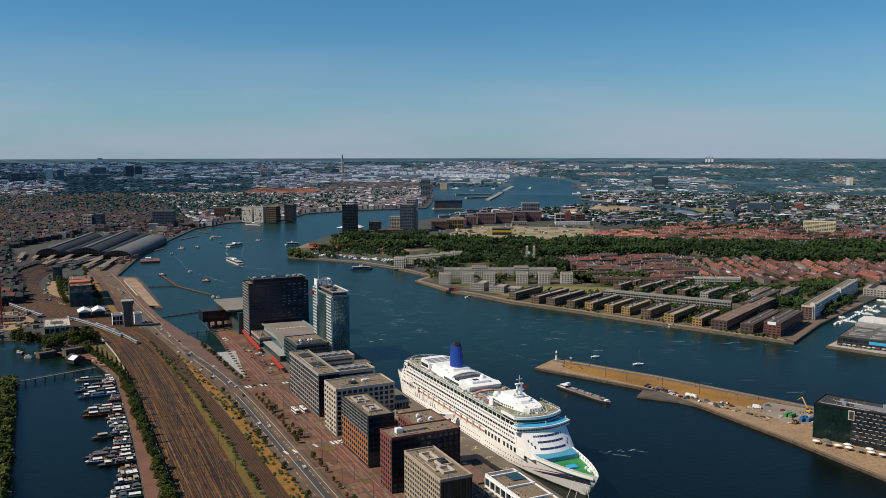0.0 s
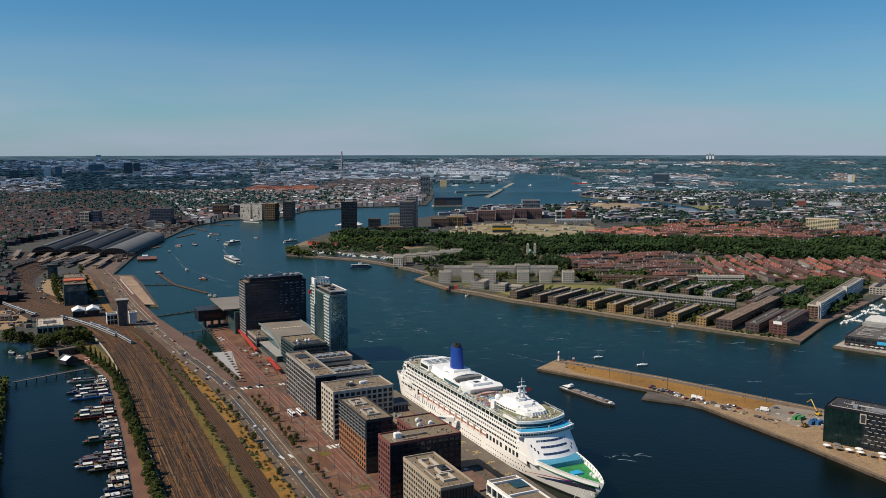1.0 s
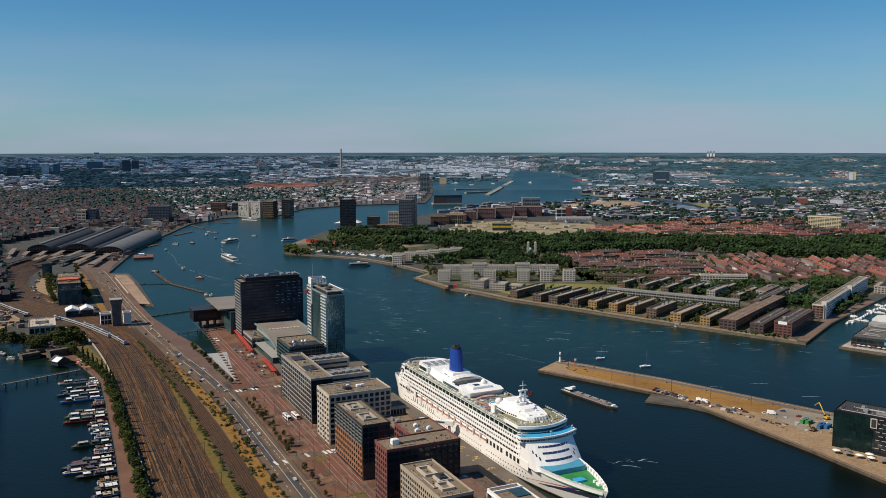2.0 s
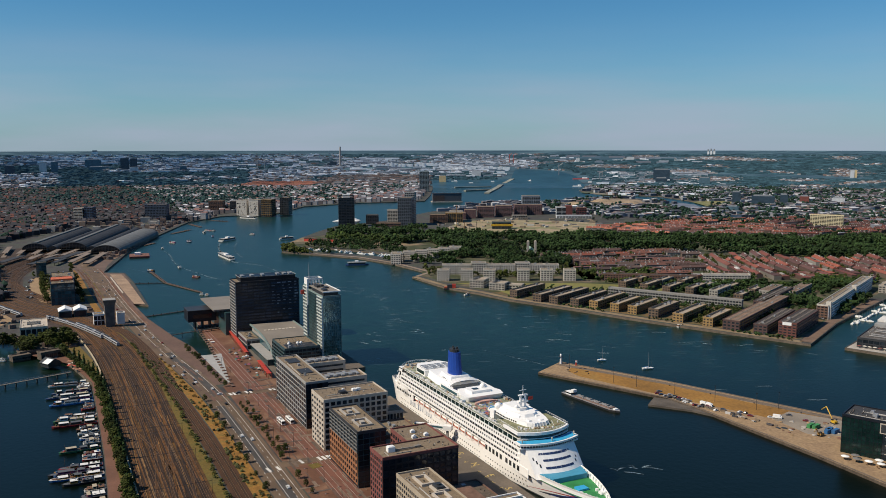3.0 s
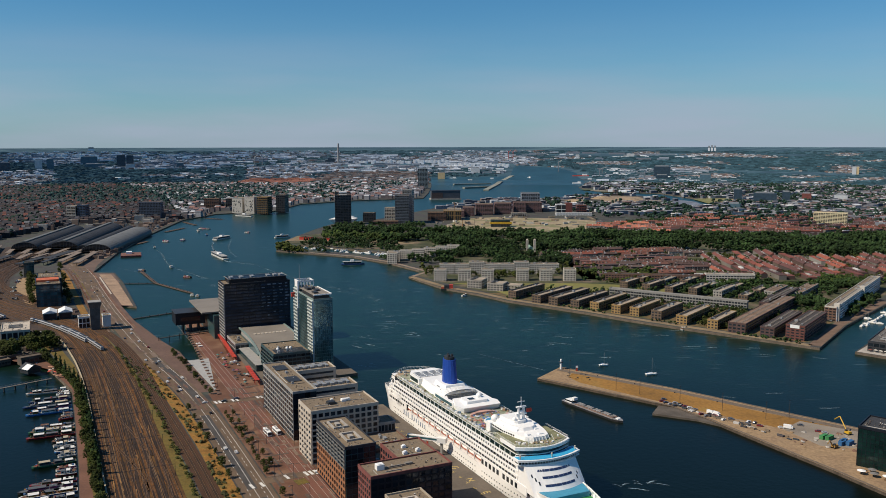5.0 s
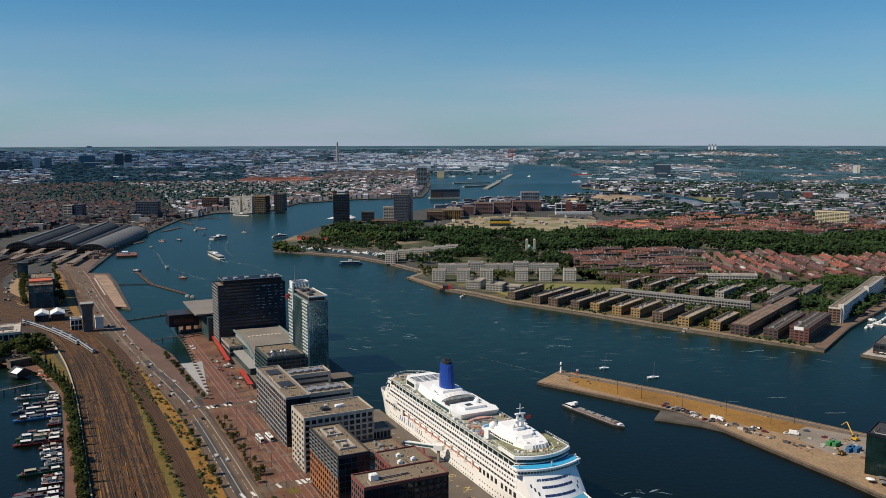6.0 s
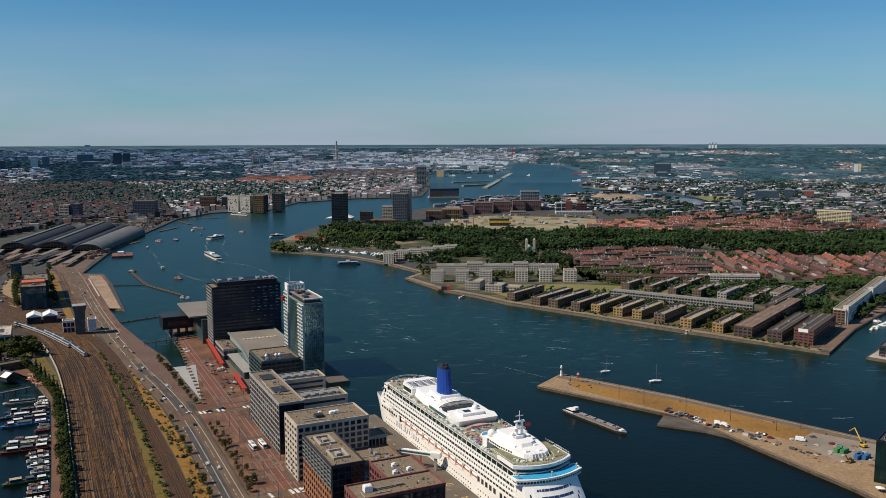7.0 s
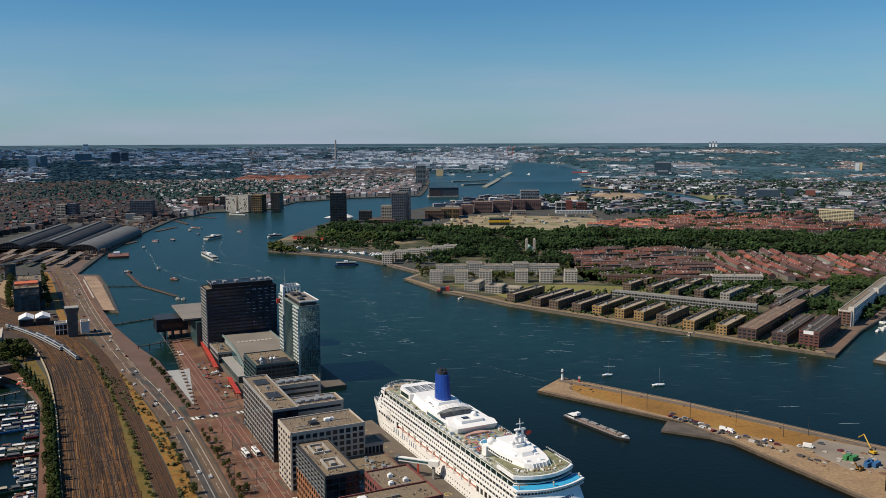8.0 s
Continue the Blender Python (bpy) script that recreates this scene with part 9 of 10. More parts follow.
solid("grass_field", Geo().prism([(867, 2993), (1040, 3150), (960, 2773), (856, 2777)], 2.2, LAND + 0.05), mat("meadow", (0.17, 0.17, 0.06), 0.95, vary=0.3, scale=0.01, fine=0.1, second=(0.26, 0.21, 0.11), mixat=0.55), "yellow-green meadow among works", "lawn", "structure")
solid("parking_lot", Geo().prism([(800, 2980), (838, 2861), (803, 2592), (723, 2705), (735, 2900)], 2.2, LAND + 0.05), mat("lot_asphalt", (0.13, 0.15, 0.19), 0.8, vary=0.3, scale=0.02, fine=0.1), "blue-grey storage lot among works", "ground", "structure")
# south bank by the bend
for k, (x, y, w, d, h, mm) in enumerate(((-580, 2450, 30, 34, 42, PALEROW), (-543, 2440, 28, 34, 44, PALEROW), (-504, 2420, 30, 34, 46, OCHREDIM), (-462, 2475, 26, 30, 48, CHARCOAL))):
    b = tower("office_block", x, y, w, d, h, mm, ("white panel" if mm == PALEROW else "dark glass" if mm == CHARCOAL else "olive panel") + " office block by the river", cols=5, rows=9, group="river offices", turn=-10, irregular=mm == PALEROW)
tower("office_block", -782, 2286, 56, 24, 42, mat("blue_grey_panel", (0.07, 0.09, 0.13), 0.4, vary=0.2), "blue-grey office slab by the station", cols=14, rows=10)
tower("office_block", -948, 2237, 22, 26, 36, PALEROW, "white banded office tower", cols=2, rows=9)
tower("office_block", -922, 2240, 20, 26, 38, mat("blue_panel", (0.05, 0.08, 0.14), 0.4), "slim blue glass office tower", cols=3, rows=9)
tower("office_block", -700, 2600, 44, 26, 30, BROWNBRICK, "brown brick office block", cols=8, rows=7)
tower("office_block", -640, 2620, 40, 26, 28, CHARCOAL, "dark flat-roofed office block", cols=8, rows=6)

# pavilions at the tip, and offices beside the building land
for x, y, w, l, h, mm, label in ((-285, 1800, 26, 9, 6, RED, "low red beach pavilion by the water"), (-255, 1790, 22, 9, 5, BROWNBRICK, "low brown beach pavilion by the water"), (-228, 1786, 14, 8, 5, RED, "low red beach pavilion by the water")):
    b = thing("beach_pavilion", at(x, y, LAND, -18), label, "pavilion", "beach pavilions")
    part("wall", Geo().box(0, w, 0, l, -0.5, h), mm, b)
    part("roof", Geo().gable(-0.6, w + 0.6, -0.6, l + 0.6, h, h + 2.5), mat("dark_roofing", (0.11, 0.105, 0.10)), b)
solid("beach", Geo().prism([(-310, 1775), (-290, 1780), (-225, 1765), (-60, 1720), (-40, 1745), (-225, 1815), (-300, 1870), (-305, 1820)], 2.2, LAND + 0.05), mat("bank_sand", (0.30, 0.22, 0.12)), "sandy ground round the pavilions", "ground", "structure")
solid("river_bank", Geo().strip([(-292, 1640), (-255, 1610), (-145, 1549), (-78, 1474), (-17, 1372), (-38, 1326)], 7, LAND + 0.06, 0.3), mat("bank_paving", (0.24, 0.18, 0.13)), "paved path along the yacht basin", "pavement", "structure")
for x, y, w, d, h, mm, rows_ in ((-140, 2240, 30, 26, 30, PALEROW, 8), (-30, 2215, 46, 26, 20, BROWNBRICK, 6), (-190, 2180, 30, 20, 22, CHARCOAL, 6), (20, 2255, 34, 26, 26, PALEROW, 7), (-160, 2110, 60, 18, 8, BROWNBRICK, 2), (190, 2330, 40, 16, 9, CONCRETE, 2)):
    tower("office_block", x, y, w, d, h, mm, "mid-height office block near the river tower", cols=7, rows=rows_, group="river tower offices")
sr = random.Random(64)
STOCK = palette("stock_colours", [(0.30, 0.24, 0.17), (0.42, 0.40, 0.36), (0.16, 0.13, 0.10), (0.28, 0.22, 0.14), (0.14, 0.15, 0.17), (0.22, 0.17, 0.12)], vary=0.2)
stock = Geo()
for i in range(80):
    x, y = sr.uniform(-20, 400), sr.uniform(2080, 2300)
    s = sr.uniform(2, 9)
    stock.box(-s, s, -s * 0.3, s * 0.3, -0.2, sr.uniform(1.5, 5), at(x, y, LAND, sr.uniform(0, 180)))
solid("building_stock", stock, STOCK, "stacks of building materials and cabins on sand", "materials", "stuff")
b = thing("dark_warehouse", at(-30, 3010, 0.5, 8), "long dark warehouse standing in the river", "building")
part("base", Geo().box(-4, 104, -4, 38, -2.5, 3), CONCRETE, b)
part("wall", Geo().box(0, 100, 0, 34, 3, 30), mat("dark_shed_cladding", (0.06, 0.07, 0.085), 0.7, vary=0.2), b)
part("roof", Geo().box(-1, 101, -1, 35, 30, 31.2), DARK, b)
part("lower_end", Geo().box(-0.3, 40, -0.4, 0, 6, 24), mat("dark_brick", (0.08, 0.055, 0.05), 0.9), b)

# parked cars and trees on the marina quay
for i in range(16):
    u = sr.uniform(0.1, 1)
    car(at(366 + 184 * u + sr.uniform(-16, -9), 905 + 226 * u, LAND + 0.1, sr.choice((-40, 50))), "car parked on the marina quay", "cars at the marina")
for i in range(13):
    u = 0.35 + 0.05 * i
    tree(at(366 + 184 * u - 22 + sr.uniform(-4, 4), 915 + 226 * u, LAND), sr.choice((0, 1, 4)), "small tree beside the marina slab", "marina trees", sr.uniform(0.9, 1.4))

solid("park_floor", Geo().prism([(-225, 1960), (-285, 1880), (-300, 1770), (-290, 1725), (-130, 1640), (-40, 1565), (40, 1440), (200, 1425), (230, 1480), (160, 1565), (300, 1628), (450, 1625), (632, 1548), (766, 1508), (1000, 1472), (1095, 1720), (955, 1805), (520, 1835), (300, 1895), (66, 1885), (-60, 1915)], 2.2, LAND + 0.035), GARDEN, "dark grass and undergrowth beneath the park trees", "ground", "structure")

# ---- districts, woods and the far country ----
# shadows between the old houses and some haze are mixed into these roofs
ROOFS_OLD = palette("old_town_roofs", [(0.040, 0.024, 0.026), (0.026, 0.028, 0.035), (0.128, 0.043, 0.032), (0.024, 0.026, 0.035), (0.040, 0.037, 0.041), (0.070, 0.073, 0.083), (0.031, 0.023, 0.025), (0.024, 0.026, 0.033), (0.162, 0.053, 0.037), (0.049, 0.049, 0.060), (0.023, 0.024, 0.031), (0.043, 0.029, 0.031), (0.133, 0.139, 0.152), (0.030, 0.031, 0.038), (0.056, 0.030, 0.028)], vary=0.25)
# town roof and wall greys lean pale blue, with distance haze painted in
ROOFS_TOWN = palette("town_roofs", [(0.085, 0.080, 0.095), (0.12, 0.115, 0.135), (0.15, 0.085, 0.080), (0.07, 0.08, 0.10), (0.21, 0.22, 0.25), (0.10, 0.085, 0.095), (0.42, 0.44, 0.47), (0.19, 0.10, 0.085), (0.13, 0.14, 0.17)], vary=0.2)
WALLS_TOWN = palette("town_walls", [(0.10, 0.085, 0.09), (0.16, 0.165, 0.18), (0.075, 0.07, 0.08), (0.24, 0.25, 0.27), (0.08, 0.085, 0.10)], vary=0.2)
ROOFS_RED = palette("red_tile_roofs", [(0.36, 0.115, 0.070), (0.26, 0.090, 0.064), (0.42, 0.145, 0.085), (0.21, 0.075, 0.056), (0.34, 0.105, 0.06)], vary=0.2)
ROOFS_BROWN = palette("brown_tile_roofs", [(0.112, 0.053, 0.041), (0.083, 0.048, 0.041), (0.143, 0.063, 0.048), (0.090, 0.060, 0.051), (0.203, 0.060, 0.038), (0.068, 0.045, 0.041), (0.150, 0.060, 0.042)], vary=0.2)
ROOFS_MIXRED = palette("red_brown_tile_roofs", [(0.160, 0.051, 0.037), (0.112, 0.045, 0.037), (0.200, 0.061, 0.040), (0.088, 0.042, 0.036), (0.152, 0.053, 0.038), (0.248, 0.070, 0.040)], vary=0.25)
ROOFS_MIX = palette("mixed_flat_roofs", [(0.192, 0.197, 0.230), (0.135, 0.140, 0.158), (0.180, 0.118, 0.107), (0.495, 0.517, 0.552), (0.147, 0.147, 0.158), (0.090, 0.095, 0.118), (0.270, 0.275, 0.298), (0.113, 0.095, 0.095), (0.738, 0.738, 0.738), (0.192, 0.203, 0.225), (0.113, 0.124, 0.147)], vary=0.15)
WALLS = palette("house_walls", [(0.085, 0.05, 0.04), (0.11, 0.08, 0.062), (0.16, 0.145, 0.125), (0.065, 0.045, 0.036), (0.22, 0.21, 0.19), (0.07, 0.055, 0.05)], vary=0.15)
# wall colours darkened well below brick for the shade among the houses
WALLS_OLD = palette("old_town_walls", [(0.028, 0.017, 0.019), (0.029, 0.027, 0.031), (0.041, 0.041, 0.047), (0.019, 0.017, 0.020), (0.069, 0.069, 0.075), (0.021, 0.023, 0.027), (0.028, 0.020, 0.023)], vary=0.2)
LANDS = [SOUTH_SHORE + SOUTH_REST, NORTH_SHORE + NORTH_REST]
KEEP = []   # discs kept free: x, y, r
for px, py, r in ((-240, 2125, 60), (-100, 2160, 45), (140, 2400, 170), (60, 2320, 60), (283, 2750, 55), (360, 2385, 80), (935, 2130, 60), (220, 2180, 190), (-540, 2450, 110), (-755, 2300, 60), (-930, 2250, 45), (-670, 2610, 70), (-700, 1850, 190), (-720, 2020, 130), (-660, 1600, 150), (160, 1570, 28), (-73, 3663, 50), (-780, 4170, 230), (-240, 1795, 40), (150, 1262, 42), (195, 1245, 40), (238, 1222, 26), (60, 2200, 140), (-30, 2215, 60), (600, 2900, 120), (660, 3060, 90), (440, 2840, 75), (930, 2930, 95), (785, 2800, 95)):
    KEEP.append((px, py, r))


def free(x, y):
    return all((x - a) ** 2 + (y - c) ** 2 > r * r for a, c, r in KEEP)


def in_view(x, y, margin=60):
    return y > 0 and abs(x) < 0.53 * y + margin


def rows_of_houses(name, zone, angle, pitch, seg, depth, height, roof, label, seed, gable=0.42, gap=0.12, run=1, wall=None):
    """Houses in rows that fill a zone: joined walls and roofs, past counting; run: houses under one ridge."""
    r = random.Random(seed)
    xs, ys = [p[0] for p in zone], [p[1] for p in zone]
    cx, cy = sum(xs) / len(xs), sum(ys) / len(ys)
    span = max(max(xs) - min(xs), max(ys) - min(ys))
    c, s = math.cos(radians(angle)), math.sin(radians(angle))
    walls, roofs, stacks, panes = Geo(), Geo(), Geo(), Geo()
    v = -span
    row = 0
    while v < span:
        row += 1
        u = -span + r.uniform(0, seg)
        count = 0
        while u < span:
            l = seg * (r.randint(max(run // 2, 1), run + run // 3) if run > 1 else r.uniform(0.7, 1.3))
            bend = 0.0 if run == 1 else 10 * math.sin(u / 130 + seed)
            x, y = cx + (u + l / 2) * c - (v + bend) * s, cy + (u + l / 2) * s + (v + bend) * c
            count += 1
            if inside(zone, x, y) and in_view(x, y) and free(x, y) and any(inside(land, x, y) for land in LANDS) and r.random() > gap and (run > 1 or count % 9):
                h = height * r.uniform(0.8, 1.25)
                d = depth * r.uniform(0.85, 1.15)
                tilt = 0.0 if run == 1 else math.degrees(math.atan(10 / 130 * math.cos(u / 130 + seed)))
                m = pose(x, y, LAND, 0, 0, angle + 90 + tilt + r.uniform(-2, 2))
                walls.box(-d / 2, d / 2, -l / 2, l / 2, -0.5, h, m)
                if r.random() < gable * 2:
                    roofs.gable(-d / 2 - 0.4, d / 2 + 0.4, -l / 2, l / 2, h, h + d * gable, m)
                    if run > 1:
                        for j in range(int(l / seg)):
                            w = -l / 2 + (j + r.uniform(0.3, 0.7)) * seg
                            stacks.box(-0.5, 0.5, w, w + 1.0, h + d * gable * 0.8, h + d * gable + 1.3, m)
                            for z0, z1 in ((0.9, 2.5), (3.6, 5.0)):
                                panes.box(-d / 2 - 0.12, -d / 2 + 0.1, w - 1.6, w - 0.3, z0, z1, m)
                                panes.box(-d / 2 - 0.12, -d / 2 + 0.1, w + 0.8, w + 2.1, z0, z1, m)
                            if r.random() < 0.55:
                                stacks.box(-d * 0.38, -d * 0.1, w - 1.2, w + 1.2, h + 0.5, h + d * gable * 0.75, m)
                else:
                    roofs.box(-d / 2 - 0.2, d / 2 + 0.2, -l / 2, l / 2, h, h + 0.6, m)
                    if r.random() < 0.5:
                        stacks.box(-d * 0.25, d * 0.1, -l * 0.2, l * 0.15, h, h + 2.2, m)
            u += l * 1.02 + (r.uniform(4, 14) if run > 1 else 0)
        v += pitch * (1.0 if row % 2 else 1.5) * r.uniform(0.92, 1.08)
    root = thing(name, Matrix(), label, "houses", kind="stuff")
    part("walls", walls, wall or WALLS, root)
    part("roofs", roofs, roof, root)
    if panes.f:
        part("window_row", panes, PANES, root, "small pale-framed windows")
    if stacks.f:
        part("roof_stacks", stacks, STACKS, root, "chimneys, dormers and roof huts")


PANES = palette("terrace_windows", [(0.42, 0.41, 0.39), (0.05, 0.055, 0.06), (0.30, 0.29, 0.27), (0.03, 0.035, 0.04), (0.50, 0.49, 0.46)], rough=0.4, vary=0.1)
STACKS = palette("roof_stack_colours", [(0.36, 0.34, 0.31), (0.12, 0.08, 0.07), (0.60, 0.59, 0.56), (0.18, 0.11, 0.085), (0.26, 0.23, 0.21)], vary=0.1)


solid("terrace_gardens", Geo().prism([(205, 1545), (212, 1296), (330, 1278), (430, 1256), (640, 1256), (720, 1296), (800, 1376), (960, 1556), (766, 1494), (632, 1534), (450, 1606), (300, 1612)], 2.2, LAND + 0.03), GARDEN, "dark gardens and lanes between the terraced houses", "ground", "structure")
solid("terrace_gardens", Geo().prism([(296, 2044), (505, 1884), (800, 1878), (956, 1878), (1300, 1798), (1400, 2150), (980, 2362), (700, 2312), (540, 2160), (380, 2094)], 2.2, LAND + 0.03), GARDEN, "dark gardens and lanes between the terraced houses", "ground", "structure")
rows_of_houses("terraced_houses", [(205, 1500), (212, 1300), (330, 1282), (400, 1295), (405, 1500), (470, 1560), (450, 1605), (300, 1610), (200, 1545)], 3, 17, 6, 9, 6, ROOFS_BROWN, "brown-red tiled terraced houses", 1, 0.36, 0.10, 8)
rows_of_houses("terraced_houses", [(405, 1295), (560, 1285), (720, 1300), (800, 1380), (960, 1560), (766, 1490), (632, 1530), (480, 1555), (408, 1500)], 86, 15.5, 6, 9.5, 5.5, ROOFS_MIXRED, "red-brown tiled terraced houses", 21, 0.36, 0.06, 9)
rows_of_houses("terraced_houses", [(425, 1262), (640, 1262), (640, 1284), (425, 1284)], 0, 30, 6, 9, 7.5, ROOFS_MIXRED, "orange-fronted tiled terraced houses", 26, 0.38, 0.02, 9)
rows_of_houses("terraced_houses", [(300, 2040), (500, 1885), (510, 1890), (500, 2130), (380, 2090)], -10, 21, 6, 8, 6, ROOFS_RED, "orange-red tiled terraced houses", 2, 0.38, 0.08, 7)
rows_of_houses("terraced_houses", [(510, 1890), (800, 1880), (815, 2140), (500, 2140)], -10, 20, 6, 8, 6, ROOFS_MIXRED, "brown-red tiled terraced houses", 23, 0.38, 0.08, 7)
rows_of_houses("terraced_houses", [(540, 2150), (815, 2150), (820, 2250), (690, 2310), (600, 2230)], 14, 21, 6, 8, 6, ROOFS_RED, "orange-red tiled terraced houses", 24, 0.38, 0.08, 7)
rows_of_houses("terraced_houses", [(800, 1880), (956, 1880), (1300, 1800), (1400, 2150), (980, 2360), (820, 2250)], 24, 20, 6, 8, 6, ROOFS_MIXRED, "brown-red tiled terraced houses", 22, 0.38, 0.08, 8)
rows_of_houses("terraced_houses", [(600, 1250), (760, 1230), (1000, 1450), (1100, 1700), (960, 1560), (800, 1400)], 40, 21, 6, 8.5, 6.5, ROOFS_MIXRED, "red tiled terraced houses", 3, 0.38, 0.08, 10)
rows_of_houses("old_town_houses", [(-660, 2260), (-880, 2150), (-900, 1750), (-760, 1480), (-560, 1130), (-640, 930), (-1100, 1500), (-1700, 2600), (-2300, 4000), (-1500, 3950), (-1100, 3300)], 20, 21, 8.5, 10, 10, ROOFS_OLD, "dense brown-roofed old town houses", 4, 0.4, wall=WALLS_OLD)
rows_of_houses("town_houses", [(-660, 2270), (-480, 2540), (-455, 2810), (-300, 2970), (-205, 3010), (-80, 3080), (-60, 4010), (-60, 4170), (-1450, 3940), (-1050, 3250)], -12, 24, 14, 11, 10, ROOFS_TOWN, "brown and red roofed town houses", 5, 0.35, 0.2, wall=WALLS_TOWN)
WALLS_WORKS = palette("works_walls", [(0.111, 0.122, 0.144), (0.221, 0.232, 0.254), (0.077, 0.077, 0.088), (0.155, 0.111, 0.099), (0.376, 0.387, 0.398), (0.066, 0.077, 0.099)], vary=0.15)
rows_of_houses("works_halls", [(-60, 2560), (330, 2330), (420, 2330), (900, 2300), (1400, 2150), (2200, 3000), (2600, 3300), (1700, 3800), (680, 4100), (600, 3700), (690, 3330), (390, 3250), (140, 2930)], 14, 34, 20, 15, 8, ROOFS_MIX, "pale flat-roofed works halls and flats", 6, 0.12, 0.30, wall=WALLS_WORKS)
rows_of_houses("suburb_flats", [(1000, 1900), (1500, 2000), (2300, 3000), (2000, 3500), (1300, 3200), (1000, 2500)], -25, 44, 20, 12, 9, ROOFS_TOWN, "mixed suburb flats and sheds", 7, 0.2, 0.5, wall=WALLS_WORKS)


def wood(name, zone, count, size, label, seed, material=LEAFDARK, per=3, mask=True, fat=(0.2, 0.38), gaps=-0.25):
    """Tree crowns past counting: uneven clumps over short trunks."""
    r = random.Random(seed)
    xs, ys = [p[0] for p in zone], [p[1] for p in zone]
    g = Geo()
    n = tries = 0
    while n < count and tries < count * 12:
        tries += 1
        x, y = r.uniform(min(xs), max(xs)), r.uniform(min(ys), max(ys))
        if not (inside(zone, x, y) and in_view(x, y)) or (mask and not free(x, y)):
            continue
        if inside(BASIN, x, y) or not any(inside(land, x, y) for land in LANDS) or noise.noise((x / 90, y / 90, seed)) < gaps:
            continue
        n += 1
        h = size * r.uniform(0.65, 1.3)
        for _ in range(per):
            clump(g, r, x + r.uniform(-0.34, 0.34) * h, y + r.uniform(-0.34, 0.34) * h, LAND + h * r.uniform(0.3, 0.9), h * r.uniform(*fat), 0.9)
    solid(name, g, material, label, "trees", "stuff")


# city leaves are cooled a little, with haze mixed into the colour
LEAFCITY = mat("leaf_city", (0.020, 0.044, 0.030), 0.9, vary=0.4, scale=0.02, fine=0.4, island=0.4, spec=0.15)
LEAFBRIGHT = mat("leaf_bright", (0.038, 0.060, 0.012), 0.85, vary=0.35, scale=0.05, fine=0.8, island=0.45, spec=0.2)
# outer leaves go paler and bluer as painted distance haze
LEAFOUTER = mat("leaf_hazed", (0.032, 0.064, 0.060), 0.9, vary=0.35, scale=0.02, fine=0.3, island=0.4, spec=0.1)
BELT = [(-255, 1900), (-99, 1767), (82, 1621), (150, 1560), (190, 1570), (288, 1625), (450, 1622), (632, 1545), (766, 1505), (1000, 1470), (1100, 1720), (956, 1800), (520, 1830), (300, 1890), (66, 1880), (-60, 1910), (-225, 1960)]
wood("tree_belt", BELT, 2300, 15, "dense dark green belt of park trees", 1, per=15, fat=(0.09, 0.19), gaps=-0.2)
wood("park_edge_trees", [(-300, 1640), (-150, 1560), (-80, 1480), (20, 1570), (60, 1620), (-99, 1760), (-250, 1880)], 300, 9, "trees round the small yacht basin", 2, per=10, fat=(0.11, 0.22), gaps=-0.05)
wood("garden_trees", [(100, 1175), (330, 960), (440, 1060), (560, 1240), (420, 1320), (250, 1300), (120, 1260)], 620, 6.0, "garden trees among the flats", 3, LEAFDARK, per=7, fat=(0.13, 0.26))
wood("garden_trees", [(-20, 1300), (200, 1262), (330, 1240), (330, 1340), (200, 1420), (-30, 1420)], 260, 8, "trees round the white flats", 4, LEAF)
wood("garden_trees", [(205, 1500), (330, 1330), (640, 1290), (960, 1560), (632, 1530), (300, 1610)], 1300, 5.5, "garden trees among terraced houses", 5, LEAF, per=4, fat=(0.16, 0.3), gaps=-0.05)
wood("garden_trees", [(190, 1345), (290, 1270), (470, 1200), (620, 1240), (640, 1300), (480, 1285), (330, 1345), (210, 1390)], 230, 9, "bright green trees before the terraces", 31, LEAFBRIGHT, per=9, fat=(0.12, 0.24), gaps=0.0)
wood("garden_trees", [(300, 1180), (440, 1080), (470, 1110), (600, 1270), (540, 1285), (400, 1235), (300, 1240)], 330, 9, "dark trees behind the terrace blocks", 36, LEAFDARK, per=9, fat=(0.12, 0.24), gaps=-0.05)
wood("tower_trees", [(-222, 1925), (60, 1895), (130, 1955), (-20, 2005), (-45, 2195), (-150, 2100), (-246, 2070)], 330, 10, "trees round the river towers", 37, LEAFDARK, per=9, fat=(0.12, 0.24), gaps=-0.1)
wood("garden_trees", [(104, 1150), (262, 1006), (362, 915), (420, 985), (330, 1085), (200, 1180)], 520, 5.0, "green trees in the yards between terrace blocks", 41, LEAF, per=8, fat=(0.14, 0.26), gaps=0.05)
wood("bank_shrubs", [(84, 1150), (258, 990), (366, 890), (372, 897), (264, 997), (92, 1156)], 320, 2.2, "low dark shrubs along the river bank", 42, LEAFDARK, per=3, fat=(0.3, 0.55), gaps=0.0)
wood("garden_trees", [(462, 1020), (478, 1030), (560, 1140), (545, 1150), (500, 1090)], 34, 9, "dark trees between white slab and marina", 43, LEAFDARK, per=12, fat=(0.12, 0.24), gaps=-0.3)
wood("garden_trees", [(400, 1045), (428, 1030), (560, 1190), (600, 1250), (540, 1250)], 190, 8, "dark trees behind the long white slab", 44, LEAFDARK, per=9, fat=(0.12, 0.24), gaps=0.0)
wood("tip_trees", [(-318, 1690), (-300, 1630), (-262, 1592), (-225, 1580), (-262, 1640), (-290, 1700)], 80, 8, "trees at the tip of the yacht basin", 32, LEAF, per=5)
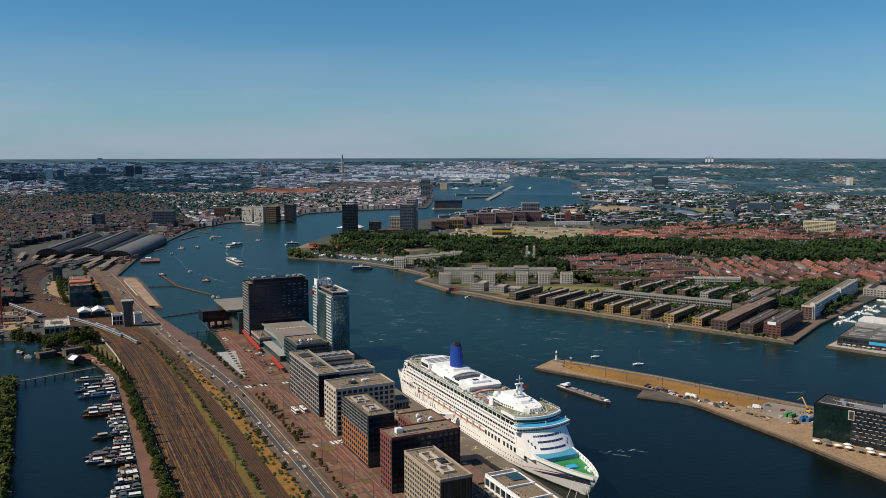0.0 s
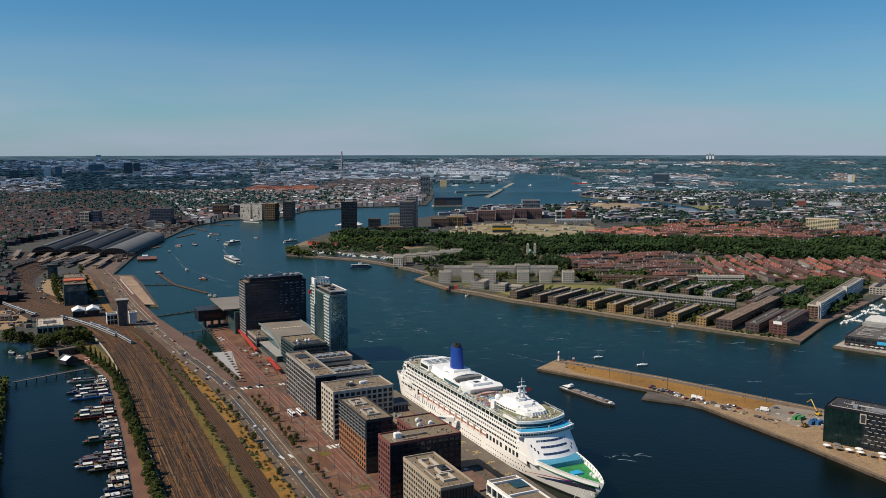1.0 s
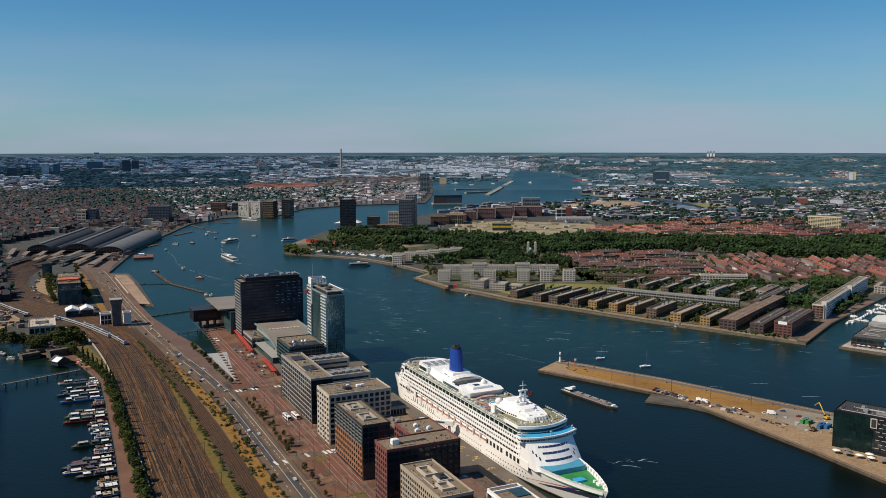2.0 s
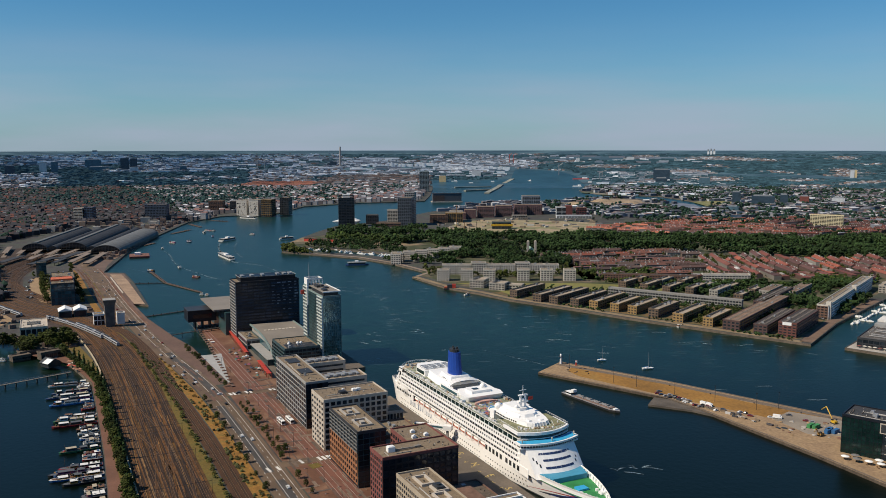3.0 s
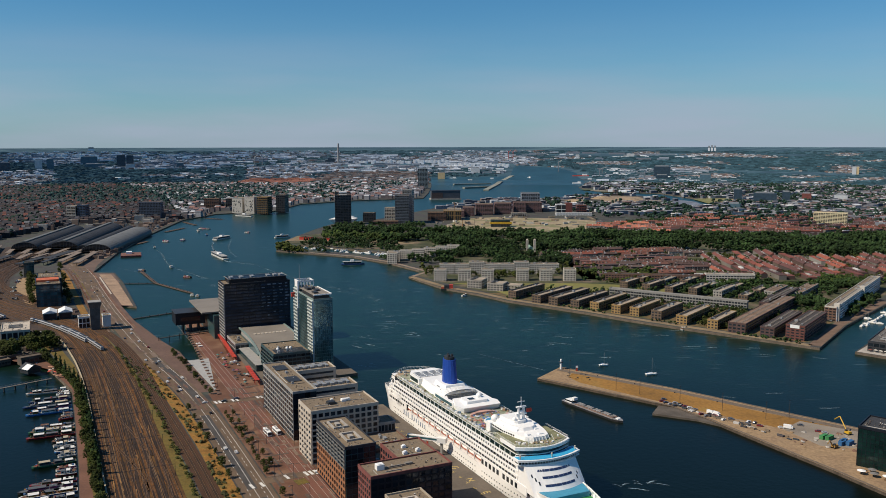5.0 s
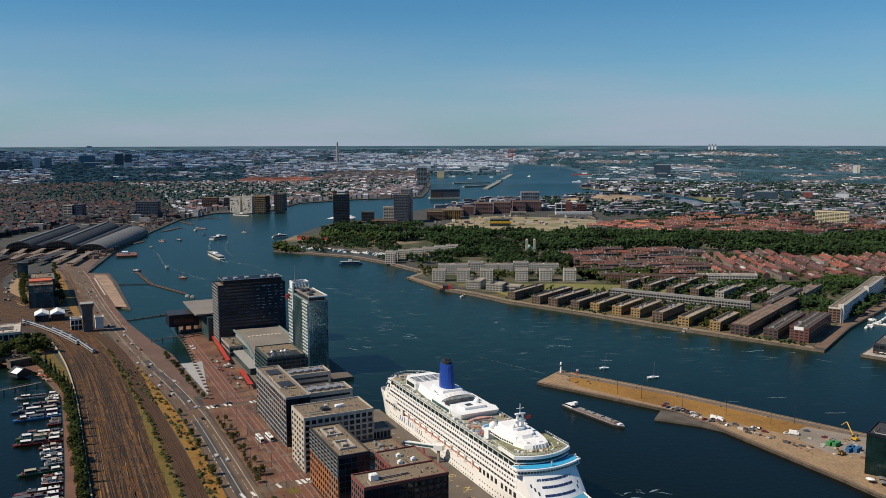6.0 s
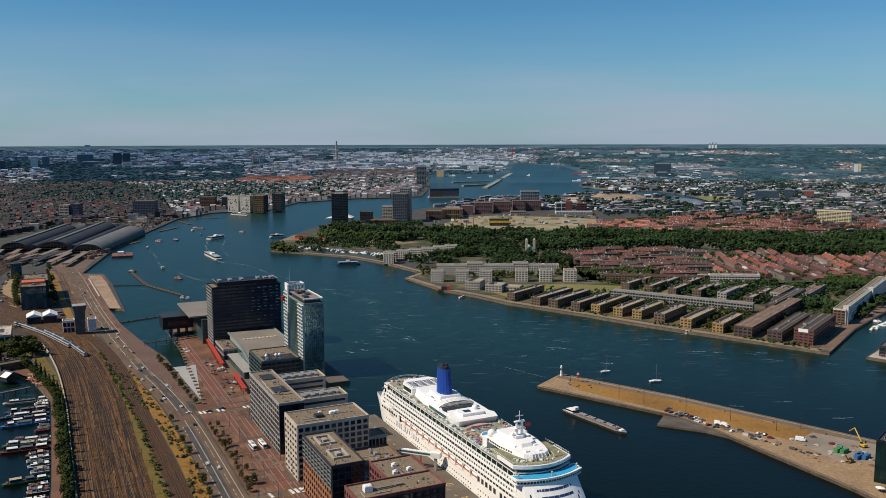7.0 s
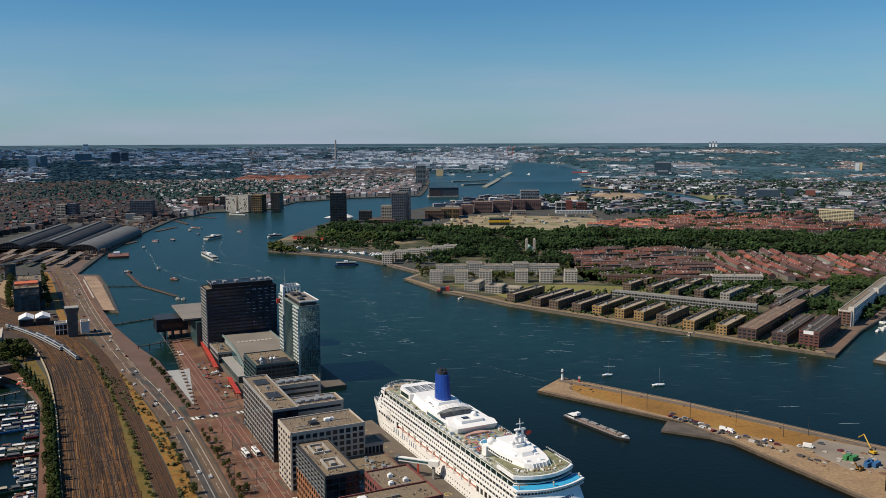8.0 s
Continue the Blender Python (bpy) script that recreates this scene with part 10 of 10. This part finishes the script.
wood("avenue_trees", [(-240, 1830), (-228, 1800), (24, 1765), (30, 1785), (-225, 1850)], 240, 12, "row of trimmed avenue trees", 33, LEAFBRIGHT, per=4, fat=(0.18, 0.32), mask=False)
wood("church_wood", [(-70, 1475), (60, 1425), (200, 1420), (225, 1480), (190, 1555), (140, 1555), (80, 1620), (-20, 1610)], 380, 12, "trees round the church", 14, per=13, fat=(0.10, 0.20), gaps=-0.12)
wood("street_wood", [(300, 2040), (956, 1880), (1400, 2150), (690, 2320)], 1500, 7, "trees among terraced houses", 6, per=5, fat=(0.14, 0.28), gaps=-0.05)
wood("city_trees", [(-700, 2500), (-900, 2200), (-1100, 1900), (-2300, 4000), (-400, 4150), (-350, 3000)], 5200, 12, "dark trees among the old houses", 7, LEAFCITY, per=2, gaps=0.08)
wood("northern_trees", [(400, 2300), (1300, 1950), (2600, 3300), (1700, 3800), (690, 4100), (700, 3300), (300, 2900)], 3000, 12, "dark trees among works and suburbs", 8, LEAFCITY, per=3, gaps=0.04)
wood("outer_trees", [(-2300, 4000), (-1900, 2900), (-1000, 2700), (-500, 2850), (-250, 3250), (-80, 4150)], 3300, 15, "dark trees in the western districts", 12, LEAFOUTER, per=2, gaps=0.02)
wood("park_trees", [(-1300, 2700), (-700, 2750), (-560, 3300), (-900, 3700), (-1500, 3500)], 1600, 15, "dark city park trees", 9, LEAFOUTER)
wood("station_trees", [(-640, 1350), (-560, 1330), (-470, 1120), (-490, 1110), (-590, 1290)], 60, 7, "trees along the tram street", 10, LEAF)

# yards, fields and car parks among the works
yr = random.Random(73)
yards = Geo()
for i in range(680):
    x, y = yr.uniform(200, 2000), yr.uniform(2320, 4000)
    if not inside(NORTH_SHORE + NORTH_REST, x, y) or not in_view(x, y) or not free(x, y):
        continue
    w, l = yr.uniform(20, 75), yr.uniform(15, 60)
    yards.box(-w / 2, w / 2, -l / 2, l / 2, -0.3, 0.06 + 0.0003 * i, at(x, y, LAND, yr.choice((14, 14, 104, -25))))
solid("works_yards", yards, palette("yard_ground", [(0.22, 0.19, 0.16), (0.13, 0.13, 0.14), (0.08, 0.10, 0.05), (0.25, 0.22, 0.17), (0.09, 0.09, 0.10), (0.13, 0.13, 0.08), (0.07, 0.085, 0.06)], vary=0.25, fine=0.1), "pale yards, parking and grass plots among works", "ground", "stuff")

# the far country on the rim
fr = random.Random(99)
# far roof greys are blued to paint in the distance haze
FARROOF = palette("hazed_roofs", [(0.13, 0.17, 0.21), (0.18, 0.20, 0.24), (0.28, 0.33, 0.40), (0.66, 0.72, 0.79), (0.20, 0.25, 0.31), (0.80, 0.84, 0.88), (0.19, 0.20, 0.24), (0.34, 0.38, 0.44), (0.12, 0.18, 0.24), (0.44, 0.49, 0.56), (0.74, 0.78, 0.83)], vary=0.1)
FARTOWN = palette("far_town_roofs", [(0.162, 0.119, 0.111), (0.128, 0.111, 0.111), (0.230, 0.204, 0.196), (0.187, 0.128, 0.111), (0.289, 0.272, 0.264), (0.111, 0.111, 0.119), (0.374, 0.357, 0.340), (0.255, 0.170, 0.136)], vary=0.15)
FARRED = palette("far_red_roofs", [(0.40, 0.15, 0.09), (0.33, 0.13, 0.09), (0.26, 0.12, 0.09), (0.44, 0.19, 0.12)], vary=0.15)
# leaf green turned blue-grey; the air haze is in the colour
FARLEAF = mat("hazed_leaf", (0.036, 0.080, 0.104), 0.95, vary=0.3, scale=0.03, fine=0.2, island=0.35, spec=0.1)
TANKWHITE = mat("tank_white", (0.74, 0.77, 0.79), 0.5, vary=0.06)


def far_box(g, x, y, w, l, h, turn=0.0, dip=1.5):
    """A block of true size, its footprint laid on the rim."""
    c, s = math.cos(turn), math.sin(turn)
    base = [lifted(x + u * c - v * s, y + u * s + v * c) for u, v in ((-w / 2, -l / 2), (w / 2, -l / 2), (w / 2, l / 2), (-w / 2, l / 2))]
    k = math.hypot(base[0][0], base[0][1]) / math.hypot(x, y)
    v = [(p[0], p[1], p[2] - dip) for p in base] + [(p[0], p[1], p[2] + h * k) for p in base]
    return g.add(v, [(0, 3, 2, 1), (4, 5, 6, 7), (0, 1, 5, 4), (1, 2, 6, 5), (2, 3, 7, 6), (3, 0, 4, 7)])


def far_round(g, x, y, rx, ry, h, n=7, taper=0.6, uneven=None):
    """A low round form on the rim: a tank, or a stand of trees with an uneven edge."""
    k = math.hypot(*lifted(x, y)[:2]) / math.hypot(x, y)
    lo, hi = [], []
    for j in range(n):
        a = 2 * math.pi * j / n
        q = uneven.uniform(0.6, 1.2) if uneven else 1.0
        p = lifted(x + rx * q * math.cos(a), y + ry * q * math.sin(a))
        t = lifted(x + rx * q * taper * math.cos(a), y + ry * q * taper * math.sin(a))
        lo.append((p[0], p[1], p[2] - 1.0))
        hi.append((t[0], t[1], t[2] + h * k * (uneven.uniform(0.7, 1.15) if uneven else 1.0)))
    return g.add(lo + hi, [tuple(range(n, 2 * n))] + [(j, (j + 1) % n, n + (j + 1) % n, n + j) for j in range(n)])


def on_far_river(x, y, margin=60):
    if 3900 < y < 6900:
        lo = np.interp(y, [p[1] for p in FARRIVER_L], [p[0] for p in FARRIVER_L])
        hi = np.interp(y, [p[1] for p in FARRIVER_R], [p[0] for p in FARRIVER_R])
        return lo - margin < x < hi + margin
    return False


def far_place(near=4120, far=17500):
    """A random place in the far country, as many near the horizon as below it in the view."""
    d = 1 / (1 / near - fr.random() * (1 / near - 1 / far))
    a = fr.uniform(-0.52, 0.52)
    return d * math.sin(a), d * math.cos(a), a, d


farbuild, fartown, fartree = Geo(), Geo(), Geo()
for i in range(21000):
    x, y, a, d = far_place()
    if on_far_river(x, y, 90) or (-800 < x < 600 and 6350 < y < 7600) or (-980 < x < -580 and y < 4500):
        continue
    if a > 0.11:
        hamlet = noise.noise((a * 24, 2600 / d * 16, 5.0)) + 0.25 * noise.noise((a * 70, 2600 / d * 60, 2.0))
        f = min(d / 5000, 2.2)
        if hamlet > 0.27:
            for _ in range(3):
                far_box(farbuild if fr.random() < 0.3 else fartown, x + fr.uniform(-60, 60) * f, y + fr.uniform(-70, 70) * f, fr.uniform(7, 22) * f, fr.uniform(8, 20), fr.uniform(5, 9) * f ** 0.4, -a + fr.uniform(-0.4, 0.4))
        elif noise.noise((a * 8, 2600 / d * 12, 1.0)) > -0.42:
            far_round(fartree, x, y, fr.uniform(10, 40) * f, fr.uniform(14, 60) * f, fr.uniform(6, 11), uneven=fr)
        continue
    town_noise = 0.14 + noise.noise((a * 9, 2600 / d * 7, 3.0)) + 0.6 * noise.noise((a * 40, 2600 / d * 25, 8.0))
    park = -0.42 < a < -0.22 and d < 6400
    if park or (a > 0.13 and fr.random() < 0.8):
        town_noise -= 0.5
    if town_noise > -0.02 and fr.random() < 0.85:
        big = fr.random() < (0.3 if a < 0.1 else 0.14)
        west = a < 0.0 and d < 5200
        f = min(d / 5000, 2.2)
        if big:
            far_box(farbuild, x, y, fr.uniform(14, 55) * f, fr.uniform(20, 45), fr.uniform(6, 12) * f ** 0.5, -a)
        else:
            far_box(fartown if west or fr.random() < 0.35 else farbuild, x, y, fr.uniform(7, 24) * f, fr.uniform(9, 22), fr.uniform(6, 14) * f ** 0.4, -a + fr.uniform(-0.3, 0.3))
    else:
        f = min(d / 5000, 3.0)
        far_round(fartree, x, y, fr.uniform(9, 34) * f, fr.uniform(14, 50) * f, fr.uniform(5, 10), uneven=fr)
# the white sheds and pale yards in long bands before the horizon
for near, far_y, lo, hi, count in ((6600, 8600, -0.34, 0.06, 170), (8800, 12500, -0.45, -0.05, 150), (9000, 14000, 0.03, 0.3, 45), (5200, 6600, -0.12, 0.10, 110), (4400, 6200, 0.18, 0.30, 150), (3450, 4400, 0.19, 0.34, 120)):
    for i in range(count):
        d, a = fr.uniform(near, far_y), fr.uniform(lo, hi)
        x, y = d * math.sin(a), d * math.cos(a)
        if not on_far_river(x, y, 40):
            far_box(farbuild, x, y, fr.uniform(20, 140) * d / 7000, fr.uniform(15, 50), fr.uniform(6, 14) * d / 6000, -a)
# the red district beyond the bend, and the town on its shore
farred = Geo()
for i in range(420):
    x, y = fr.uniform(-960, -600), fr.uniform(3900, 4480)
    far_box(farred, x, y, fr.uniform(12, 45), fr.uniform(9, 14), fr.uniform(8, 12), fr.uniform(-0.25, 0.25))
for i in range(420):
    x, y = fr.uniform(-640, -70), fr.uniform(4140, 5400)
    if not (-720 < x < -540 and 5350 < y):
        far_box(fartown, x, y, fr.uniform(12, 50), fr.uniform(10, 16), fr.uniform(8, 17), fr.uniform(-0.4, 0.4))
for i in range(70):
    x, y = fr.uniform(1100, 1500), fr.uniform(4650, 4800)
    far_box(farred if fr.random() < 0.5 else fartown, x, y, fr.uniform(12, 40), 12, 9, fr.uniform(-0.3, 0.3))
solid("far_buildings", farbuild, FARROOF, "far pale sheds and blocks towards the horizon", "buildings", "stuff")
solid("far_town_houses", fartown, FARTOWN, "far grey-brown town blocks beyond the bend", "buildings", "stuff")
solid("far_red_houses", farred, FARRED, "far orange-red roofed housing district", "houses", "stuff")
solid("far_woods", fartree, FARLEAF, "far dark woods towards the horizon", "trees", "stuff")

# white oil tanks by the far docks
for x0, y0, x1, y1, count, size in ((-700, 7640, 60, 7610, 22, 19), (-60, 6780, 520, 6760, 24, 15), (-690, 6650, -640, 6640, 3, 22), (-4900, 10900, -4200, 10500, 9, 34)):
    for i in range(count):
        u = (i + fr.uniform(-0.2, 0.2)) / max(count - 1, 1)
        x, y = x0 + (x1 - x0) * u, y0 + (y1 - y0) * u + fr.uniform(-90, 90)
        size_i = size * fr.uniform(0.75, 1.15)
        solid("storage_tank", far_round(Geo(), x, y, size_i, size_i, 24 * fr.uniform(0.8, 1.2) * (y / 7000), 9, 0.98), TANKWHITE, "white round oil storage tank", "tank")
MOLE = mat("mole_stone", (0.22, 0.23, 0.20), 0.95, vary=0.25, scale=0.02)
DARKSHED = mat("dark_shed_cladding", (0.06, 0.07, 0.085), 0.7, vary=0.2)
for x0, y0, x1, y1, w, h in ((185, 3545, 400, 4880, 22, 5), (99, 3705, 217, 3796, 16, 6), (230, 4050, 60, 3990, 14, 6)):
    g, steps = Geo(), 10
    for i in range(steps):
        u, v = i / steps, (i + 1) / steps
        x, y = x0 + (x1 - x0) * (u + v) / 2, y0 + (y1 - y0) * (u + v) / 2
        far_box(g, x, y, w, math.hypot(x1 - x0, y1 - y0) / steps * 1.04, h - LAND if y < 4100 else h, -math.atan2(x1 - x0, y1 - y0), 4)
    solid("harbour_mole", g, MOLE, "low stone mole in the river bend", "mole", "structure")

# ships and docks along the far banks
for x, y, w, l, h, mm in ((330, 5250, 70, 14, 12, DARKSHED), (700, 3900, 14, 90, 9, WHITE), (640, 4080, 40, 12, 8, WHITE), (470, 4620, 16, 40, 8, WHITE), (130, 4350, 70, 18, 6, DARKSHED), (250, 4500, 60, 16, 7, STEEL), (60, 4600, 50, 14, 8, WHITE), (790, 4900, 90, 16, 10, RED), (740, 4400, 60, 14, 8, DARKSHED)):
    root = thing("moored_ship", Matrix(), "far ship moored along the harbour bank", "ship", "far ships")
    part("hull", far_box(Geo(), x, y, w, l, h * 0.5, 0.0, 3), mm, root)
    part("deckhouse", far_box(Geo(), x + w * 0.25, y, w * 0.3, l * 0.6, h * 1.2, 0.0, 0), WHITE, root)


def far_tower(name, x, y, w, h, material, label, group="", l=0.0):
    root = thing(name, Matrix(), label, "tower", group)
    part("wall", far_box(Geo(), x, y, w, l or w * 0.6, h, -math.atan2(x, y), 3), material, root)
    part("roof", far_box(Geo(), x, y + 2, w * 0.8, (l or w * 0.6) * 0.7, h + 4, -math.atan2(x, y), -h * 0.5), STEEL, root)


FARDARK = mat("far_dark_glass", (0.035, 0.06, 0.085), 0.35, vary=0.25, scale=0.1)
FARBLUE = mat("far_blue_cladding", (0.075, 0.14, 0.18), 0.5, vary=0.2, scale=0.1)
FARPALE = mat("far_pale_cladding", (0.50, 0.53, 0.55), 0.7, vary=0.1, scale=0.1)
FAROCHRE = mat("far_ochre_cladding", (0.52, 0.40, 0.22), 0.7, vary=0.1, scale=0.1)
for x, y, w, h, mm in ((-2465, 6700, 62, 92, FARDARK), (-2395, 6700, 52, 90, FARDARK), (-2800, 6052, 46, 72, FARPALE), (-2722, 6060, 46, 76, FARBLUE), (-3053, 7541, 130, 66, FARBLUE), (-2921, 5827, 60, 56, FARDARK), (-2600, 6500, 120, 30, FARBLUE), (-2250, 6300, 60, 32, FARPALE), (-1950, 6500, 50, 36, FARBLUE), (-1010, 7848, 70, 28, FARDARK), (2428, 5098, 22, 44, FARPALE), (2448, 5100, 16, 44, FAROCHRE), (1185, 4654, 86, 62, FARDARK), (1278, 4198, 50, 36, FARBLUE), (1120, 4400, 60, 26, FARDARK),
                       (4850, 15655, 34, 60, TANKWHITE), (4904, 15655, 34, 66, TANKWHITE), (4960, 15655, 34, 62, TANKWHITE), (209, 5243, 54, 36, FARPALE), (3, 4541, 36, 34, FAROCHRE), (-110, 4600, 26, 40, FARDARK), (1500, 9500, 40, 45, FARPALE), (2300, 10500, 90, 40, FARPALE), (-7063, 17504, 120, 40, TANKWHITE)):
    far_tower("far_tower", x, y, w, h, mm, "far tower block on the skyline", "far towers")
for x, y, w, h, mm in ((970, 2849, 26, 42, FARDARK), (1040, 2800, 70, 32, FARDARK), (1120, 2830, 24, 34, FARDARK), (1193, 2846, 28, 28, REDBRICK), (860, 2560, 34, 16, FARBLUE), (1330, 2900, 40, 18, FARPALE)):
    far_tower("office_tower", x, y, w, h, mm, "mid-height office block among the sheds", "office towers", 18)
fx, fy, fz = lifted(-926, 7848)
k = fy / 7848
root = thing("power_station_chimney", pose(fx, fy, fz), "tall grey power station chimney", "chimney")
part("shaft", Geo().cyl(0, 0, -3, 176 * k, 10 * k, 6.5 * k, 10), mat("chimney_concrete", (0.26, 0.25, 0.25), 0.9, vary=0.15), root)
part("boiler_house", far_box(Geo(), -990, 7850, 60, 40, 45, 0.12, 3), FARDARK, root).matrix_parent_inverse = root.matrix_basis.inverted()
for x, y, h in ((700, 8932, 95), (745, 8932, 95), (930, 5000, 45), (860, 4700, 50), (1010, 4300, 48), (760, 5600, 70), (-1500, 7000, 80), (-1440, 7000, 80), (-100, 5400, 40), (-150, 5380, 40)):
    fx, fy, fz = lifted(x, y)
    k = fy / y
    root = thing("dock_crane", pose(fx, fy, fz), "far dock crane with lattice mast", "crane", "dock cranes")
    part("mast", Geo().box(-2 * k - 0.4, 2 * k + 0.4, -1, 1, -2, h * k), RED if h > 90 else STEEL, root)
    part("jib", Geo().bar((-5 * k, 0, h * k * 0.8), (26 * k, 0, h * k * 1.1), 0.9, 4), RED if h > 90 else STEEL, root)

# canal-side trees in the old town
wood("old_town_trees", [(-560, 1130), (-640, 930), (-1100, 1500), (-1700, 2600), (-900, 2150), (-900, 1750), (-760, 1480)], 1500, 12, "green trees along the old town canals", 41, LEAFCITY, per=3, gaps=0.08)
